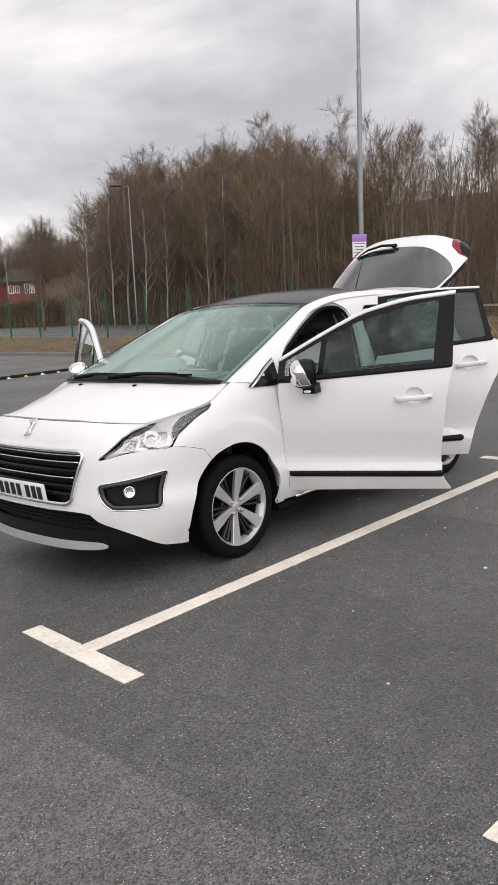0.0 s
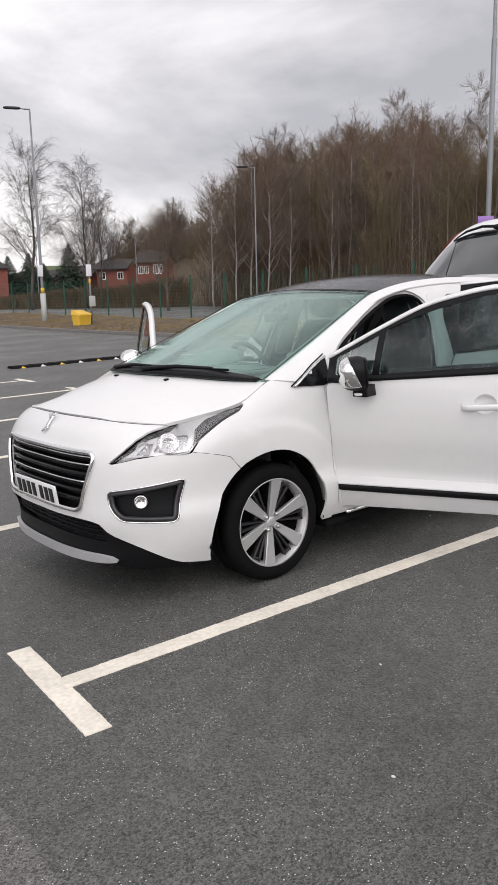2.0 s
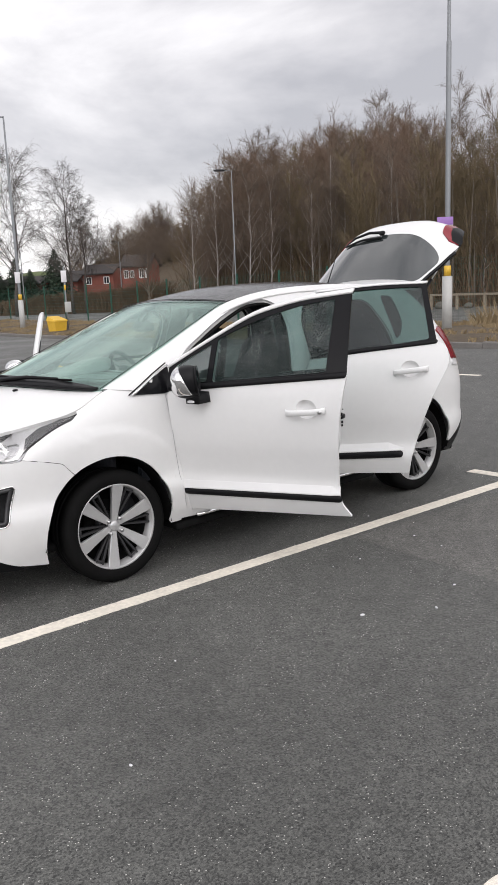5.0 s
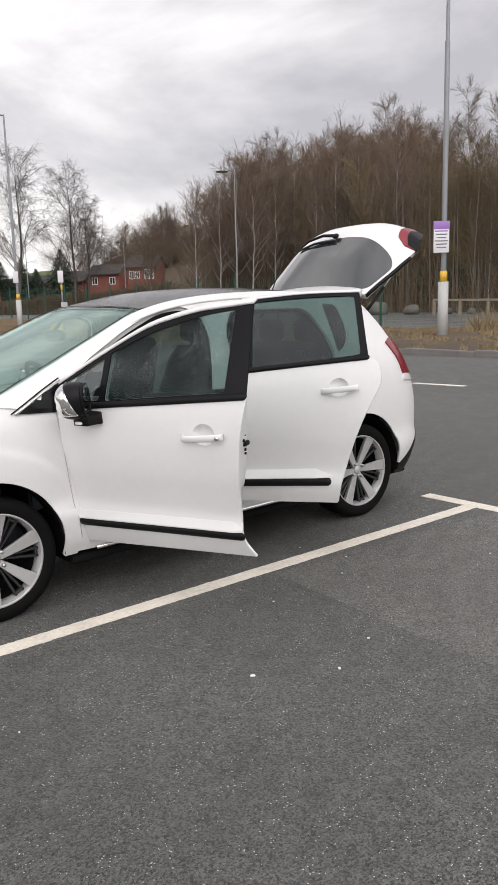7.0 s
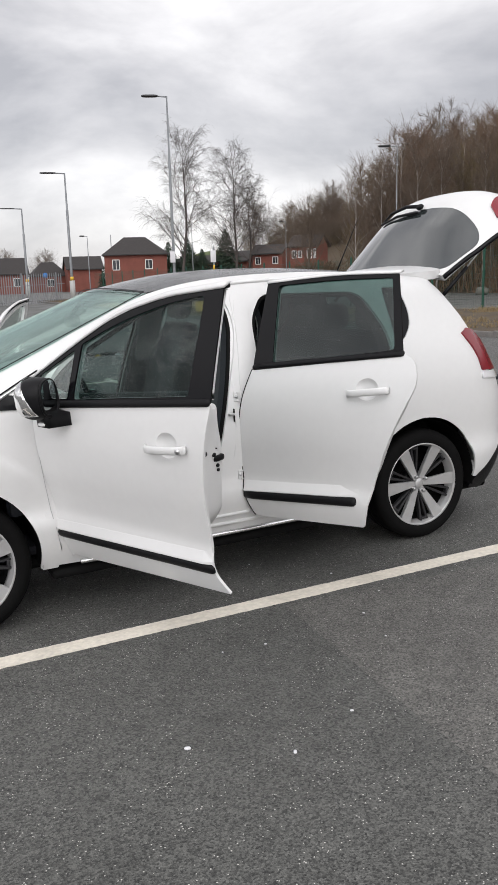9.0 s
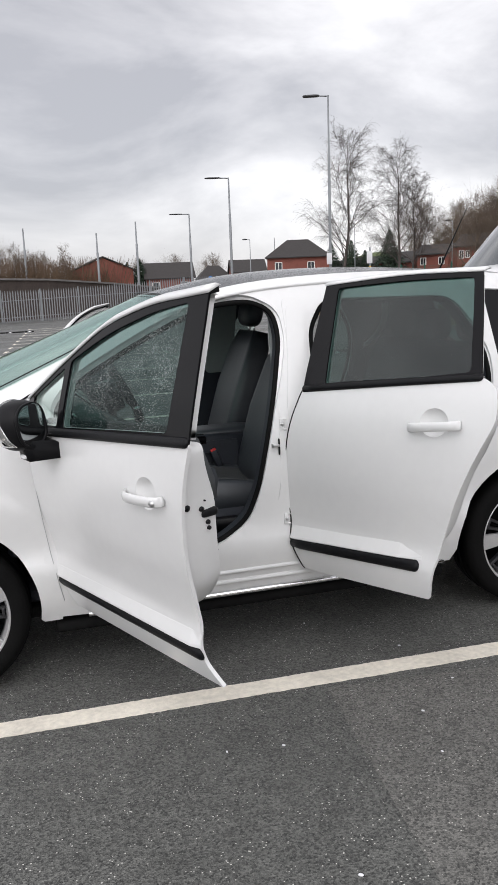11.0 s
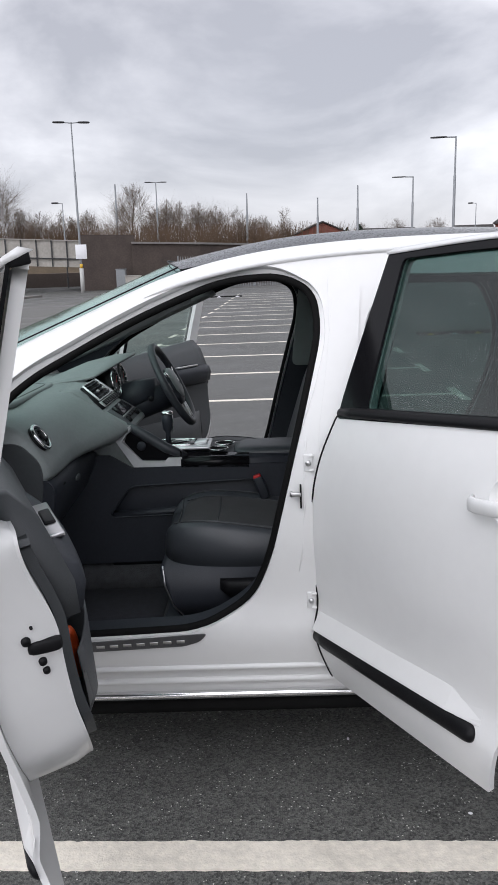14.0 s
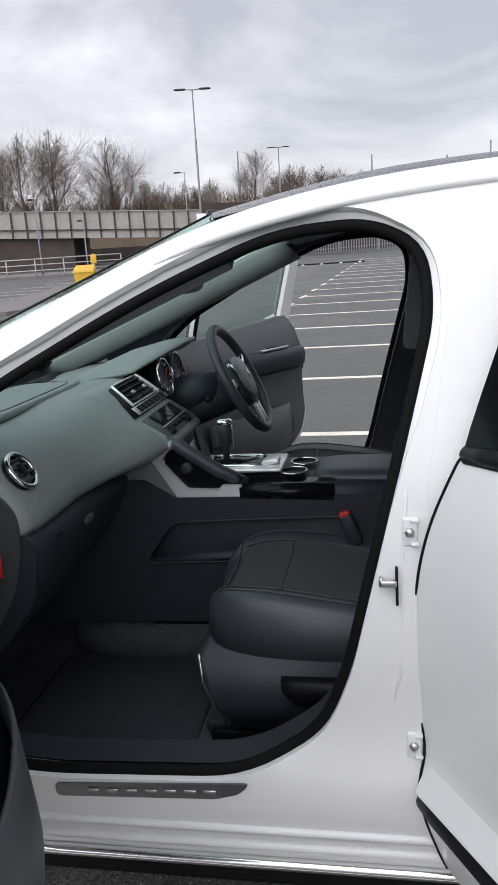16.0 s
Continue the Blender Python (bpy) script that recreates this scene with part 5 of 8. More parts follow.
for sg in (1, -1):
    q = (lambda v: v) if sg == 1 else mirrored
    part("gate_lamp", q(sheet([(.60, -.622), (.68, -.55), (.80, -.515), (.96, -.50), (.985, -.55), (.90, -.63), (.80, -.662), (.70, -.678), (.60, -.684)], lambda v, y: gate(v, y, .012), [], .05, .03, centre=Vector((3.6, 0, 1.4)))), REDLENS, tailgate, "red lamp at the gate's corner")
    part("gate_edge", q(tube([gate(v, -gate_half(v) + .002, -.02) for v in np.linspace(.0, .50, 9)], .016, 8)), GLOSS, tailgate)
    part("lamp_surround", q(sheet([(.62, -.635), (.70, -.608), (.80, -.582), (.93, -.545), (.985, -.535), (.99, -.575), (.90, -.645), (.80, -.672), (.70, -.69), (.60, -.694)], lambda v, y: gate(v, y, .014), [], .05, .04, centre=Vector((3.6, 0, 1.4)))), BLACK, tailgate)
    part("gas_strut", q(tube([(2.99, -.60, 1.40), (3.18, -.62, 1.58)], .012, 8) if sg else None), BLACK, tailgate)
    part("gas_strut_rod", q(tube([(3.18, -.62, 1.58), (3.37, -.63, 1.76)], .006, 8)), SATIN, tailgate)
part("wiper_arm", merge(tube([gate(.60, -.01, .03), gate(.60, .12, .045), gate(.575, .28, .04), gate(.55, .40, .02)], [.013, .012, .010, .005], 8), tube([gate(.55, -.02, .018), gate(.545, .2, .022), gate(.535, .42, .016)], .009, 6), moved(cushion(.045, .06, .035, 2.4, 14, 8), Matrix.Translation(gate(.60, -.01, .025)) @ Matrix.Rotation(radians(-45), 4, "Y"))), BLACK, tailgate, "black rear wiper")
part("inner_trim", sheet(ring_of(_go, -.04), lambda v, y: gate(v, y, -.06), [_gg], .09, .01, centre=Vector((3.6, 0, 1.4))), DARKIN, tailgate)
# roof spoiler
_sp = [(2.70, y) for y in np.linspace(-.50, .50, 9)] + [(2.94, .585), (3.02, .56)] + [(3.03, y) for y in np.linspace(.45, -.45, 8)] + [(3.02, -.56), (2.94, -.585)]
part("roof_spoiler", sheet(_sp, lambda x, y: (x, y, roof_z(x, y) + .012 + .085 * max(0, (x - 2.70) / .33)), [], .07, .05), PAINT, car, "white roof spoiler")
part("aerial", tube([(2.62, 0, 1.59), (2.80, 0, 1.93)], [.005, .002], 6), BLACK, car)

# black cowl at the foot of the windscreen, and wipers
part("cowl", loft([[Vector(screen(u, -.01)), Vector(screen(u, .014 + .068 * (1 - abs(u) ** 3))), Vector(screen(u, .014 + .068 * (1 - abs(u) ** 3))) + Vector((-.003, 0, .006)), Vector(screen(u, -.01)) + Vector((-.004, 0, .008))] for u in np.linspace(-.965, .965, 31)]), BLACK, car, "black plastic cowl under the wipers")
for u0, u1, v1 in ((.62, -.05, .035), (.02, -.62, .05)):
    a, b = Vector(screen(u0, .01)) + Vector((-.01, 0, .02)), Vector(screen(u1, v1)) + Vector((-.01, 0, .025))
    w = part("windscreen_wiper", tube([a, (a + b) / 2 + Vector((0, 0, .012)), b], [.016, .012, .008], 6), BLACK, car)
    part("blade", tube([Vector(screen(u0 - .12, .05)) + Vector((-.004, 0, .012)), Vector(screen(u1 - .10, v1 + .012)) + Vector((-.004, 0, .012))], .007, 5), RUBBER, w)
part("scuttle", sheet([(cowl_x(y) - .005, y) for y in np.linspace(-.77, .77, 19)] + [(cowl_x(y) + .09, y) for y in np.linspace(.74, -.74, 19)], lambda x, y: (x, y, bonnet_z(min(x, .05), y) - .008), [], .06, .02), BLACK, car)

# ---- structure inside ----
part("floor_pan", box(1.2, 0, .25, 3.6, 1.46, .05, .02), SHADE_BLACK, car)
# unseen boxes added to keep light off the ground beneath the car
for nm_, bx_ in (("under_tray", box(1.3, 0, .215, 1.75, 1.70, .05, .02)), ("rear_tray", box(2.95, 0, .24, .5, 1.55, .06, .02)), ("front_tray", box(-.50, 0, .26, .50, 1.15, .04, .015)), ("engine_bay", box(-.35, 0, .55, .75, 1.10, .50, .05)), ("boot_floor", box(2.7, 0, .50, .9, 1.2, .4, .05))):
    part(nm_, bx_, SHADE_BLACK, car)
part("carpet", box(1.05, 0, .315, 1.7, 1.44, .05, .02), CARPET, car)
part("bulkhead", loft([[(.30, y, .30), (.12, y, .62), (.12, y, 1.05), (.08, y, 1.05), (.08, y, .28)] for y in (-.74, .74)]), CARPET, car)
part("tunnel_carpet", loft([[(x, -.10, .47), (x, -.15, .44), (x, -.185, .385), (x, y, .341), (x, -.10, .335)] for x, y in ((.46, -.16), (.56, -.215), (.90, -.215), (1.4, -.215))]), GREYCARPET, car)
part("floor_mat", loft([[(.44, y0, .343), (.46, y0 - .005, .352), (.91, y1, .352), (.925, y1, .343)] for y0, y1 in ((-.665, -.66), (-.45, -.45), (-.22, -.222))]), CARPET, car, "black floor mat")
part("footwell_carpet", box(1.15, -.45, .343, .48, .46, .006, .002), GREYCARPET, car)

# dashboard
DASH_END = [(.06, 1.03), (.25, 1.072), (.42, 1.092), (.50, 1.087), (.545, 1.072), (.583, 1.044), (.612, 1.002), (.637, .960), (.652, .925), (.640, .906), (.58, .895), (.30, .88)]
DASH_MID = [(.06, 1.03), (.25, 1.075), (.42, 1.100), (.53, 1.106), (.588, 1.098), (.632, 1.072), (.690, 1.032), (.745, .996), (.792, .962), (.790, .948), (.728, .905), (.40, .86)]
LOW_END = [(.30, .905), (.60, .908), (.648, .900), (.655, .862), (.638, .777), (.572, .683), (.526, .636), (.40, .53), (.28, .50)]
LOW_MID = [(.30, .905), (.62, .895), (.66, .87), (.66, .84), (.62, .76), (.56, .683), (.51, .636), (.40, .53), (.28, .50)]


def dash_ring(y, end=DASH_END, mid=DASH_MID, a=.50, b=.16):
    """A section of the dashboard: upright at the doors, swept back and down into the console at the middle."""
    k = min(1, max(0, (a - abs(y)) / (a - b)))
    k = k * k * (3 - 2 * k) * (.35 + .65 * k)
    bow = -.02 * max(0, (abs(y) - .64) / .1) ** 2
    return [(p + (u - p) * k + bow, y, q + (v - q) * k) for (p, q), (u, v) in zip(end, mid)]


dash = part("dashboard", loft([dash_ring(y) for y in np.linspace(-.735, .735, 43)]), DASH, car, "dark grey moulded dashboard")
part("glovebox", loft([dash_ring(y, LOW_END, LOW_MID) for y in np.linspace(-.733, .733, 31)]), DARKIN, dash, "near-black lower dashboard with glovebox")
part("glovebox_seam", tube([(.658 - .014 * k, -.64 + .09 * k, .875 - .012 * k) for k in range(5)], .0025, 5), BLACK, dash)
part("glovebox_latch", moved(cushion(.012, .05, .022, 3), Matrix.Translation((.655, -.45, .85))), STACK, dash)
part("end_panel", sheet(rounded([(.28, .50), (.40, .52), (.526, .632), (.573, .678), (.640, .772), (.656, .88, .02), (.640, .91, .02), (.28, .93)], .03, 5), lambda x, z: (x, -.742, z), [], .05, .010, Vector((.4, 0, .7))), DARKIN, dash)
part("end_cover", sheet(rounded([(.30, .60), (.52, .66), (.598, .785), (.624, .885), (.622, .965), (.560, 1.03), (.30, 1.02)], .03, 5), lambda x, z: (x, -.748, z), [], .05, .010, Vector((.4, 0, .7))), DOORTRIM, dash, "dark cover at the dashboard's end")
part("dash_lid", moved(cushion(.235, .60, .024, 7), Matrix.Translation((.345, -.19, 1.098)) @ Matrix.Rotation(radians(-2), 4, "Y")), DASH, dash)
part("lid_gap", tube([(.345 + .098 * math.copysign(abs(math.cos(a)) ** .4, math.cos(a)), -.19 + .265 * math.copysign(abs(math.sin(a)) ** .4, math.sin(a)), 1.1095 + .0035 * math.cos(a)) for a in np.linspace(0, 2 * math.pi, 41)[:-1]], .002, 5, closed=True), BLACK, dash)
part("screen_vent", moved(box(0, 0, 0, .05, .62, .004, .002), Matrix.Translation((.17, .18, 1.058)) @ Matrix.Rotation(radians(-12), 4, "Y")), BLACK, dash)
part("instrument_hood", loft([[(.30, y, 1.078), (.42, y, 1.098 + .022 * e), (.52, y, 1.104 + .054 * e), (.585 + .06 * e, y, 1.112 + .074 * e), (.590 + .140 * e, y, 1.116 + .074 * e), (.590 + .143 * e, y, 1.108 + .073 * e), (.575 + .07 * e, y, 1.102 + .066 * e), (.50, y, 1.07)] for y, e in [(.125 + .0225 * k, math.sin(math.pi * min(1, (k + .6) / 26.2)) ** .7) for k in range(26)]]), DASH, dash, "slim hood over the instruments")
part("binnacle", loft([[(.50, y, 1.10), (.625, y, 1.108), (.650, y, 1.04), (.685, y, .98), (.50, y, .93)] for y in np.linspace(.165, .60, 5)]), BLACK, dash)
for y in (.245, .405):
    mm = Matrix.Translation((.672, y, 1.085)) @ Matrix.Rotation(radians(78), 4, "Y")
    d = part("dial", moved(lathe([(0, .0), (.054, .0), (.057, .004)], 32, "z"), mm), INK, dash, "round dial with chrome ring")
    part("dial_ring", moved(lathe([(.056, 0), (.0575, .008), (.0615, .009), (.0635, 0)], 40, "z"), mm), CHROME, d)
    part("pointer", moved(box(.018, .0, .006, .04, .003, .002), mm @ Matrix.Rotation(radians(130), 4, "Z")), RED, d)
    for k in range(9):
        part("dial_mark", moved(box(.043, 0, .005, .008, .003, .002), mm @ Matrix.Rotation(radians(30 * k - 60), 4, "Z")), PLATE, d)


def vent(mm, w, h, parent, n=4):
    v = part("air_vent", moved(box(0, 0, 0, w, h, .03, .012), mm), BLACK, parent, "air vent with chrome edge")
    part("vent_ring", moved(tube([(w / 2 * math.copysign(abs(math.cos(a)) ** .6, math.cos(a)), h / 2 * math.copysign(abs(math.sin(a)) ** .6, math.sin(a)), .017) for a in np.linspace(0, 2 * math.pi, 25)[:-1]], .005, 6, closed=True), mm), CHROME, v)
    for k in range(n):
        part("vent_slat", moved(box(0, (k - (n - 1) / 2) * h / (n + .5), .014, w * .88, .006, .016, .002), mm), DARKIN, v)


def round_vent(mm, rad, parent):
    v = part("air_vent", moved(lathe([(0, -.01), (rad * .9, -.01), (rad, .012), (rad * 1.05, 0)], 28, "z"), mm), BLACK, parent, "round air vent with chrome ring")
    part("vent_ring", moved(tube([(rad * math.cos(a), rad * math.sin(a), .014) for a in np.linspace(0, 2 * math.pi, 33)[:-1]], .006, 6, closed=True), mm), CHROME, v)
    for k in range(4):
        y = (k - 1.5) * rad * .42
        part("vent_slat", moved(box(0, y, .008, 2 * math.sqrt(rad ** 2 - y ** 2) * .92, .006, .018, .002), mm), DARKIN, v)
    part("vent_tab", moved(box(0, 0, .016, .014, .03, .012, .003), mm), BLACK, v)


FACE = Matrix.Rotation(radians(90), 4, "Z") @ Matrix.Rotation(radians(56), 4, "X")
round_vent(Matrix.Translation((.593, -.657, 1.024)) @ FACE, .041, dash)
stack_ = [(.54, 1.106), (.590, 1.102), (.626, 1.080), (.668, 1.045), (.705, 1.022), (.76, .988), (.797, .962), (.80, .95), (.735, .905), (.80, .82), (.80, .76), (.60, .76)]
stack = part("centre_panel", loft([[(x, y, z) for x, z in stack_] for y in np.linspace(-.160, .160, 5)]), DASH, car, "centre panel with vents, switches and radio")
STK = Matrix.Translation((.637, .035, 1.079)) @ Matrix.Rotation(radians(90), 4, "Z") @ Matrix.Rotation(radians(39), 4, "X")
part("vent_surround", moved(prism([(-.10, .045), (.135, .045), (.165, -.075), (-.185, -.075)], -.010, .002), STK), BLACK, stack)
vf = part("vent_frame", moved(merge(box(0, .043, .004, .206, .005, .010, .002), box(0, -.04, .004, .236, .004, .010, .002), moved(box(0, 0, .004, .004, .088, .010, .001), Matrix.Translation((-.111, 0, 0)) @ Matrix.Rotation(radians(-14), 4, "Z")), moved(box(0, 0, .006, .013, .092, .016, .003), Matrix.Translation((.110, 0, 0)) @ Matrix.Rotation(radians(6), 4, "Z"))), STK), SILVERTRIM, stack, "satin frame round the centre vents")
for cx in (-.053, .052):
    v = part("air_vent", moved(box(cx, 0, -.006, .098, .078, .016, .003), STK), BLACK, vf)
    for k in range(4):
        part("vent_slat", moved(box(cx, -.028 + .019 * k, .004, .094, .004, .014, .001), STK), DARKIN, v)
    part("vent_tab", moved(box(cx, -.009, .014, .02, .012, .01, .002), STK), SATIN, v)
part("toggle_strip", moved(box(0, -.06, .002, .29, .030, .008, .003), STK), SATIN, stack, "satin strip of toggles")
for k in range(7):
    part("toggle", moved(box(-.108 + .036 * k, -.061, .005, .026, .022, .012, .003), STK), BLACK, stack, "small black toggle")
RAD = Matrix.Translation((.742, .02, 1.000)) @ Matrix.Rotation(radians(90), 4, "Z") @ Matrix.Rotation(radians(33), 4, "X")
part("radio_panel", moved(box(0, -.006, -.004, .31, .095, .010, .004), RAD), STACK, stack)
part("radio_screen", moved(box(0, .012, .004, .20, .05, .008, .003), RAD), GLOSS, stack)
part("radio_strip", moved(box(0, -.018, .005, .24, .005, .006, .001), RAD), SATIN, stack)
for k in range(5):
    part("radio_button", moved(box(-.09 + .045 * k, -.032, .006, .03, .012, .01, .003), RAD), BLACK, stack)
for y in (-.085, .085):
    part("control_knob", moved(lathe([(0, .012), (.009, .012), (.011, 0)], 18, "z"), Matrix.Translation((.778, y, .978)) @ Matrix.Rotation(radians(57), 4, "Y")), BLACK, stack)
# console: silver-framed side, black inlay, gear lever, cup holders, armrest
console = part("centre_console", loft([[(x, -.15, z), (x, -.135, z + .012), (x, .135, z + .012), (x, .15, z), (x, .16, .40), (x, -.16, .40)] for x, z in ((.70, .86), (.80, .83), (.92, .805), (1.20, .805), (1.50, .80))]), DARKIN, car, "black centre console with satin trim")
L_BAND = [(.736, .901), (.800, .949), (.806, .940), (.766, .888), (.838, .812), (.925, .808), (.936, .821), (.990, .821, .01), (.996, .784, .01), (.812, .784)]
part("console_trim", sheet(rounded(L_BAND, .004, 3), lambda x, z: (x, -.168 + .10 * max(0, .80 - x), z), [], .03, .03, Vector((.9, .5, .8))), SILVERTRIM, console, "satin silver console frame")
part("trim_bevel", loft([[(x, -.166, z), (x + dx, -.150, z + dz), (x + dx, -.145, z + dz - .01), (x, -.15, z - .01)] for x, z, dx, dz in ((.768, .889, .022, .020), (.80, .853, .018, .020), (.838, .813, .006, .026), (.88, .811, .0, .026), (.926, .810, .0, .022))]), CHROME, console, "polished inner bevel")
part("side_inlay", sheet([(.79, .925), (.81, .93), (.99, .84), (.985, .815), (.84, .805), (.775, .885)], lambda x, z: (x, -.152, z), [], .05, .01, Vector((.9, .5, .8))), GLOSS, console)
part("rotary_knob", moved(lathe([(0, -.007), (.014, -.007), (.017, -.004), (.017, .0)], 20), Matrix.Translation((.838, -.153, .868))), DARKIN, console)
part("side_strip", loft([[(x, -.172, z - .03), (x, -.172, z), (x, -.10, z + .012), (x, -.10, z - .03)] for x, z in ((.985, .815), (1.10, .812), (1.24, .808))]), GLOSS, console)
part("grab_bar", tube([(.785, -.14, .946), (.82, -.146, .928), (.863, -.148, .900), (.925, -.146, .858), (.965, -.142, .838), (1.0, -.13, .82)], [.014, .018, .02, .02, .018, .012], 12), FABRIC2, console, "leather grab bar")
RECESS = [(.70, .60), (.79, .72), (1.30, .735), (1.30, .61)]
part("console_side", sheet([(.28, .42), (.32, .66), (.56, .84), (.72, .84), (.80, .79), (1.40, .79), (1.40, .42)], lambda x, z: (x, -.172 - .05 * max(0, .95 - x) ** 1.5, z), [rounded(RECESS, .03)], .05, .012, Vector((.9, .5, .6))), DARKIN, console, "black side panel with a long recess")
part("recess_lip", tube([(x, -.176 - .05 * max(0, .95 - x) ** 1.5, z) for x, z in dense(rounded(RECESS, .03), .05)], .003, 6, closed=True), DARKIN, console)
part("recess_ledge", loft([[(x, -.176, .596 + .055 * (x - .70)), (x, -.176, .606 + .055 * (x - .70)), (x, -.13, .628 + .055 * (x - .70)), (x, -.13, .596)] for x in (.70, .9, 1.28)]), DARKIN, console)
part("gear_plate", box(.97, .0, .838, .24, .17, .012, .005), SILVERTRIM, console, "bright silver gear surround")
part("gate_well", box(.95, .0, .842, .15, .10, .012, .005), GLOSS, console)
part("handbrake_switch", moved(box(0, 0, 0, .05, .04, .016, .005), Matrix.Translation((1.055, -.03, .852)) @ Matrix.Rotation(radians(-10), 4, "Y")), SILVERTRIM, console)
part("gate_frame", tube([(.95 + .085 * math.copysign(abs(math.cos(a)) ** .5, math.cos(a)), .058 * math.copysign(abs(math.sin(a)) ** .5, math.sin(a)), .846) for a in np.linspace(0, 2 * math.pi, 29)[:-1]], .006, 6, closed=True), CHROME, console, "chrome frame of the gear gate")
part("gaiter", lathe([(.055, .84), (.04, .87), (.018, .90)], 16, "z"), FABRIC2, console)
console.children[-1].matrix_basis = Matrix.Translation((.93, -.02, 0))
lever = part("gear_lever", moved(lathe([(0, .0), (.010, .0), (.010, .05), (.019, .065), (.023, .10), (.020, .125), (0, .13)], 16, "z"), Matrix.Translation((.925, -.03, .842))), DARKIN, console, "gear lever with chrome cap")
part("lever_cap", moved(cushion(.046, .046, .02, 2.6, 14, 8), Matrix.Translation((.925, -.03, .970))), CHROME, lever)
part("lever_strip", box(.946, -.03, .925, .004, .012, .07, .002), CHROME, lever)
for y, x in ((-.055, 1.12), (.045, 1.14)):
    c = part("cup_holder", moved(lathe([(.034, .0), (.037, .0), (.0375, .002), (.033, .0015), (.032, -.002), (0, -.0025)], 22, "z"), Matrix.Translation((x, y, .826))), BLACK, console)
    part("cup_ring", moved(tube([(.038 * math.cos(a), .038 * math.sin(a), 0) for a in np.linspace(0, 2 * math.pi, 25)[:-1]], .003, 6, closed=True), Matrix.Translation((x, y, .829))), CHROME, c)
part("armrest_box", moved(cushion(.36, .22, .09, 4.5), Matrix.Translation((1.345, 0, .815))), FABRIC2, car, "padded black armrest")

# steering wheel
SW = Matrix.Translation((.905, .37, 1.025)) @ Matrix.Rotation(radians(64), 4, "Y")
sw = part("steering_wheel", moved(tube([(.182 * math.cos(a), .182 * math.sin(a), 0) for a in np.linspace(0, 2 * math.pi, 49)[:-1]], .0165, 10, closed=True), SW), FABRIC2, car, "black leather steering wheel with satin spokes")
part("hub", moved(cushion(.17, .16, .06, 2.8, 24, 12), SW @ Matrix.Translation((.01, 0, -.005))), DARKIN, sw)
for a in (90, 270, 0):
    part("spoke", moved(box(.115, 0, -.004, .12, .034, .014, .005), SW @ Matrix.Rotation(radians(a), 4, "Z")), SATIN, sw)
for a in (62, 298):
    part("switch_trim", moved(box(.105, 0, .012, .05, .016, .012, .004), SW @ Matrix.Rotation(radians(180 + a), 4, "Z")), CHROME, sw)
part("lower_trim", moved(merge(box(.13, .02, .006, .075, .012, .01, .003), box(.13, -.02, .006, .075, .012, .01, .003)), SW), SILVERTRIM, sw)
part("airbag_cover", moved(cushion(.15, .145, .05, 2.6, 24, 12), SW @ Matrix.Translation((.0, 0, .006))), DASH, sw)
part("hub_emblem", moved(merge(box(-.005, 0, .032, .034, .008, .004, .002), moved(box(-.012, .006, .032, .018, .005, .004, .002), Matrix.Rotation(radians(25), 4, "Z"))), SW), CHROME, sw)
part("column_shroud", loft([[(x, .37 - w, z), (x, .37 - w * .7, z + h), (x, .37 + w * .7, z + h), (x, .37 + w, z), (x, .37 + w * .7, z - h), (x, .37 - w * .7, z - h)] for x, z, w, h in ((.62, .965, .085, .06), (.74, .985, .085, .06), (.83, 1.005, .065, .05))]), DARKIN, sw)
part("steering_column", tube([(.88, .37, 1.005), (.62, .37, .93)], [.055, .075], 14), DARKIN, car)
for sgn in (-1, 1):
    part("stalk", tube([(.80, .37 + .05 * sgn, 1.0), (.83, .37 + .20 * sgn, 1.02)], [.008, .012], 8), BLACK, car)


# the console and wheel sit a little forward and up of their drawing
for ob_, up_ in ((console, .021), (sw, .026)):
    ob_.matrix_basis = Matrix.Translation((-.008, 0, up_))


# seats
def seat_shape(sections, n=20):
    """Skins rounded sections given as (centre, half width, half thickness, direction of thickness)."""
    rings = []
    for (cx, cz), w, h, d in sections:
        ring = []
        for k in range(n):
            a = 2 * math.pi * k / n
            u, v = math.copysign(abs(math.cos(a)) ** .5, math.cos(a)) * w, math.copysign(abs(math.sin(a)) ** .6, math.sin(a)) * h
            side_lift = .035 * (abs(u) / w) ** 4 if v > 0 else 0
            ring.append((cx + d[0] * (v + side_lift), u, cz + d[1] * (v + side_lift)))
        rings.append(ring)
    return loft(rings)


def cushion_top(x, v):
    """Height of the seat cushion's top; v runs across from -1 to 1."""
    z = spl([(.905, .600), (.915, .645), (.94, .678), (.99, .697), (1.08, .700), (1.25, .678), (1.40, .655), (1.48, .64)], x)
    b = max(0.0, abs(v) - .55) / .45
    return z - .018 * (1 - min(1, abs(v) / .75) ** 2) + .012 * math.sin(math.pi * min(1, b)) - .055 * max(0, (abs(v) - .86) / .14) ** 2


def seat_half(x):
    return spl([(.905, .10), (.915, .14), (.94, .185), (.98, .217), (1.05, .243), (1.15, .255), (1.3, .257), (1.48, .238)], x)


def seat_row(x):
    hw = seat_half(x)
    top = [(x, hw * v, cushion_top(x, v)) for v in np.linspace(-1, 1, 25)]
    low = spl([(.905, .585), (.94, .565), (1.1, .545), (1.48, .53)], x)
    return top + [(x, hw * .97, low), (x, 0, low - .02), (x, -hw * .97, low)]


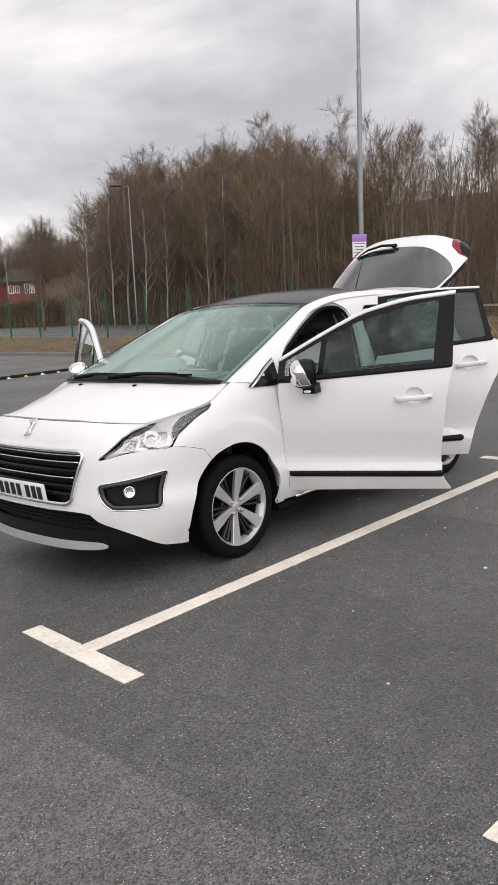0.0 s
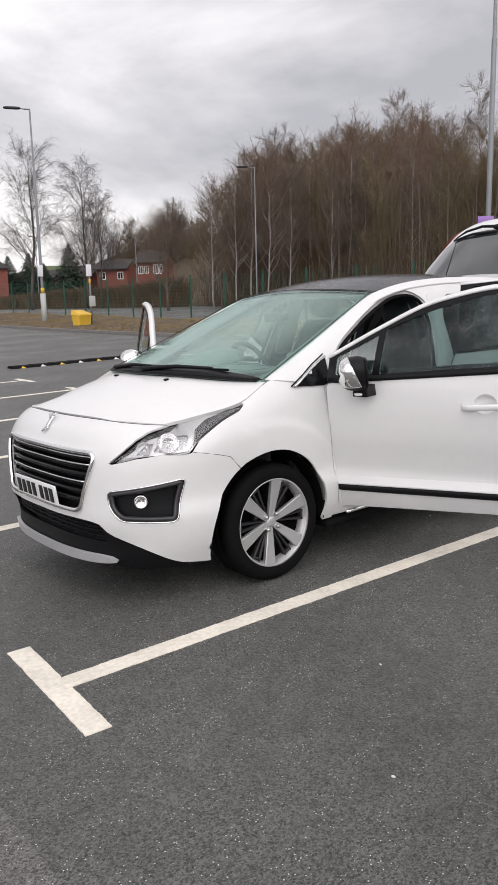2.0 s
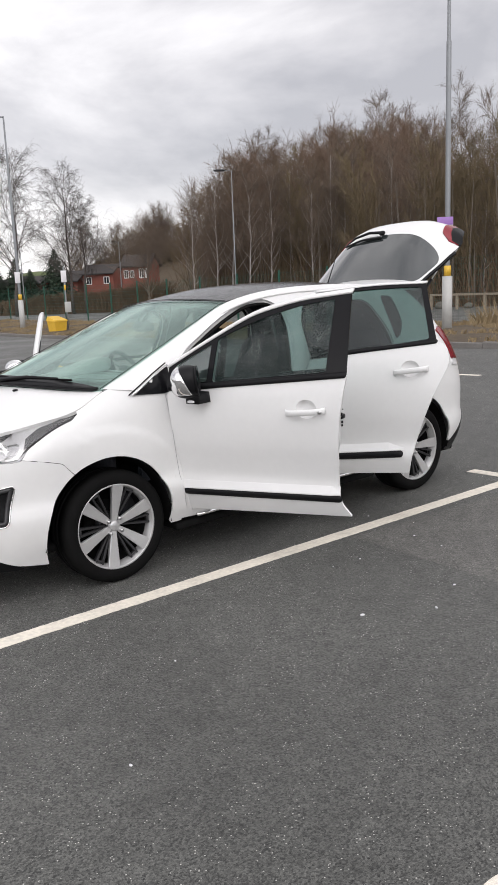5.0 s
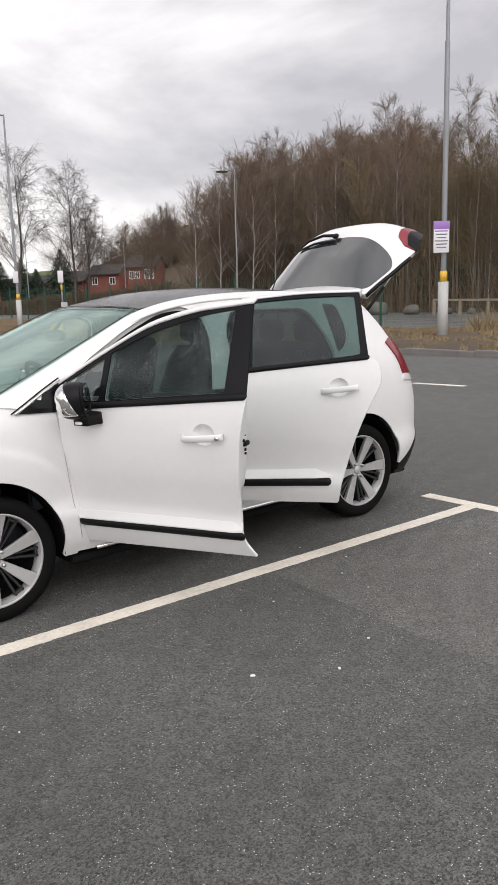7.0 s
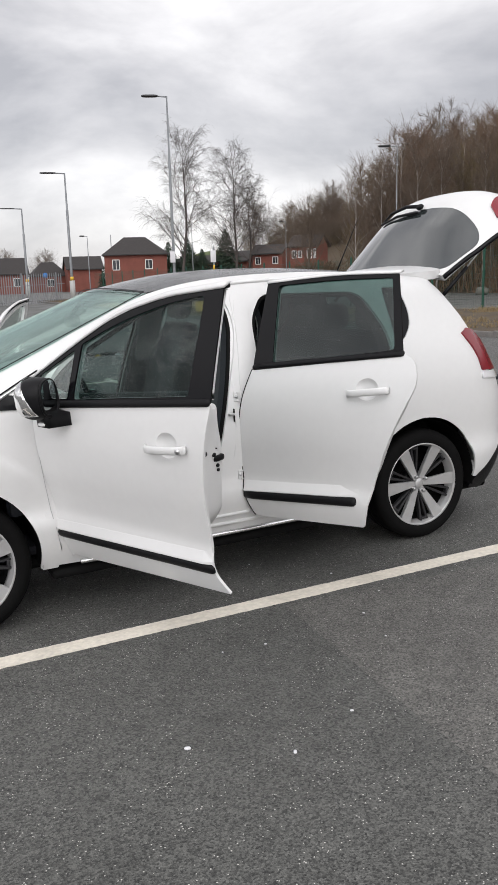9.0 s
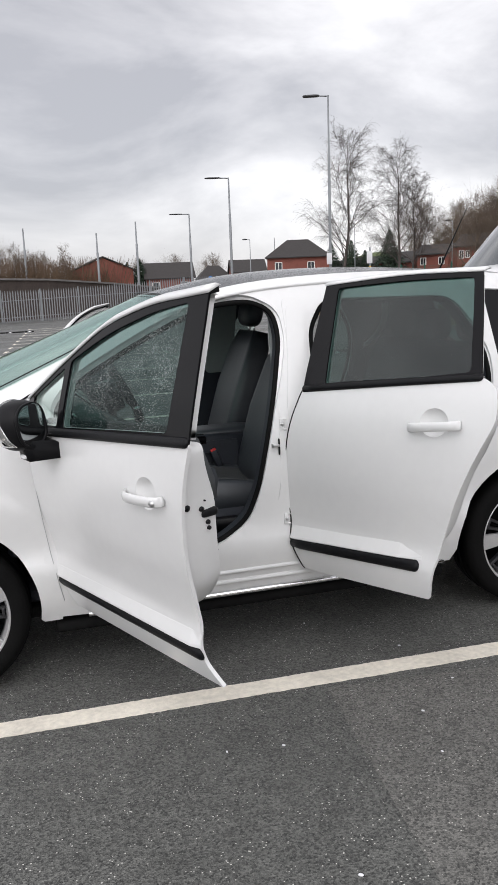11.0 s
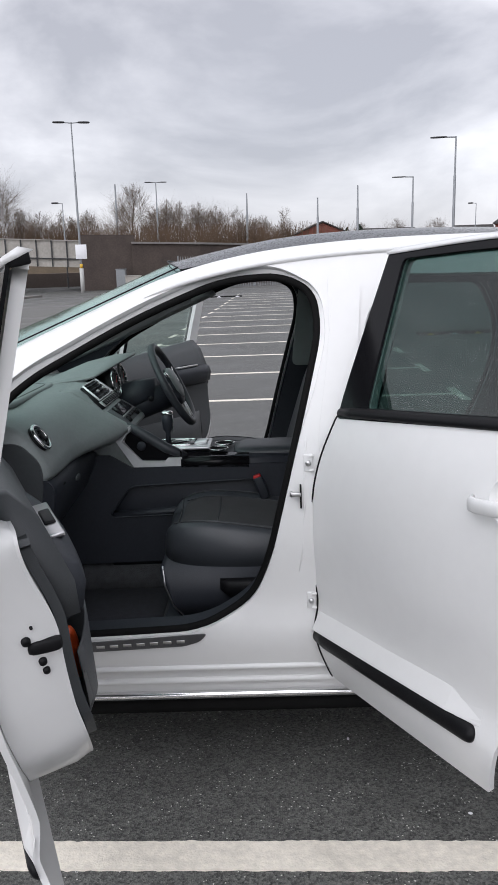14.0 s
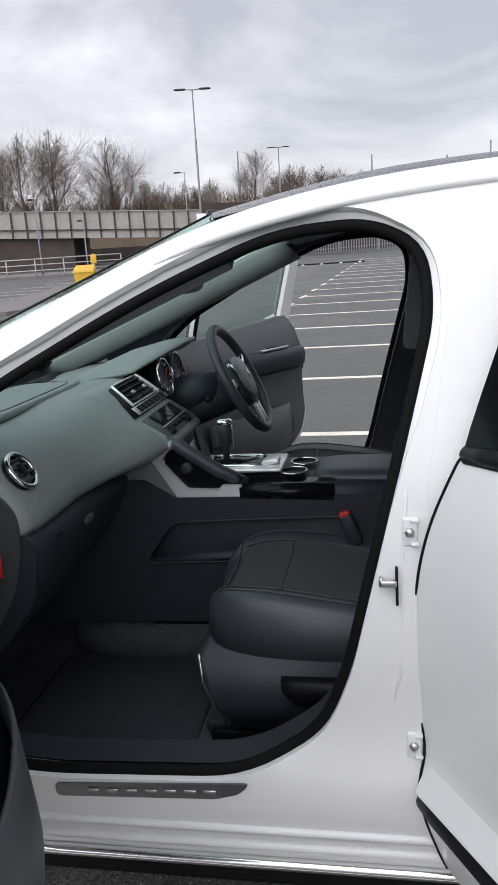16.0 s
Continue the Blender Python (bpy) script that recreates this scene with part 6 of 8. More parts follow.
def front_seat(y):
    s = part("front_seat", moved(box(1.17, 0, .375, .46, .42, .03, .008), Matrix.Translation((0, y, 0))), DARKIN, car, "black front seat in cloth and leather")
    T = Matrix.Translation((.035, y, .0))
    part("cushion", moved(loft([seat_row(x) for x in (.905, .912, .922, .94, .965, 1.0, 1.05, 1.12, 1.2, 1.3, 1.4, 1.45, 1.48)]), T), FABRIC2, s, "black leather cushion bolsters")

    def panel(x, v):
        return x, seat_half(x) * v, cushion_top(x, v) + .0025
    part("cushion_cloth", moved(sheet(rounded([(.962, -.60), (.962, .60), (1.46, .66), (1.46, -.66)], .05), panel, [], .03, 0, Vector((1.2, 0, .3))), T), FABRIC, s, "charcoal cloth centre")
    for pts in ([(.950, v) for v in np.linspace(-.80, .80, 17)], [(x, -.80) for x in np.linspace(.95, 1.46, 14)], [(x, .80) for x in np.linspace(.95, 1.46, 14)]):
        part("seam", moved(tube([Vector(panel(*p)) for p in pts], .0022, 5), T), STITCH, s)
    for pts in ([(1.09, v) for v in np.linspace(-.62, .62, 12)], [(x, -.63) for x in np.linspace(.965, 1.46, 12)], [(x, .63) for x in np.linspace(.965, 1.46, 12)]):
        part("piping", moved(tube([Vector(panel(*p)) for p in pts], .002, 5), T), FABRIC2, s)
    part("seat_valance", moved(loft([[(x + dx, -.25, .41 + .0 * k), (x, -.256, .47), (x - dx, -.254, .575), (x - dx, .254, .575), (x, .256, .47), (x + dx, .25, .41)] for k, (x, dx) in enumerate(((.935, .03), (.945, .02), (1.0, .0), (1.45, 0)))]), T), DARKIN, s)
    part("valance_edge", moved(tube([(.915, -.25, .585), (.92, -.258, .52), (.945, -.258, .45), (.975, -.254, .415)], .003, 6), T), SATIN, s)
    part("seat_lever", moved(loft([[(x, -.256, .50 - h), (x, -.285 + .02 * e, .505 - h), (x, -.285 + .02 * e, .53), (x, -.256, .54)] for x, h, e in ((1.10, .0, 1), (1.13, .02, .2), (1.3, .025, 0), (1.36, .02, .3))]), T), BLACK, s)
    part("backrest", moved(seat_shape([((1.40, .60), .20, .06, (-1, .3)), ((1.44, .70), .25, .075, (-1, .3)), ((1.52, .95), .26, .075, (-1, .3)), ((1.60, 1.18), .23, .06, (-1, .3)), ((1.63, 1.26), .17, .04, (-1, .3))]), T), FABRIC2, s)
    part("headrest", moved(cushion(.11, .27, .19, 3.2), Matrix.Translation((1.645, y, 1.385)) @ Matrix.Rotation(radians(12), 4, "Y")), FABRIC2, s)
    for k in (-.06, .06):
        part("headrest_post", tube([(1.64, y + k, 1.24), (1.645, y + k, 1.33)], .006, 8), CHROME, s)
    for k in (-.21, .21):
        part("seat_rail", moved(box(1.17, k, .36, .50, .035, .03, .005), T), GLOSS, s)
    return s


front_seat(-.37)
front_seat(.37).matrix_basis = Matrix.Translation((0, 0, .06))
bk = part("seat_buckle", moved(box(0, 0, 0, .035, .03, .09, .008), Matrix.Translation((1.275, -.195, .725)) @ Matrix.Rotation(radians(-20), 4, "Y")), DARKIN, car)
part("buckle_button", moved(box(0, 0, .046, .028, .024, .012, .003), Matrix.Translation((1.275, -.195, .725)) @ Matrix.Rotation(radians(-20), 4, "Y")), RED, bk, "red release button")
bench = part("rear_bench", seat_shape([((1.95, .60), .60, .07, (0, 1)), ((2.0, .62), .66, .10, (0, 1)), ((2.3, .60), .66, .10, (0, 1)), ((2.42, .60), .62, .07, (0, 1))]), FABRIC2, car, "black rear bench")
part("bench_back", seat_shape([((2.38, .62), .60, .07, (-1, .3)), ((2.45, .8), .66, .08, (-1, .3)), ((2.56, 1.15), .64, .07, (-1, .3)), ((2.58, 1.22), .58, .04, (-1, .3))]), FABRIC2, bench)
for y in (-.40, 0, .40):
    part("bench_headrest", moved(cushion(.10, .25, .17, 3.2), Matrix.Translation((2.60, y, 1.31))), FABRIC2, bench)
part("interior_mirror", merge(moved(cushion(.05, .24, .07, 3.5), Matrix.Translation((.84, 0, 1.39))), tube([(.84, 0, 1.42), (.89, 0, 1.478)], .012, 8)), BLACK, car)
for y in (-.33, .33):
    part("sun_visor", box(1.08, y, 1.50, .16, .36, .018, .008), HEADLINER, car)
part("airbag_label", moved(box(0, 0, 0, .044, .004, .052, .001), Matrix.Translation((.560, -.757, .852))), RED, dash, "small red warning label")

# ---- ground ----
def dip(y):
    """The fall of the tarmac across the bays; it eases beyond the car."""
    if y < .9:
        return TILT_Y * y
    if y < 3.8:
        return TILT_Y * .9 - .0102 * (y - .9)
    return TILT_Y * .9 - .0296 - .0155 * (y - 3.8)


def ground_z(x, y):
    r = math.hypot(x - 1, y)
    k = min(1, max(0, x / 14))
    far = 45 + 60 * (1 - k * k * (3 - 2 * k))
    f = 1 - min(1, max(0, (r - 12) / far))
    f = f * f * (3 - 2 * f)
    return f * (TILT_X * x + dip(y))


_c = sorted({round(v, 3) for v in np.concatenate([np.arange(-8, 16, .5), np.arange(-60, 80, 4.0), np.arange(-600, 601, 60)])})
_gv = [(x, y, ground_z(x, y)) for x in _c for y in _c]
_n = len(_c)
_gf = [(i * _n + j, (i + 1) * _n + j, (i + 1) * _n + j + 1, i * _n + j + 1) for i in range(_n - 1) for j in range(_n - 1)]
solid("ground", (_gv, _gf), ASPHALT, "damp dark tarmac of a car park", "ground", kind="structure", smooth=True)


def ribbon(x0, y0, x1, y1, w, lift=.003, step=.5, worn=0.0):
    """A painted line on the ground, a few millimetres thick."""
    a, b = Vector((x0, y0)), Vector((x1, y1))
    d = (b - a).normalized()
    s = Vector((-d.y, d.x)) * w / 2
    n = max(1, math.ceil((b - a).length / step))
    rings = []
    for k in range(n + 1):
        p = a + (b - a) * k / n
        l = p + s * (1 + worn * noise.noise((p.x * 23, p.y * 23, 1)) + worn * noise.noise((p.x * 70, p.y * 70, 5)))
        r = p - s * (1 + worn * noise.noise((p.x * 23, p.y * 23, 9)) + worn * noise.noise((p.x * 70, p.y * 70, 3)))
        rings.append([(l.x, l.y, ground_z(l.x, l.y)), (l.x, l.y, ground_z(l.x, l.y) + lift), (r.x, r.y, ground_z(r.x, r.y) + lift), (r.x, r.y, ground_z(r.x, r.y))])
    return loft(rings)


def tarmac_patch(pts, label):
    """A thin skin of older tarmac, split fine enough to follow the slope."""
    vf = sheet(pts, lambda x, y: (x, y, ground_z(x, y) + .001), [], .6, 0.0, centre=Vector((0, 0, -50)))
    solid("tarmac_patch", vf, ASPHALT_OLD, label, "road surface", kind="structure", smooth=True)


tarmac_patch([(-1.93, -9), (-1.90, -1.5), (-1.86, 6), (-1.80, 40), (-12, 40), (-12, -9)], "older, paler and coarser tarmac of the aisle")
tarmac_patch([(1.42, -1.32), (1.33, -2.4), (1.26, -4.0), (1.22, -9), (9, -9), (9, -2.2), (6.2, -1.9), (4.4, -1.75), (3.2, -1.50)], "older, paler tarmac beside a repair joint")
BAY = 2.5


def bay(u, v):
    """A place in the bays' own plan: u along a line from its near end, v across the bays; the car stands a little askew in it."""
    return -1.445 + .99963 * u + .0272 * v, -1.155 - .0272 * u + .99963 * v


for k in range(-1, 19):
    v = BAY * k
    near = k < 2
    line = ribbon(*bay(.04, v), *bay(4.74, v), .108, .003, .015 if near else .5, .07 if near else 0)
    head = ribbon(*bay(-.005, v - .44), *bay(.033, v + .447), .105, .004, .015 if near else .5, .06 if near else 0)
    foot = ribbon(*bay(4.79, v - .46), *bay(4.79, v + .455), .105, .004, .02 if near else .5, .06 if near else 0)
    solid("bay_line", merge(line, head, foot), LINE, "white painted parking bay line, worn", "road marking", group="parking bay lines", kind="structure")
for y in (3.52, 8.52, 13.52):
    solid("aisle_mark", ribbon(9.08, y - .48, 8.98, y + .48, .11), LINE, "short white painted dash on tarmac", "road marking", group="aisle dashes", kind="structure")
for k in range(6):
    solid("far_bay_line", ribbon(-16.0, 24 + 2.5 * k, -11.5, 24 + 2.5 * k, .10), LINE, "distant white parking bay line", "road marking", group="far bay lines", kind="structure")

# kerb, verge, pavement island
KX = 13.4
for k in range(46):
    y = -30 + 2.0 * k
    solid("kerb_stone", box(KX + .07, y + 1.0, ground_z(KX, y + 1) + .02, .14, 1.99, .24, .02), KERB, "weathered concrete kerb stone", "kerb", group="kerb stones", kind="structure")
_vx = [KX + .14, 14.5, 16, 18, 20, 21.6]
_vy = list(np.arange(-30, 62.1, 1.0))
rng = random.Random(5)
solid("verge", ([(x, y, ground_z(x, y) + .13 + (0 if i in (0, 5) else rng.uniform(0, .12))) for i, x in enumerate(_vx) for y in _vy] + [(x, y, ground_z(x, y) - .05) for x in (_vx[0], _vx[-1]) for y in _vy],
                [(i * len(_vy) + j, (i + 1) * len(_vy) + j, (i + 1) * len(_vy) + j + 1, i * len(_vy) + j + 1) for i in range(5) for j in range(len(_vy) - 1)]), EARTH, "rough verge of dry winter grass", "verge", kind="structure", smooth=True)


def tufts(n, x0, x1, y0, y1, h0, h1, seed, zoff):
    """Tufts of blades that fan out from one root, thicker where the ground is rough."""
    r = random.Random(seed)
    vs, fs = [], []
    for _ in range(n):
        x, y = r.uniform(x0, x1), r.uniform(y0, y1)
        cl = noise.noise((x * .55, y * .55, 3.1))
        if cl < r.uniform(-.5, .15):
            continue
        z = ground_z(x, y) + zoff
        big = r.uniform(h0, h1) * (.7 + max(0, cl))
        for _b in range(9):
            a, h = r.uniform(0, 6.28), big * r.uniform(.6, 1.1)
            px, py = x + r.gauss(0, .07), y + r.gauss(0, .07)
            l, w = r.uniform(.2, 1.0) * h, r.uniform(.008, .02)
            i = len(vs)
            vs += [(px - w, py + w, z), (px + w, py - w, z), (px + math.cos(a) * l, py + math.sin(a) * l, z + h)]
            fs.append((i, i + 1, i + 2))
    return vs, fs


solid("dry_grass", tufts(11000, KX + .2, 21.0, -6, 56, .05, .22, 8, .12), DRYGRASS, "tufts of dry straw-coloured grass", "grass", kind="stuff")
solid("tall_dry_grass", tufts(900, 19.8, 22.6, -6, 11, .4, 1.1, 9, .08), DRYGRASS, "tall bleached grass along the fence", "grass", kind="stuff")


# ---- street lamps ----
def street_lamp(x, y, top, heads, turn, label, arm=1.1, base_r=.10, lean=(0, 0), sleeve=True):
    z0 = ground_z(x, y) - .05
    h = top - z0
    root = thing("street_lamp", label, "street lamp", Matrix.Translation((x, y, z0)), "car park lamps")
    lx, ly = lean
    part("pole", tube([(0, 0, 0), (lx * .2, ly * .2, h * .2), (lx * .6, ly * .6, h * .72), (lx * .6, ly * .6, h * .722), (lx, ly, h)], [base_r, base_r * .8, base_r * .72, base_r * .55, base_r * .42], 10), GALV, root)
    if sleeve:
        part("base_sleeve", tube([(0, 0, 0), (lx * .17, ly * .17, 1.75)], [base_r * 1.55, base_r * 1.5], 12), PALEGREY, root)
        part("warning_band", tube([(lx * .17, ly * .17, 1.76), (lx * .19, ly * .19, 2.05)], base_r * 1.05, 12), YELLOW, root, "yellow band")
    for k in range(heads):
        a = radians(turn + 180 * k)
        dx, dy = math.cos(a), math.sin(a)
        part("arm", tube([(lx, ly, h - .05), (lx + dx * arm * .5, ly + dy * arm * .5, h - .01)], base_r * .35, 8), GALV, root)
        part("lantern", moved(cushion(arm * .85, .30, .13, 3.5, 16, 8), Matrix.Translation((lx + dx * arm * .85, ly + dy * arm * .85, h + .0)) @ Matrix.Rotation(a, 4, "Z")), ALLOY_DARK, root, "flat grey lantern")
    return root


near_lamp = street_lamp(17.4, 9.98, 11.35, 1, 200, "tall grey lamp post with purple parking notice, on the verge", base_r=.098)
sign = part("notice_board", moved(box(0, 0, 0, .44, .012, .85, .006), Matrix.Translation((-.20, -.06, 2.98)) @ Matrix.Rotation(radians(-38), 4, "Z")), SIGNWHITE, near_lamp, "white parking notice with purple head")
_sm = Matrix.Translation((-.20, -.06, 2.98)) @ Matrix.Rotation(radians(-38), 4, "Z")
part("notice_head", moved(box(0, -.009, .33, .46, .006, .22, .001), _sm), PURPLE, sign)
for k in range(6):
    part("notice_bar", moved(box(0, -.009, .17 - .09 * k, .36 - .05 * (k % 3), .004, .03), _sm), PURPLE if k == 0 else GALV, sign)
la = street_lamp(15.95, 37.3, 11.1, 1, 160, "tall grey lamp post with yellow band beside a kerb", arm=1.05, base_r=.098)
part("lamp_sign", box(-.12, -.16, 2.95, .30, .02, .60, .01), SIGNWHITE, la)
street_lamp(30.3, 36.35, 9.1, 1, 150, "old street lamp in front of the wood", arm=.9, base_r=.055, sleeve=False)
street_lamp(15.87, 59.8, 9.95, 1, 167, "single-headed lamp post across the car park", arm=1.5, base_r=.14)
street_lamp(17.9, 88.1, 9.7, 1, 170, "single-headed lamp post far across the car park", arm=1.8, base_r=.17)
street_lamp(-.81, 108.7, 9.94, 0, 0, "slim far camera mast on the skyline", base_r=.22, sleeve=False)
street_lamp(8.79, 108.5, 9.14, 0, 0, "slim far camera mast on the skyline", base_r=.22, sleeve=False)
street_lamp(14.15, 108.0, 10.54, 0, 0, "slim far camera mast on the skyline", base_r=.22, sleeve=False)
street_lamp(-18.35, 107.0, 11.46, 0, 0, "slim far camera mast on the skyline", base_r=.22, sleeve=False)
street_lamp(32.8, 104.2, 7.78, 0, 0, "slim mast by a brick house", base_r=.12, sleeve=False)
ld = street_lamp(-11.77, 54.66, 10.9, 2, 12, "double-headed lamp post before the railway bridge", arm=1.0)
part("lamp_sign", box(.1, -.18, 2.9, .8, .02, 1.0, .01), SIGNWHITE, ld)
street_lamp(-14.9, 63.25, 6.2, 1, 180, "small lamp post near the railway bridge", arm=.7, base_r=.07, sleeve=False)
street_lamp(-12.66, 105.35, 11.42, 2, 8, "far double-headed lamp post", arm=1.15, base_r=.15)
street_lamp(-8.8, 65.7, 2.2, 1, 0, "short white bollard lamp", arm=.6, base_r=.10, sleeve=False)
for x, y, zt in ((-23.7, 45.0, 3.4), (-20.1, 45.5, 4.0), (-17.3, 46.1, 2.6)):
    street_lamp(x, y, zt, 1, 150, "thin white station lamp", arm=.4, base_r=.06, sleeve=False)
for x, y, zt in ((40.2, 68.0, 7.0), (21.5, 75.0, 6.0), (36.5, 84.0, 8.0)):
    street_lamp(x, y, zt, 1, 170, "thin far street lamp by the houses", arm=.6, base_r=.07, sleeve=False)


# ---- mesh fence along the verge ----
fence = thing("mesh_fence", "dark green welded mesh fence on posts along the verge", "fence")
_post = mesh_of("post", box(0, 0, 1.2, .07, .07, 2.5, .008), GREEN, False)
_wires = [tube([(0, 0, z), (0, 3.0, z)], .0032, 3, False) for z in np.arange(.1, 2.31, .2)] + [tube([(0, y, .05), (0, y, 2.35)], .0028, 3, False) for y in np.arange(.1, 3.0, .1)]
_panel = mesh_of("mesh_panel", merge(*_wires), GREEN, False)
for k in range(27):
    y = -8 + 3.0 * k
    for nm, me in (("post", _post), ("mesh_panel", _panel)):
        o = new(nm, me)
        o.parent, o.matrix_basis = fence, Matrix.Translation((21.4, y, ground_z(21.4, y)))

# yellow bin, litter and bus-stop style sign on the verge
def grit_bin(x, y, rz, label, size=1.0):
    b = thing("grit_bin", label, "grit bin", Matrix.Translation((x, y, ground_z(x, y) + .10)) @ Matrix.Rotation(radians(rz), 4, "Z") @ Matrix.Scale(size, 4))
    part("bin_body", loft([[(-.48, -.30, 0), (.48, -.30, 0), (.48, .30, 0), (-.48, .30, 0)], [(-.56, -.38, .80), (.56, -.38, .80), (.56, .38, .88), (-.56, .38, .88)]]), YELLOW, b, smooth=False)
    part("bin_lid", loft([[(-.60, -.43, .80), (.60, -.43, .80), (.60, .42, .88), (-.60, .42, .88)], [(-.56, -.40, .90), (.56, -.40, .90), (.52, .38, 1.16), (-.52, .38, 1.16)]]), YELLOW, b, smooth=False)


grit_bin(14.75, 30.5, 20, "yellow plastic grit bin on the verge by the kerb", .70)
grit_bin(-11.4, 30.4, 10, "yellow plastic grit bin beside a pavement", .77)
sg_ = thing("sign_post", "small white sign plates on a pole beside a bin", "sign", Matrix.Translation((15.5, 30.9, ground_z(15.5, 30.9) + .1)))
part("pole", tube([(0, 0, 0), (0, 0, 3.1)], .04, 8), GALV, sg_)
part("sign_plate", box(-.05, -.06, 2.65, .28, .02, .55, .01), SIGNWHITE, sg_)
part("sign_plate", box(.05, -.06, 1.2, .32, .04, .5, .01), PALEGREY, sg_)
part("pole_band", tube([(0, 0, 2.0), (0, 0, 2.25)], .05, 8), YELLOW, sg_)
bs = thing("blue_sign", "blue road sign on a pole", "sign", Matrix.Translation((23.7, 105.2, .4)) @ Matrix.Scale(.95, 4))
part("pole", tube([(0, 0, 0), (0, 0, 2.2)], .05, 8), GALV, bs)
part("sign_disc", moved(lathe([(0, -.02), (.36, -.02), (.36, .02), (0, .02)], 24), Matrix.Translation((0, -.06, 2.25))), BLUE, bs)

# speed hump: rubber segments with pale marks
hump = thing("speed_hump", "black rubber speed hump with pale marks", "speed hump", Matrix.Translation((0, 0, 0)))
for k in range(10):
    x = 4.6 + .5 * k
    y = 14.2
    g0 = ground_z(x, y)
    part("hump_block", loft([[(x, y - .22, g0), (x, y - .12, g0 + .06), (x, y + .12, g0 + .06), (x, y + .22, g0)], [(x + .48, y - .22, g0), (x + .48, y - .12, g0 + .06), (x + .48, y + .12, g0 + .06), (x + .48, y + .22, g0)]]), RUBBER, hump, smooth=False)
    part("hump_mark", loft([[(x + .17, y - .215, g0 + .008), (x + .24, y - .15, g0 + .05), (x + .31, y - .215, g0 + .008)], [(x + .17, y - .22, g0 + .012), (x + .24, y - .155, g0 + .055), (x + .31, y - .22, g0 + .012)]]), SIGNWHITE if k % 2 else YELLOW, hump, smooth=False)

far_hump = thing("speed_hump", "black rubber speed hump far across the car park", "speed hump")
for k in range(12):
    x, y = -5.9 + .5 * k, 40.6
    g0 = ground_z(x, y)
    part("hump_block", loft([[(x + e, y - .22, g0), (x + e, y - .12, g0 + .06), (x + e, y + .12, g0 + .06), (x + e, y + .22, g0)] for e in (0, .48)]), RUBBER, far_hump, smooth=False)
    if k % 2:
        part("hump_mark", loft([[(x + .12, y - .23, g0 + .01), (x + .24, y - .16, g0 + .06), (x + .36, y - .23, g0 + .01)], [(x + .12, y - .235, g0 + .014), (x + .24, y - .165, g0 + .064), (x + .36, y - .235, g0 + .014)]]), SIGNWHITE, far_hump, smooth=False)

# boulders and timber rail before the wood
def boulder(x, y, s, seed, label):
    r = random.Random(seed)
    v, f = cushion(1.3 * s, 1.0 * s, .9 * s, 2.4, 14, 9)
    v = [tuple(Vector(p) * (1 + .42 * noise.noise(Vector(p) * 1.9 / s + Vector((seed, 0, 0))))) for p in v]
    solid("boulder", (v, f), STONE, label, "boulder", Matrix.Translation((x, y, ground_z(x, y) + .35 * s)) @ Matrix.Rotation(r.uniform(0, 6), 4, "Z"), "boulders by the wood", smooth=True)


for i, (x, y, s) in enumerate(((37.2, 30.6, 1.05), (37.0, 32.9, .6), (37.5, 28.0, .75), (37.8, 34.6, .5), (38.2, 26.0, .55), (37.4, 36.4, .65), (38.4, 24.2, .4))):
    boulder(x, y, s, 11 + i, "grey boulder with moss, beside an old road")
rail_ = thing("timber_rail", "weathered low timber rail fence", "fence")
for k in range(9):
    part("post", box(36.5 - .2 * k, 25.5 - 2 * k, .45, .14, .14, 1.0, .02), TIMBER, rail_, smooth=False)
for k in range(8):
    part("rail", moved(box(0, 0, 0, .08, 2.05, .12, .01), Matrix.Translation((36.4 - .2 * k, 24.5 - 2 * k, .88)) @ Matrix.Rotation(radians(-5.7), 4, "Z")), TIMBER, rail_, smooth=False)

# ---- land behind ----
def hill_z(x, y):
    w = min(1, max(0, (x - 38 - .12 * max(0, y - 45)) / 46))
    return -.2 + 12.5 * w * w * (3 - 2 * w) + .5 * noise.noise((x * .06, y * .06, 0)) * w


_hx, _hy = list(np.arange(38, 150, 4.0)), list(np.arange(-70, 150, 5.0))
solid("wooded_slope", ([(x + .12 * max(0, y - 45), y, hill_z(x + .12 * max(0, y - 45), y)) for x in _hx for y in _hy], [(i * len(_hy) + j, (i + 1) * len(_hy) + j, (i + 1) * len(_hy) + j + 1, i * len(_hy) + j + 1) for i in range(len(_hx) - 1) for j in range(len(_hy) - 1)]), EARTH, "brown leaf-strewn slope under bare trees", "hillside", kind="structure", smooth=True)
_mv = []
for i in range(13):
    for j in range(9):
        u, v = i / 12, j / 8
        _mv.append((58 + 34 * u, 128 + 40 * v, -1 + 8.5 * math.sin(math.pi * min(1, u * 1.1)) ** 1.2 * math.sin(math.pi * (.15 + .85 * v) * .6)))
solid("green_hill", (_mv, [(i * 9 + j, (i + 1) * 9 + j, (i + 1) * 9 + j + 1, i * 9 + j + 1) for i in range(12) for j in range(8)]), FIELD, "grassy green hillside beyond the houses", "hillside", kind="structure", smooth=True)


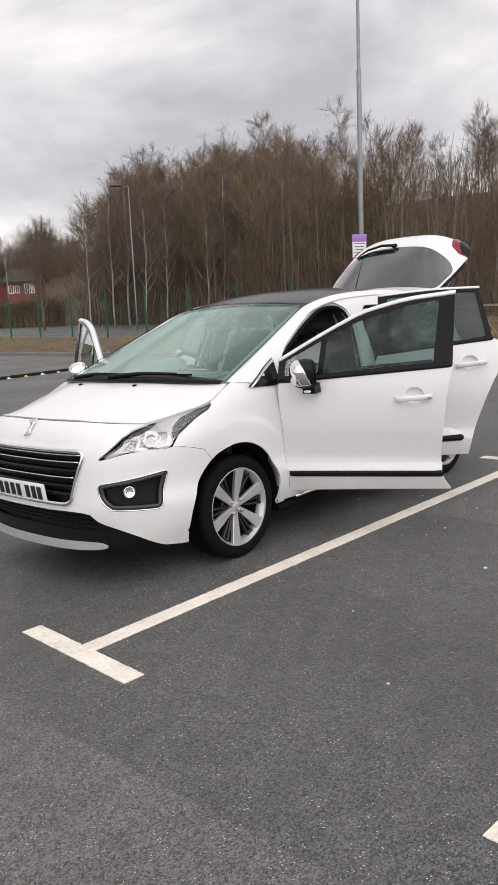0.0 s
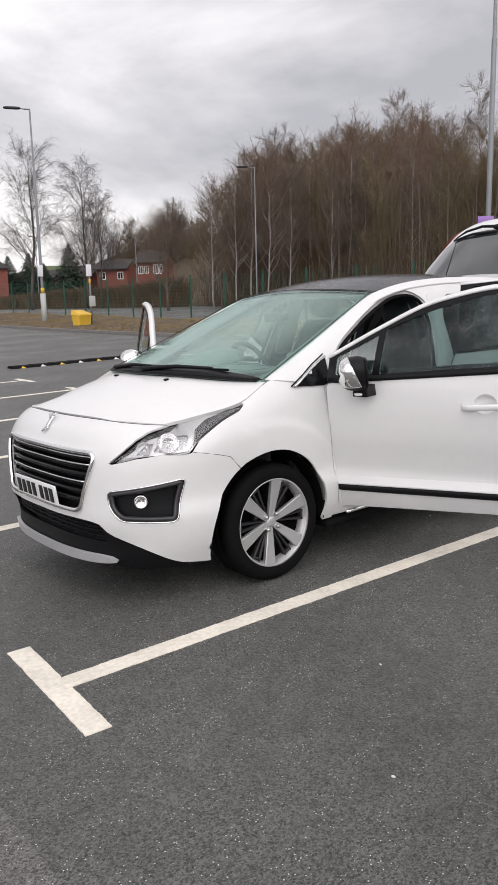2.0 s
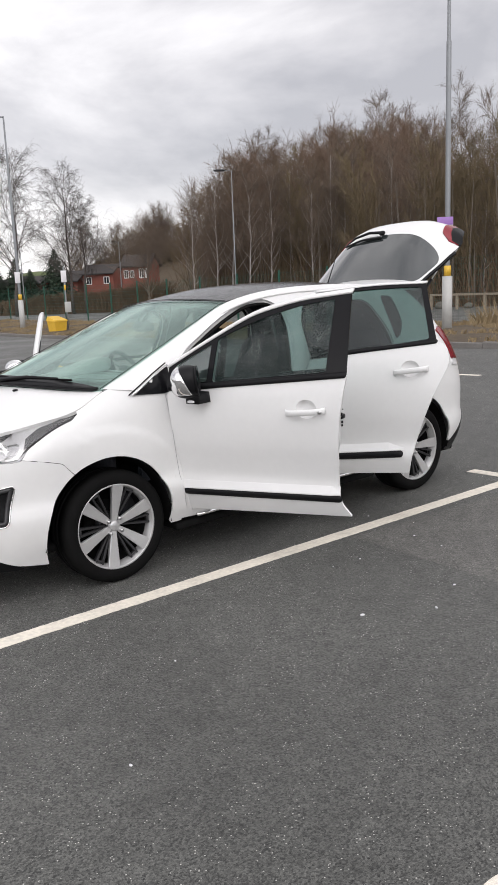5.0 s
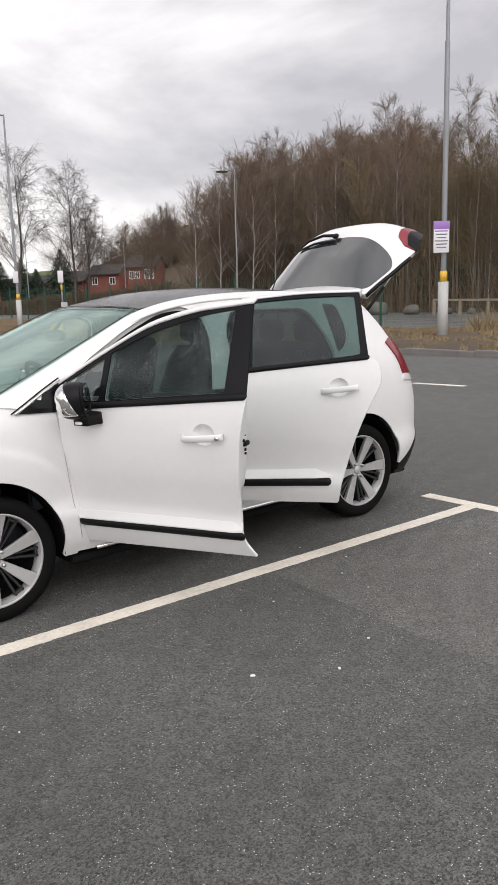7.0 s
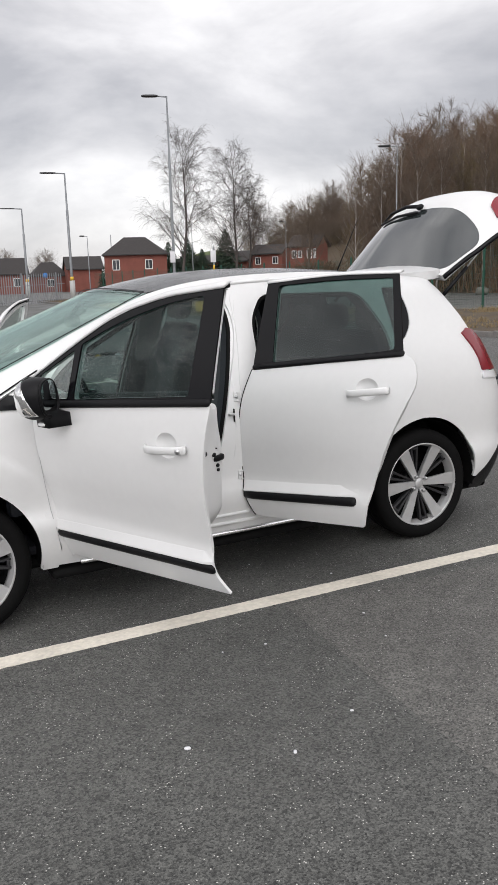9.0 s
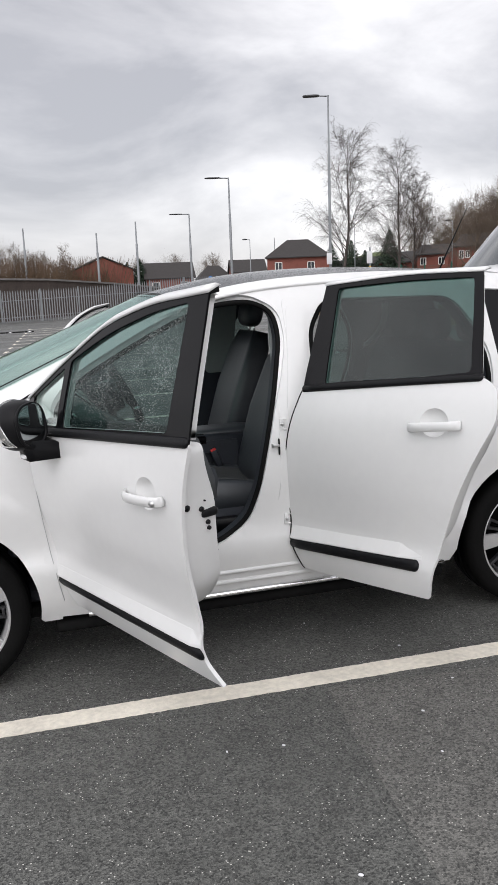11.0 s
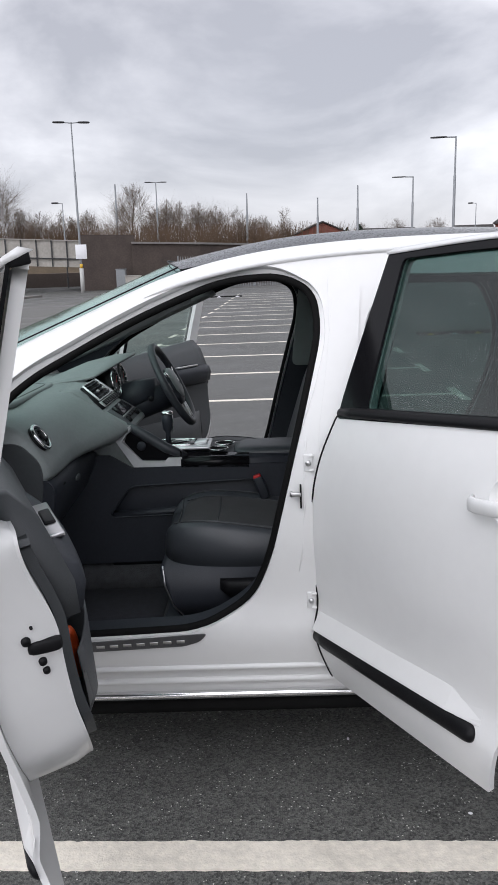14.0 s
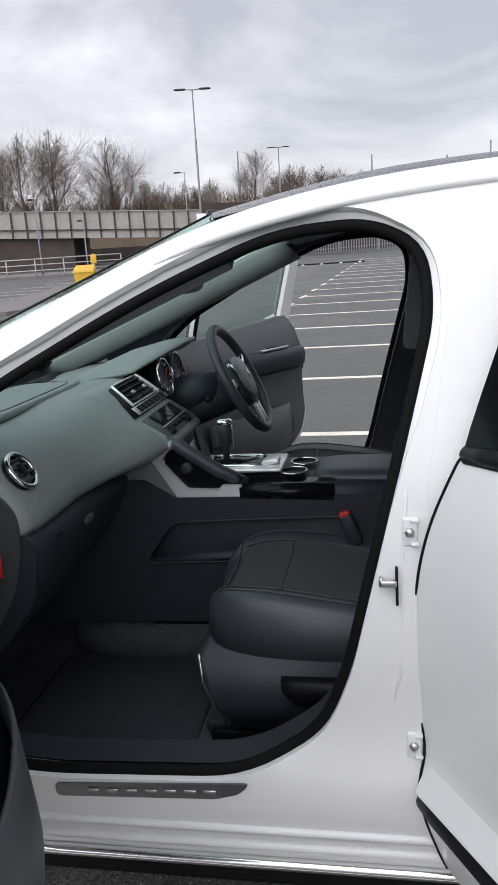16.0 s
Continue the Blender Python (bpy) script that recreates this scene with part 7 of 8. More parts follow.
# ---- trees ----
def branchy(seed, H, limbs, spread, droop, lean_up, sub, twig, twig_r=.011, bare=.28, r0=None, wander=.03, oval=0.0):
    """A bare tree: (trunk and limbs, fine twigs)."""
    r = random.Random(seed)
    wood, fine = [], []
    n = 7
    tr = [Vector((0, 0, 0))]
    for k in range(n):
        tr.append(tr[-1] + Vector((r.gauss(0, wander) * H / n * 3, r.gauss(0, wander) * H / n * 3, H / n)))
    r0 = r0 or H * .011
    wood.append(tube(tr, [max(.012, r0 * (1 - .9 * k / n)) for k in range(n + 1)], 6))

    def along(path, t):
        f = t * (len(path) - 1)
        i = min(int(f), len(path) - 2)
        return path[i].lerp(path[i + 1], f - i), (path[i + 1] - path[i]).normalized()

    def shoot(p, d, L, k=3, bend=0.0):
        pts = [p]
        for j in range(k):
            d = (d + Vector((r.gauss(0, .16), r.gauss(0, .16), r.gauss(0, .10) + bend))).normalized()
            pts.append(pts[-1] + d * L / k)
        return pts

    for i in range(limbs):
        t = bare + (.97 - bare) * (i + r.random()) / limbs
        p, _ = along(tr, min(.99, t))
        a = r.uniform(0, 6.283)
        el = radians(r.uniform(*lean_up) + 18 * t)
        L = H * (oval * (.98 - t) if oval else spread * (1.0 - .55 * t)) * r.uniform(.75, 1.12)
        path = shoot(p, Vector((math.cos(a) * math.cos(el), math.sin(a) * math.cos(el), math.sin(el))), L, 4, .10)
        rr = max(.014, r0 * .42 * (1.1 - t))
        wood.append(tube(path, [rr, rr * .75, rr * .55, rr * .4, .010], 4, False))
        for j in range(max(3, int(sub * min(1, L / (.34 * H)))) if oval else sub):
            q, d = along(path, r.uniform(.2, 1.0))
            dd = (d + Vector((r.gauss(0, .5), r.gauss(0, .5), r.gauss(.1, .35)))).normalized()
            p2 = shoot(q, dd, L * r.uniform(.4, .8), 2, .06 - droop * .3)
            fine.append(tube(p2, [twig_r * 1.7, twig_r * 1.2, twig_r * .8], 3, False))
            for m in range(twig):
                q2, d2 = along(p2, r.uniform(.2, 1.0))
                d3 = (d2 + Vector((r.gauss(0, .55), r.gauss(0, .55), r.gauss(.1, .4) - droop))).normalized()
                if droop > .3:
                    p3 = shoot(q2, d3, L * r.uniform(.18, .42), 3, -droop)
                    fine.append(tube(p3, [twig_r, twig_r * .8, twig_r * .6, twig_r * .4], 3, False))
                else:
                    p3 = shoot(q2, d3, L * r.uniform(.22, .5), 1, 0)
                    fine.append(tube(p3, [twig_r, twig_r * .4], 3, False))
    return merge(*wood), merge(*fine)


def tree(name, m, meshes, label, group):
    t = thing(name, label, "tree", m, group)
    for nm, me in zip(("trunk", "crown"), meshes):
        o = new(nm, me)
        o.parent = t
    return t


def variants(n, bark, twigs, seed, **k):
    out = []
    for i in range(n):
        a, b = branchy(seed + i, **k)
        out.append((mesh_of("trunk", a, bark), mesh_of("crown", b, twigs)))
    return out


thin = variants(7, BARK, BARKRED, 100, H=11, limbs=24, spread=.40, droop=.0, lean_up=(18, 52), sub=9, twig=8, twig_r=.009, bare=.16, r0=.11)
olive = variants(3, OLIVE, OLIVE, 140, H=8, limbs=20, spread=.42, droop=.0, lean_up=(35, 65), sub=9, twig=8, twig_r=.010, bare=.04, r0=.07)
silver = variants(3, BIRCH, BARK, 180, H=13, limbs=22, spread=.30, droop=.12, lean_up=(25, 58), sub=9, twig=8, twig_r=.009, bare=.26, r0=.10)
weep = variants(2, WEEPING, WEEPING, 220, H=14, limbs=26, spread=.37, droop=.34, lean_up=(28, 56), sub=10, twig=11, twig_r=.0085, bare=.22, r0=.17)
broad = variants(4, BARK, BARK, 300, H=13, limbs=34, spread=.42, droop=.0, lean_up=(22, 58), sub=14, twig=13, twig_r=.0060, bare=.12, r0=.18, oval=.62)


def conifer_vf(seed, H):
    r = random.Random(seed)
    vs, fs = [], []
    for k in range(2400):
        t = r.random() ** .8
        rad = (1 - t ** 1.6) * H * .30 * r.uniform(.3, 1.1) + .1
        a = r.uniform(0, 6.283)
        p = Vector((math.cos(a) * rad, math.sin(a) * rad, .8 + t * (H - .8)))
        s = r.uniform(.18, .42) * (1.2 - t)
        u = Vector((math.cos(a), math.sin(a), -.35)) * s
        w = Vector((-math.sin(a), math.cos(a), r.uniform(-.3, .3))) * s * .6
        i = len(vs)
        vs += [tuple(p - w), tuple(p + w), tuple(p + u * 1.6), tuple(p + Vector((0, 0, s * .5)))]
        fs += [(i, i + 1, i + 2), (i, i + 3, i + 1)]
    return vs, fs


conifer = [(mesh_of("trunk", tube([(0, 0, 0), (0, 0, 5)], [.14, .05], 6), BARK), mesh_of("crown", conifer_vf(5 + i, 7), CONIFER, False)) for i in range(2)]

r = random.Random(77)


def place(kind, name, x, y, z, s, label, group):
    tree(name, Matrix.Translation((x, y, z)) @ Matrix.Rotation(r.uniform(0, 6.28), 4, "Z") @ Matrix.Scale(s, 4), r.choice(kind), label, group)


# the wood on the slope
for k in range(270):
    y = r.uniform(-24, 92)
    dpt = r.random() ** 1.25
    x = 41 + .12 * max(0, y - 45) + 34 * dpt
    kind, nm, lb = (thin, "woodland_tree", "bare reddish-brown woodland tree in a dense wood")
    q = r.random()
    s = r.uniform(.66, .99) * (.67 + .33 * min(1, max(0, (y - 28) / 30)))
    if y > 60 and x < 66:
        x += 24
    if dpt < .25 and q < .55:
        kind, nm, lb, s = olive, "scrub_tree", "bare olive-brown multi-stemmed scrub tree at the wood's edge", r.uniform(.7, 1.25)
    elif q > .70:
        kind, nm, lb = silver, "birch_tree", "slim pale-barked bare birch among woodland trees"
    place(kind, nm, x, y, hill_z(x, y) - .1, s, lb, "wood on the slope")
# taller trees that make the wood's skyline
for k, (u, top) in enumerate(((35.4, 11.9), (37.0, 13.2), (38.1, 14.8), (39.2, 13.9), (40.75, 14.4), (42.5, 14.7), (43.7, 14.1), (45.0, 15.8), (46.75, 15.8), (49.2, 15.6), (51.05, 14.8))):
    for e, kind, nm, lb in ((0, silver, "birch_tree", "tall slim birch on the wood's skyline"), (1.1, thin, "woodland_tree", "tall bare tree on the wood's skyline")):
        d = 62 + 5 * e + 2 * (k % 3)
        x, y = -2.06 + d * math.sin(radians(u + .5 * e)), -4.65 + d * math.cos(radians(u + .5 * e))
        z = hill_z(x, y) - .1
        place(kind, nm, x, y, z, max(.5, (1.62 + (top - 1.62) * d / 66 - z) / (17.4 if kind is silver else 14.8)), lb, "wood on the slope")
_sp = []
for k in range(900):
    y = r.uniform(-24, 80)
    x = 41 + .12 * max(0, y - 45) + 26 * r.random() ** 1.6
    if y > 60 and x < 64:
        continue
    h = r.uniform(4, 9)
    z = hill_z(x, y) - .1
    dx, dy = r.gauss(0, .06) * h, r.gauss(0, .06) * h
    _sp.append(tube([(x, y, z), (x + dx * .3, y + dy * .3, z + h * .45), (x + dx, y + dy, z + h)], [.055, .04, .012], 4, False))
solid("saplings", merge(*_sp), SAPLING, "slim grey bare stems among the wood", "saplings", kind="stuff")
# undergrowth: dense thin stems
_st = []
for k in range(13000):
    y = r.uniform(-28, 95)
    x = 40 + .12 * max(0, y - 45) + 40 * r.random() ** 1.5
    if y > 60 and x < 64:
        continue
    h = r.uniform(1.0, 5.5)
    z = hill_z(x, y) - .1
    dx, dy = r.gauss(0, .3) * h, r.gauss(0, .3) * h
    _st.append(tube([(x, y, z), (x + dx * .4, y + dy * .4, z + h * .55), (x + dx, y + dy, z + h)], [.026, .018, .008], 3, False))
solid("undergrowth", merge(*_st), SCRUB, "dense bare stems of undergrowth", "undergrowth", kind="stuff")

# free-standing trees
for x, y, s, kind, nm, lb in ((29.3, 69.5, 1.02, weep, "birch_tree", "tall weeping bare birch by the fence"), (34.2, 67.2, .92, weep, "birch_tree", "wide weeping bare birch by the fence"), (35.4, 66.8, .74, weep, "birch_tree", "smaller bare birch by the fence"), (32.0, 49.6, .60, broad, "oak_tree", "gnarled bare broad-crowned tree at the wood's end")):
    place(kind, nm, x, y, -.1, s, lb, "trees by the fence")
for x, y, s in ((40.2, 101.6, .95), (42.7, 100.5, 1.0), (44.4, 99.6, .8), (45.0, 93.0, 1.12), (16.0, 121, .85), (14.2, 122, .8), (34.5, 112, .7)):
    place(conifer, "conifer", x, y, 0, s, "dark green conifer near brick houses", "conifers")
for k in range(26):
    u = r.random()
    x, y = 60 + 8 * u + r.uniform(0, 9), 118 - 22 * u + r.uniform(-1, 6)
    place(olive if k % 3 else broad, "bare_tree", x, y, .5 + 3.0 * u, r.uniform(.72, 1.05), "bare brown tree behind terraced houses", "trees behind the terrace")
_st = []
for k in range(5200):
    u = r.random()
    x, y = 30.0 + 10.5 * u + r.uniform(-1, 1.5), 79.8 - 18.8 * u + r.uniform(-1, 1.5)
    h = (1.2 + 1.2 * u + r.uniform(-.5, .5)) * (.8 + .5 * abs(noise.noise((x * .3, y * .3, 1))))
    dx, dy = r.gauss(0, .35) * h, r.gauss(0, .35) * h
    _st.append(tube([(x, y, 0), (x + dx * .4, y + dy * .4, h * .6), (x + dx, y + dy, h)], [.05, .035, .015], 3, False))
solid("garden_hedge", merge(*_st), SCRUB, "tangled brown hedge before terraced houses", "hedge", kind="stuff")
for x, y, s in ((-36.8, 85.0, 1.0), (-33.8, 86.5, 1.03), (-39.5, 87, .9), (-29.0, 93.0, .98), (-14.2, 116, .93), (-19.2, 105, .62), (-21.5, 104, .55), (-8.6, 127, .8), (-5.5, 127.5, .78), (-2.8, 128, .74), (-10.5, 126, .82), (-12.5, 127, .7), (.5, 136, .66), (3.5, 137, .6), (6.5, 137, .52), (9, 138, .45), (-24, 102, .6), (-27, 99, .62), (30, 150, .6), (24, 152, .55), (20, 150, .5), (37, 150, .6)):
    place(broad, "bare_tree", x - .026 * y, y, .3, s, "bare round-crowned winter tree beyond the railway", "trees beyond the railway")
for k in range(60):
    x = r.uniform(-62, 8)
    y = 76 + (x + 62) * .55 + r.uniform(-3, 10)
    place(silver, "hedge_tree", x - 2.4, y, .2, r.uniform(.36, .56), "low bare tree in a railway hedge", "railway hedge")
_st = []
for k in range(9500):
    x = r.uniform(-68, 12)
    y = 73 + (x + 64) * .55 + r.uniform(-3, 9)
    h = r.uniform(2.0, 6.4)
    dx = r.gauss(0, .25) * h
    _st.append(tube([(x, y, -.5), (x + dx * .5, y, h * .5), (x + dx, y, h)], [.05, .035, .015], 3, False))
solid("railway_hedge", merge(*_st), SCRUB, "dense bare hedge along the railway", "hedge", kind="stuff")
solid("railway_bank", loft([[(-70, 64 + 0, -1), (-70, 72, 2.4), (-70, 120, 3.0), (-70, 130, -1)], [(6, 76, -1), (6, 92, 1.2), (6, 160, 2.0), (6, 170, -1)]]), EARTH, "earth railway bank", "embankment", kind="structure")


# ---- houses ----
def house(x, y, rz, w, d, eaves, ridge, windows, label, z0=-.3, hip=False, brick=BRICK):
    """A brick house: front face at -y, windows as (x, z, w, h)."""
    h = thing("house", label, "house", Matrix.Translation((x, y, z0)) @ Matrix.Rotation(radians(rz), 4, "Z"), "brick houses")
    a, b = w / 2, d / 2
    if hip:
        body = prism([(-a, -b), (a, -b), (a, b), (-a, b)], 0, eaves)
        roof = ([(-a - .35, -b - .35, eaves - .1), (a + .35, -b - .35, eaves - .1), (a + .35, b + .35, eaves - .1), (-a - .35, b + .35, eaves - .1), (-a * .35, 0, ridge), (a * .35, 0, ridge)], [(0, 1, 5, 4), (1, 2, 5), (2, 3, 4, 5), (3, 0, 4), (3, 2, 1, 0)])
    else:
        body = ([(-a, -b, 0), (a, -b, 0), (a, b, 0), (-a, b, 0), (-a, -b, eaves), (a, -b, eaves), (a, b, eaves), (-a, b, eaves), (-a, 0, ridge - .1), (a, 0, ridge - .1)], [(0, 1, 5, 4), (1, 2, 6, 9, 5), (2, 3, 7, 6), (3, 0, 4, 8, 7)])
        roof = loft([[(s * (a + .3), -b - .4, eaves - .2), (s * (a + .3), 0, ridge), (s * (a + .3), b + .4, eaves - .2), (s * (a + .3), b + .4, eaves - .05), (s * (a + .3), 0, ridge + .18), (s * (a + .3), -b - .4, eaves - .05)] for s in (-1, 1)])
    part("wall", body, brick, h, smooth=False)
    part("roof", roof, TILE, h, smooth=False)
    part("fascia", box(0, -b - .42, eaves - .14, w + .6, .05, .13, .01), TILE, h, smooth=False)
    for wx, wz, ww, wh in windows:
        f = part("window", merge(box(wx, -b - .03, wz + wh / 2, ww, .08, .09), box(wx, -b - .03, wz - wh / 2, ww, .08, .09), box(wx - ww / 2, -b - .03, wz, .09, .08, wh), box(wx + ww / 2, -b - .03, wz, .09, .08, wh), box(wx, -b - .03, wz, .06, .08, wh)), FRAMEWHITE, h, smooth=False)
        part("pane", box(wx, -b - .015, wz, ww - .1, .02, wh - .1), PANE, f, smooth=False)
    return h


house(35.3, 101.5, -18, 8.2, 7.5, 5.3, 7.6, [(1.7, 3.9, .9, 1.2), (-2.6, 3.9, .9, 1.3)], "two-storey red brick house with a hipped slate roof", hip=True)
for x, y, w, d, ev, rg, wins in ((51.6, 82.6, 3.8, 2.8, 5.48, 6.7, [(-1.3, 4.45, .6, .9), (-.5, 4.45, .5, .8), (.8, 4.5, .6, 1.1), (1.5, 4.5, .35, 1.1)]), (52.4, 93.7, 4.6, 3.0, 5.0, 6.0, [(-1.4, 4.0, .8, .9), (1.3, 4.0, .8, .9)]), (50.6, 99.8, 4.6, 4.4, 4.2, 5.4, [(-1.2, 3.4, 1.0, .8)]), (47.9, 105.1, 5.0, 5.0, 4.1, 5.0, []), (46.1, 110.2, 5.0, 5.0, 3.7, 4.7, [(0, 2.6, 1.0, .7)])):
    house(x, y, -58, w, d, ev, rg, wins, "red brick terraced house with a dark tiled roof")
house(9.6, 117.5, 93, 8.0, 8.6, 4.6, 6.4, [], "red brick house gable beyond a fence")
house(20.6, 122.7, -4, 7.4, 7, 3.3, 5.5, [(-2.2, 2.0, 1.1, 1.2), (2.2, 2.0, 1.1, 1.2)], "low red brick bungalow with dark tiled roof")
house(29.8, 131, -6, 5.6, 6, 3.0, 5.2, [(0, 1.8, 1.1, 1.1)], "small red brick bungalow", hip=True)
house(34.2, 125.2, -9, 5.4, 7, 3.9, 5.7, [], "brick house with wide slate roof")

# palisade fence at the car park's far end
pal = thing("palisade_fence", "grey steel palisade fence at the car park's far end", "fence")
_pale = mesh_of("pale", ([(-.035, 0, 0), (.035, 0, 0), (.035, 0, 2.1), (0, 0, 2.3), (-.035, 0, 2.1), (-.035, .02, 0), (.035, .02, 0), (.035, .02, 2.1), (0, .02, 2.3), (-.035, .02, 2.1)], [(0, 1, 2, 3, 4), (9, 8, 7, 6, 5), (0, 5, 6, 1), (1, 6, 7, 2), (2, 7, 8, 3), (3, 8, 9, 4), (4, 9, 5, 0)]), GALV, False)
for k in range(110):
    x = -4.9 + .18 * k
    o = new("pale", _pale)
    o.parent, o.matrix_basis = pal, Matrix.Translation((x, 55.4 + .17 * (x + 4.9), ground_z(x, 55.4) + .02))
for z in (.3, 1.5):
    part("fence_rail", tube([(-4.9, 55.44, z + ground_z(-4.9, 55.4)), (15.0, 58.82, z + ground_z(15, 55.4))], .03, 4), GALV, pal)
for k in range(8):
    x = -4.9 + 2.75 * k
    part("fence_post", box(x, 55.5 + .17 * (x + 4.9), ground_z(x, 55.4) + 1.15, .09, .09, 2.4), GALV, pal, smooth=False)

# ---- railway bridge, wing wall, station bits ----
bridge = thing("railway_bridge", "steel plate girder railway bridge on sooty brick abutments", "bridge")
_B0, _B1 = Vector((-43.2, 52.1, 0)), Vector((-10.75, 57.6, 0))
_bd = (_B1 - _B0).normalized()
_bn = Vector((_bd.y, -_bd.x, 0))


def along_bridge(s, z, out=0.0):
    p = _B0 + _bd * s + _bn * out
    return p.x, p.y, z


BL = (_B1 - _B0).length


def btop(s):
    return 4.5 - 1.55 * s / BL


part("girder", loft([[along_bridge(s, btop(s) - 1.3, 0), along_bridge(s, btop(s), 0), along_bridge(s, btop(s), -.25), along_bridge(s, btop(s) - 1.3, -.25)] for s in (0, BL / 2, BL)]), STEELPLATE, bridge, smooth=False)
part("deck_edge", loft([[along_bridge(s, btop(s) - 1.9, .05), along_bridge(s, btop(s) - 1.28, .05), along_bridge(s, btop(s) - 1.28, -6), along_bridge(s, btop(s) - 1.9, -6)] for s in (0, BL)]), STEELPLATE, bridge, smooth=False)
part("flange", loft([[along_bridge(s, btop(s) - 1.34, .22), along_bridge(s, btop(s) - 1.26, .22), along_bridge(s, btop(s) - 1.26, 0), along_bridge(s, btop(s) - 1.34, 0)] for s in (0, BL)]), ALLOY_DARK, bridge, smooth=False)
part("flange", loft([[along_bridge(s, btop(s), .14), along_bridge(s, btop(s) + .06, .14), along_bridge(s, btop(s) + .06, -.3), along_bridge(s, btop(s), -.3)] for s in (0, BL)]), STEELPLATE, bridge, smooth=False)
for k in range(30):
    s = .6 + k * 1.1
    if s < BL:
        part("stiffener", loft([[along_bridge(s - .05, btop(s) - 1.9, .05), along_bridge(s + .05, btop(s) - 1.9, .05), along_bridge(s + .05, btop(s) - 1.9, .16), along_bridge(s - .05, btop(s) - 1.9, .16)], [along_bridge(s - .05, btop(s), 0), along_bridge(s + .05, btop(s), 0), along_bridge(s + .05, btop(s), .12), along_bridge(s - .05, btop(s), .12)]]), ALLOY_DARK, bridge, smooth=False)
for s0, s1, out, top in ((0, 15.0, .0, -.05), (15.0, 21.5, -.3, .1), (31.3, BL + 2.4, .25, 0)):
    part("abutment", loft([[along_bridge(s, -2.6, out + .1), along_bridge(s, btop(min(s, BL)) + (.45 if s0 > 30 else -1.85), out), along_bridge(s, btop(min(s, BL)) + (.45 if s0 > 30 else -1.85), -6.5), along_bridge(s, -2.6, -6.5)] for s in (s0, s1)]), DARKBRICK if s0 > 14 else TIMBER, bridge, smooth=False)
part("far_wall", loft([[along_bridge(s, -2.6, -9), along_bridge(s, .6, -9), along_bridge(s, .6, -9.4), along_bridge(s, -2.6, -9.4)] for s in (14, BL)]), DARKBRICK, bridge, smooth=False)
solid("wall_railway", loft([[(x, y - .0, -2.4), (x, y + .1, zt), (x, y + .6, zt), (x, y + .6, -2.4)] for x, y, zt in ((-8.5, 57.2, 2.75), (-3.5, 58.5, 2.6), (1.4, 62, 2.45), (7.3, 68.2, 2.0), (12.2, 75.3, 1.5))]), DARKBRICK, "long sooty brick retaining wall of the railway", "wall", kind="structure")
solid("wall_coping", loft([[(x, y - .08, zt), (x, y - .08, zt + .14), (x, y + .7, zt + .14), (x, y + .7, zt)] for x, y, zt in ((-8.5, 57.2, 2.75), (-3.5, 58.5, 2.6), (1.4, 62, 2.45), (7.3, 68.2, 2.0), (12.2, 75.3, 1.5))]), KERB, "pale stone coping on the railway wall", "coping", kind="structure")

# pavement island with railings before the bridge
def island(pts, h, mat, name, label):
    n = len(pts)
    vs = [(x, y, ground_z(x, y) - .1) for x, y in pts] + [(x, y, ground_z(x, y) + h) for x, y in pts]
    solid(name, (vs, [tuple(range(n, 2 * n))] + [(i, (i + 1) % n, n + (i + 1) % n, n + i) for i in range(n)]), mat, label, "pavement", kind="structure")


island([(-24, 15.0), (-8.9, 18.0), (-8.2, 19.4), (-10.6, 30.0), (-11.5, 35.4), (-12.6, 35.6), (-13.2, 31.6), (-12.2, 27.6), (-11.4, 21.8), (-24, 19.0)], .12, KERB, "pavement_island", "low grey kerbed island in the car park")
island([(-35.2, 42), (-14.2, 46.0), (-13.2, 49.0), (-35.2, 48)], .12, KERB, "pavement_station", "grey pavement before the railway bridge")
rl = thing("guard_rail", "galvanised steel pedestrian guard rail on a pavement", "railing")
for z in (.35, .70, 1.05):
    part("rail_bar", tube([(-27.2, 43.4, ground_z(-27.2, 43.4) + z + .1), (-15.0, 45.9, ground_z(-15, 45.9) + z + .1)], .035, 6), PALEGREY, rl)
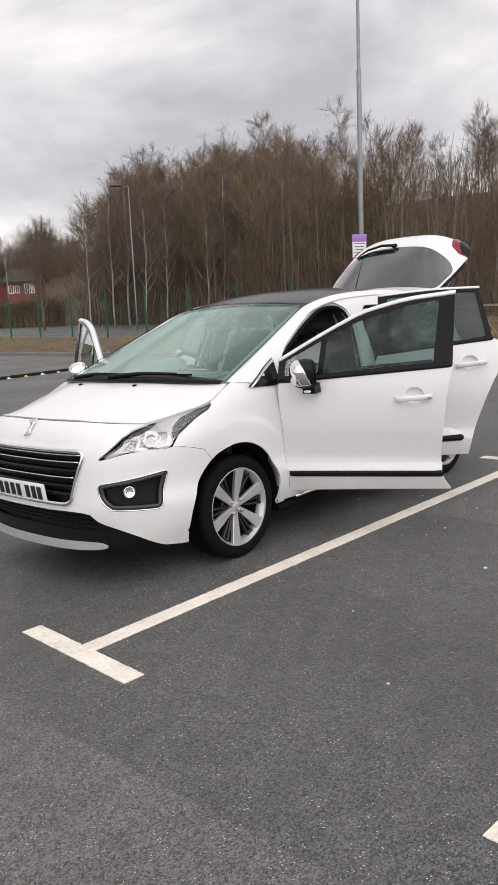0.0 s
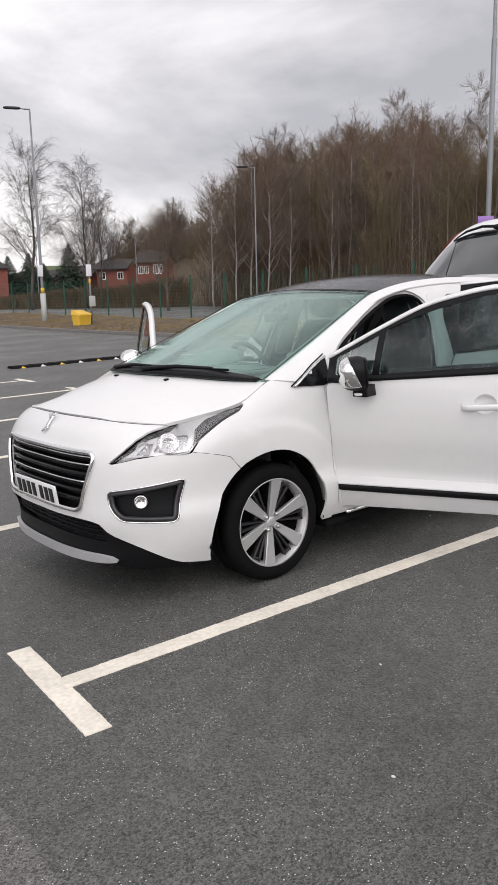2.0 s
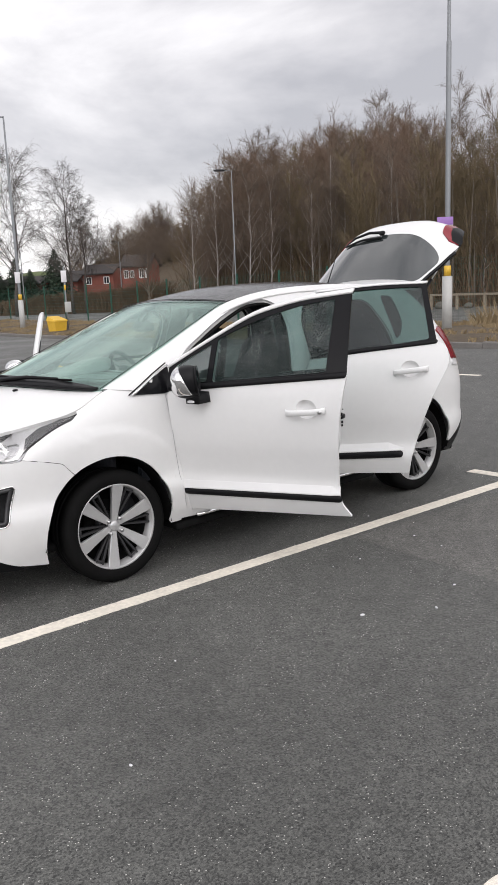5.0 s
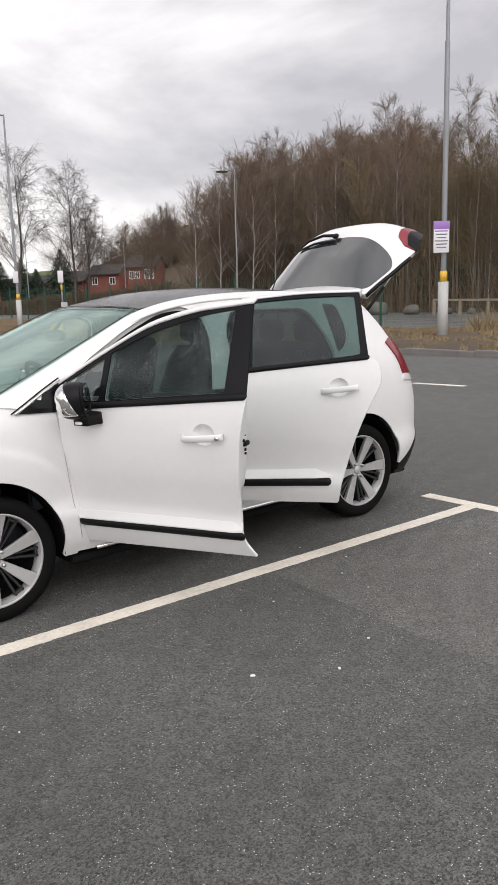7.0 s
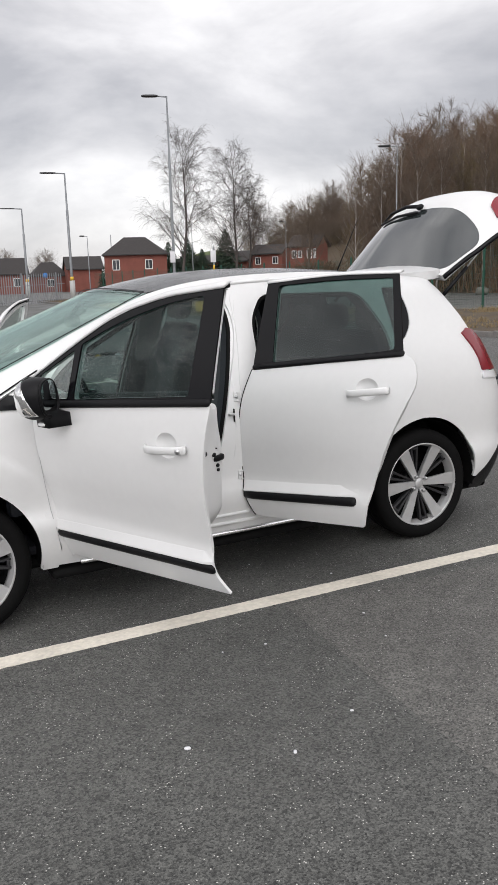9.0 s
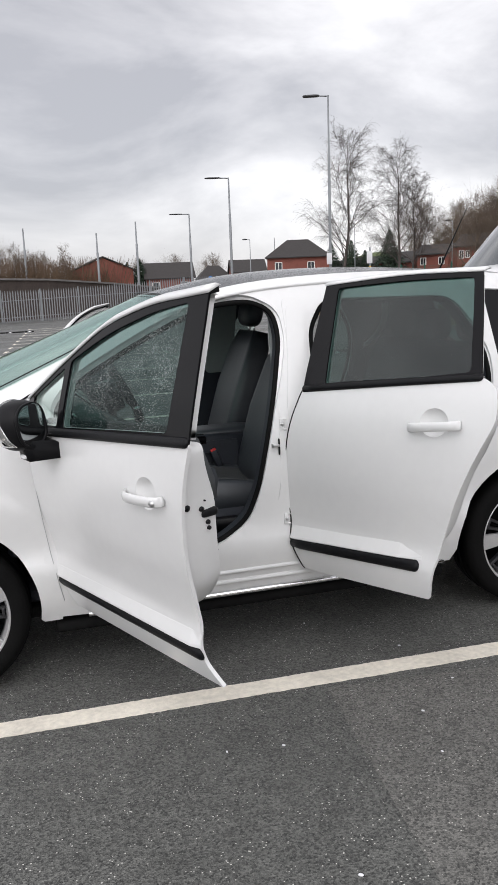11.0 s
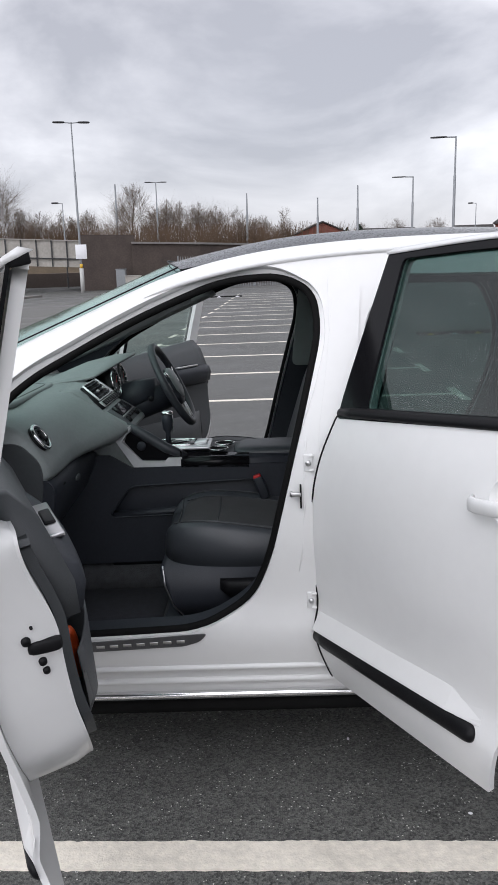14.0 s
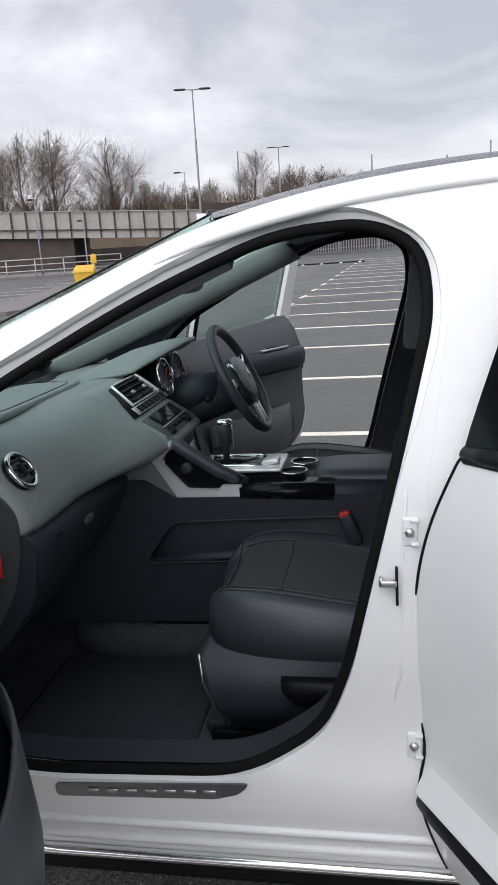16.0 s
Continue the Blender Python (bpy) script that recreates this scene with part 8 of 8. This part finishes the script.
for k in range(8):
    x = -27.2 + 1.74 * k
    y = 43.4 + .205 * (x + 27.2)
    part("rail_post", tube([(x, y, ground_z(x, y)), (x, y, ground_z(x, y) + 1.1)], .04, 6), PALEGREY, rl)
ys = thing("yellow_sign", "small yellow notice on a post by railings", "sign", Matrix.Translation((-15.7, 43.0, ground_z(-15.7, 43.0))))
part("pole", tube([(0, 0, 0), (0, 0, 1.3)], .05, 8), GALV, ys)
part("sign_plate", box(0, -.06, 1.0, .36, .03, .52, .01), YELLOW, ys)
for x, y, w, h, mt, lb in ((-9.2, 56.2, .7, 1.5, GALV, "grey steel cabinet against a brick wall"), (-8.3, 56.0, 1.1, 1.0, STEELPLATE, "pale utility cabinet against a brick wall"), (-6.9, 55.9, .9, .9, YELLOW, "yellowish storage bin against a brick wall")):
    c = thing("utility_cabinet", lb, "cabinet", Matrix.Translation((x, y, ground_z(x, y))), "cabinets by the wall")
    part("cabinet_body", box(0, 0, h / 2, w, .5, h, .03), mt, c, smooth=False)
    part("cabinet_door", box(0, -.26, h / 2, w * .86, .02, h * .86, .01), mt, c, smooth=False)
    part("cabinet_lid", box(0, 0, h + .03, w + .08, .58, .06, .02), mt, c, smooth=False)

# trees that close the car park behind the camera's side
for k in range(26):
    x = -34 + 3.4 * k + r.uniform(-1.5, 1.5)
    place(conifer if k % 4 == 1 else broad, "boundary_tree", x, -34 + r.uniform(-4, 3), -1.2, r.uniform(.6, .95), "tree on the near boundary of the car park", "boundary trees")

# a few pale stones lying on the tarmac
for x, y, s in ((.547, -2.217, .011), (.847, -2.42, .009), (1.835, -1.08, .006), (1.534, -.702, .006), (1.68, -1.606, .006), (1.141, -1.648, .006), (1.62, -1.86, .005), (-.35, -1.95, .006), (2.5, -2.0, .006), (.95, -1.62, .005), (-.9, -2.5, .007), (1.9, -1.42, .005), (1.15, -2.3, .007)):
    solid("pale_stone", moved(cushion(2.2 * s, 1.4 * s, s, 2.3, 9, 6), Matrix.Rotation(x * 5, 4, "Z")), SIGNWHITE, "small pale stone chip lying on tarmac", "stone", Matrix.Translation((x, y, ground_z(x, y) + .4 * s)), "stone chips")
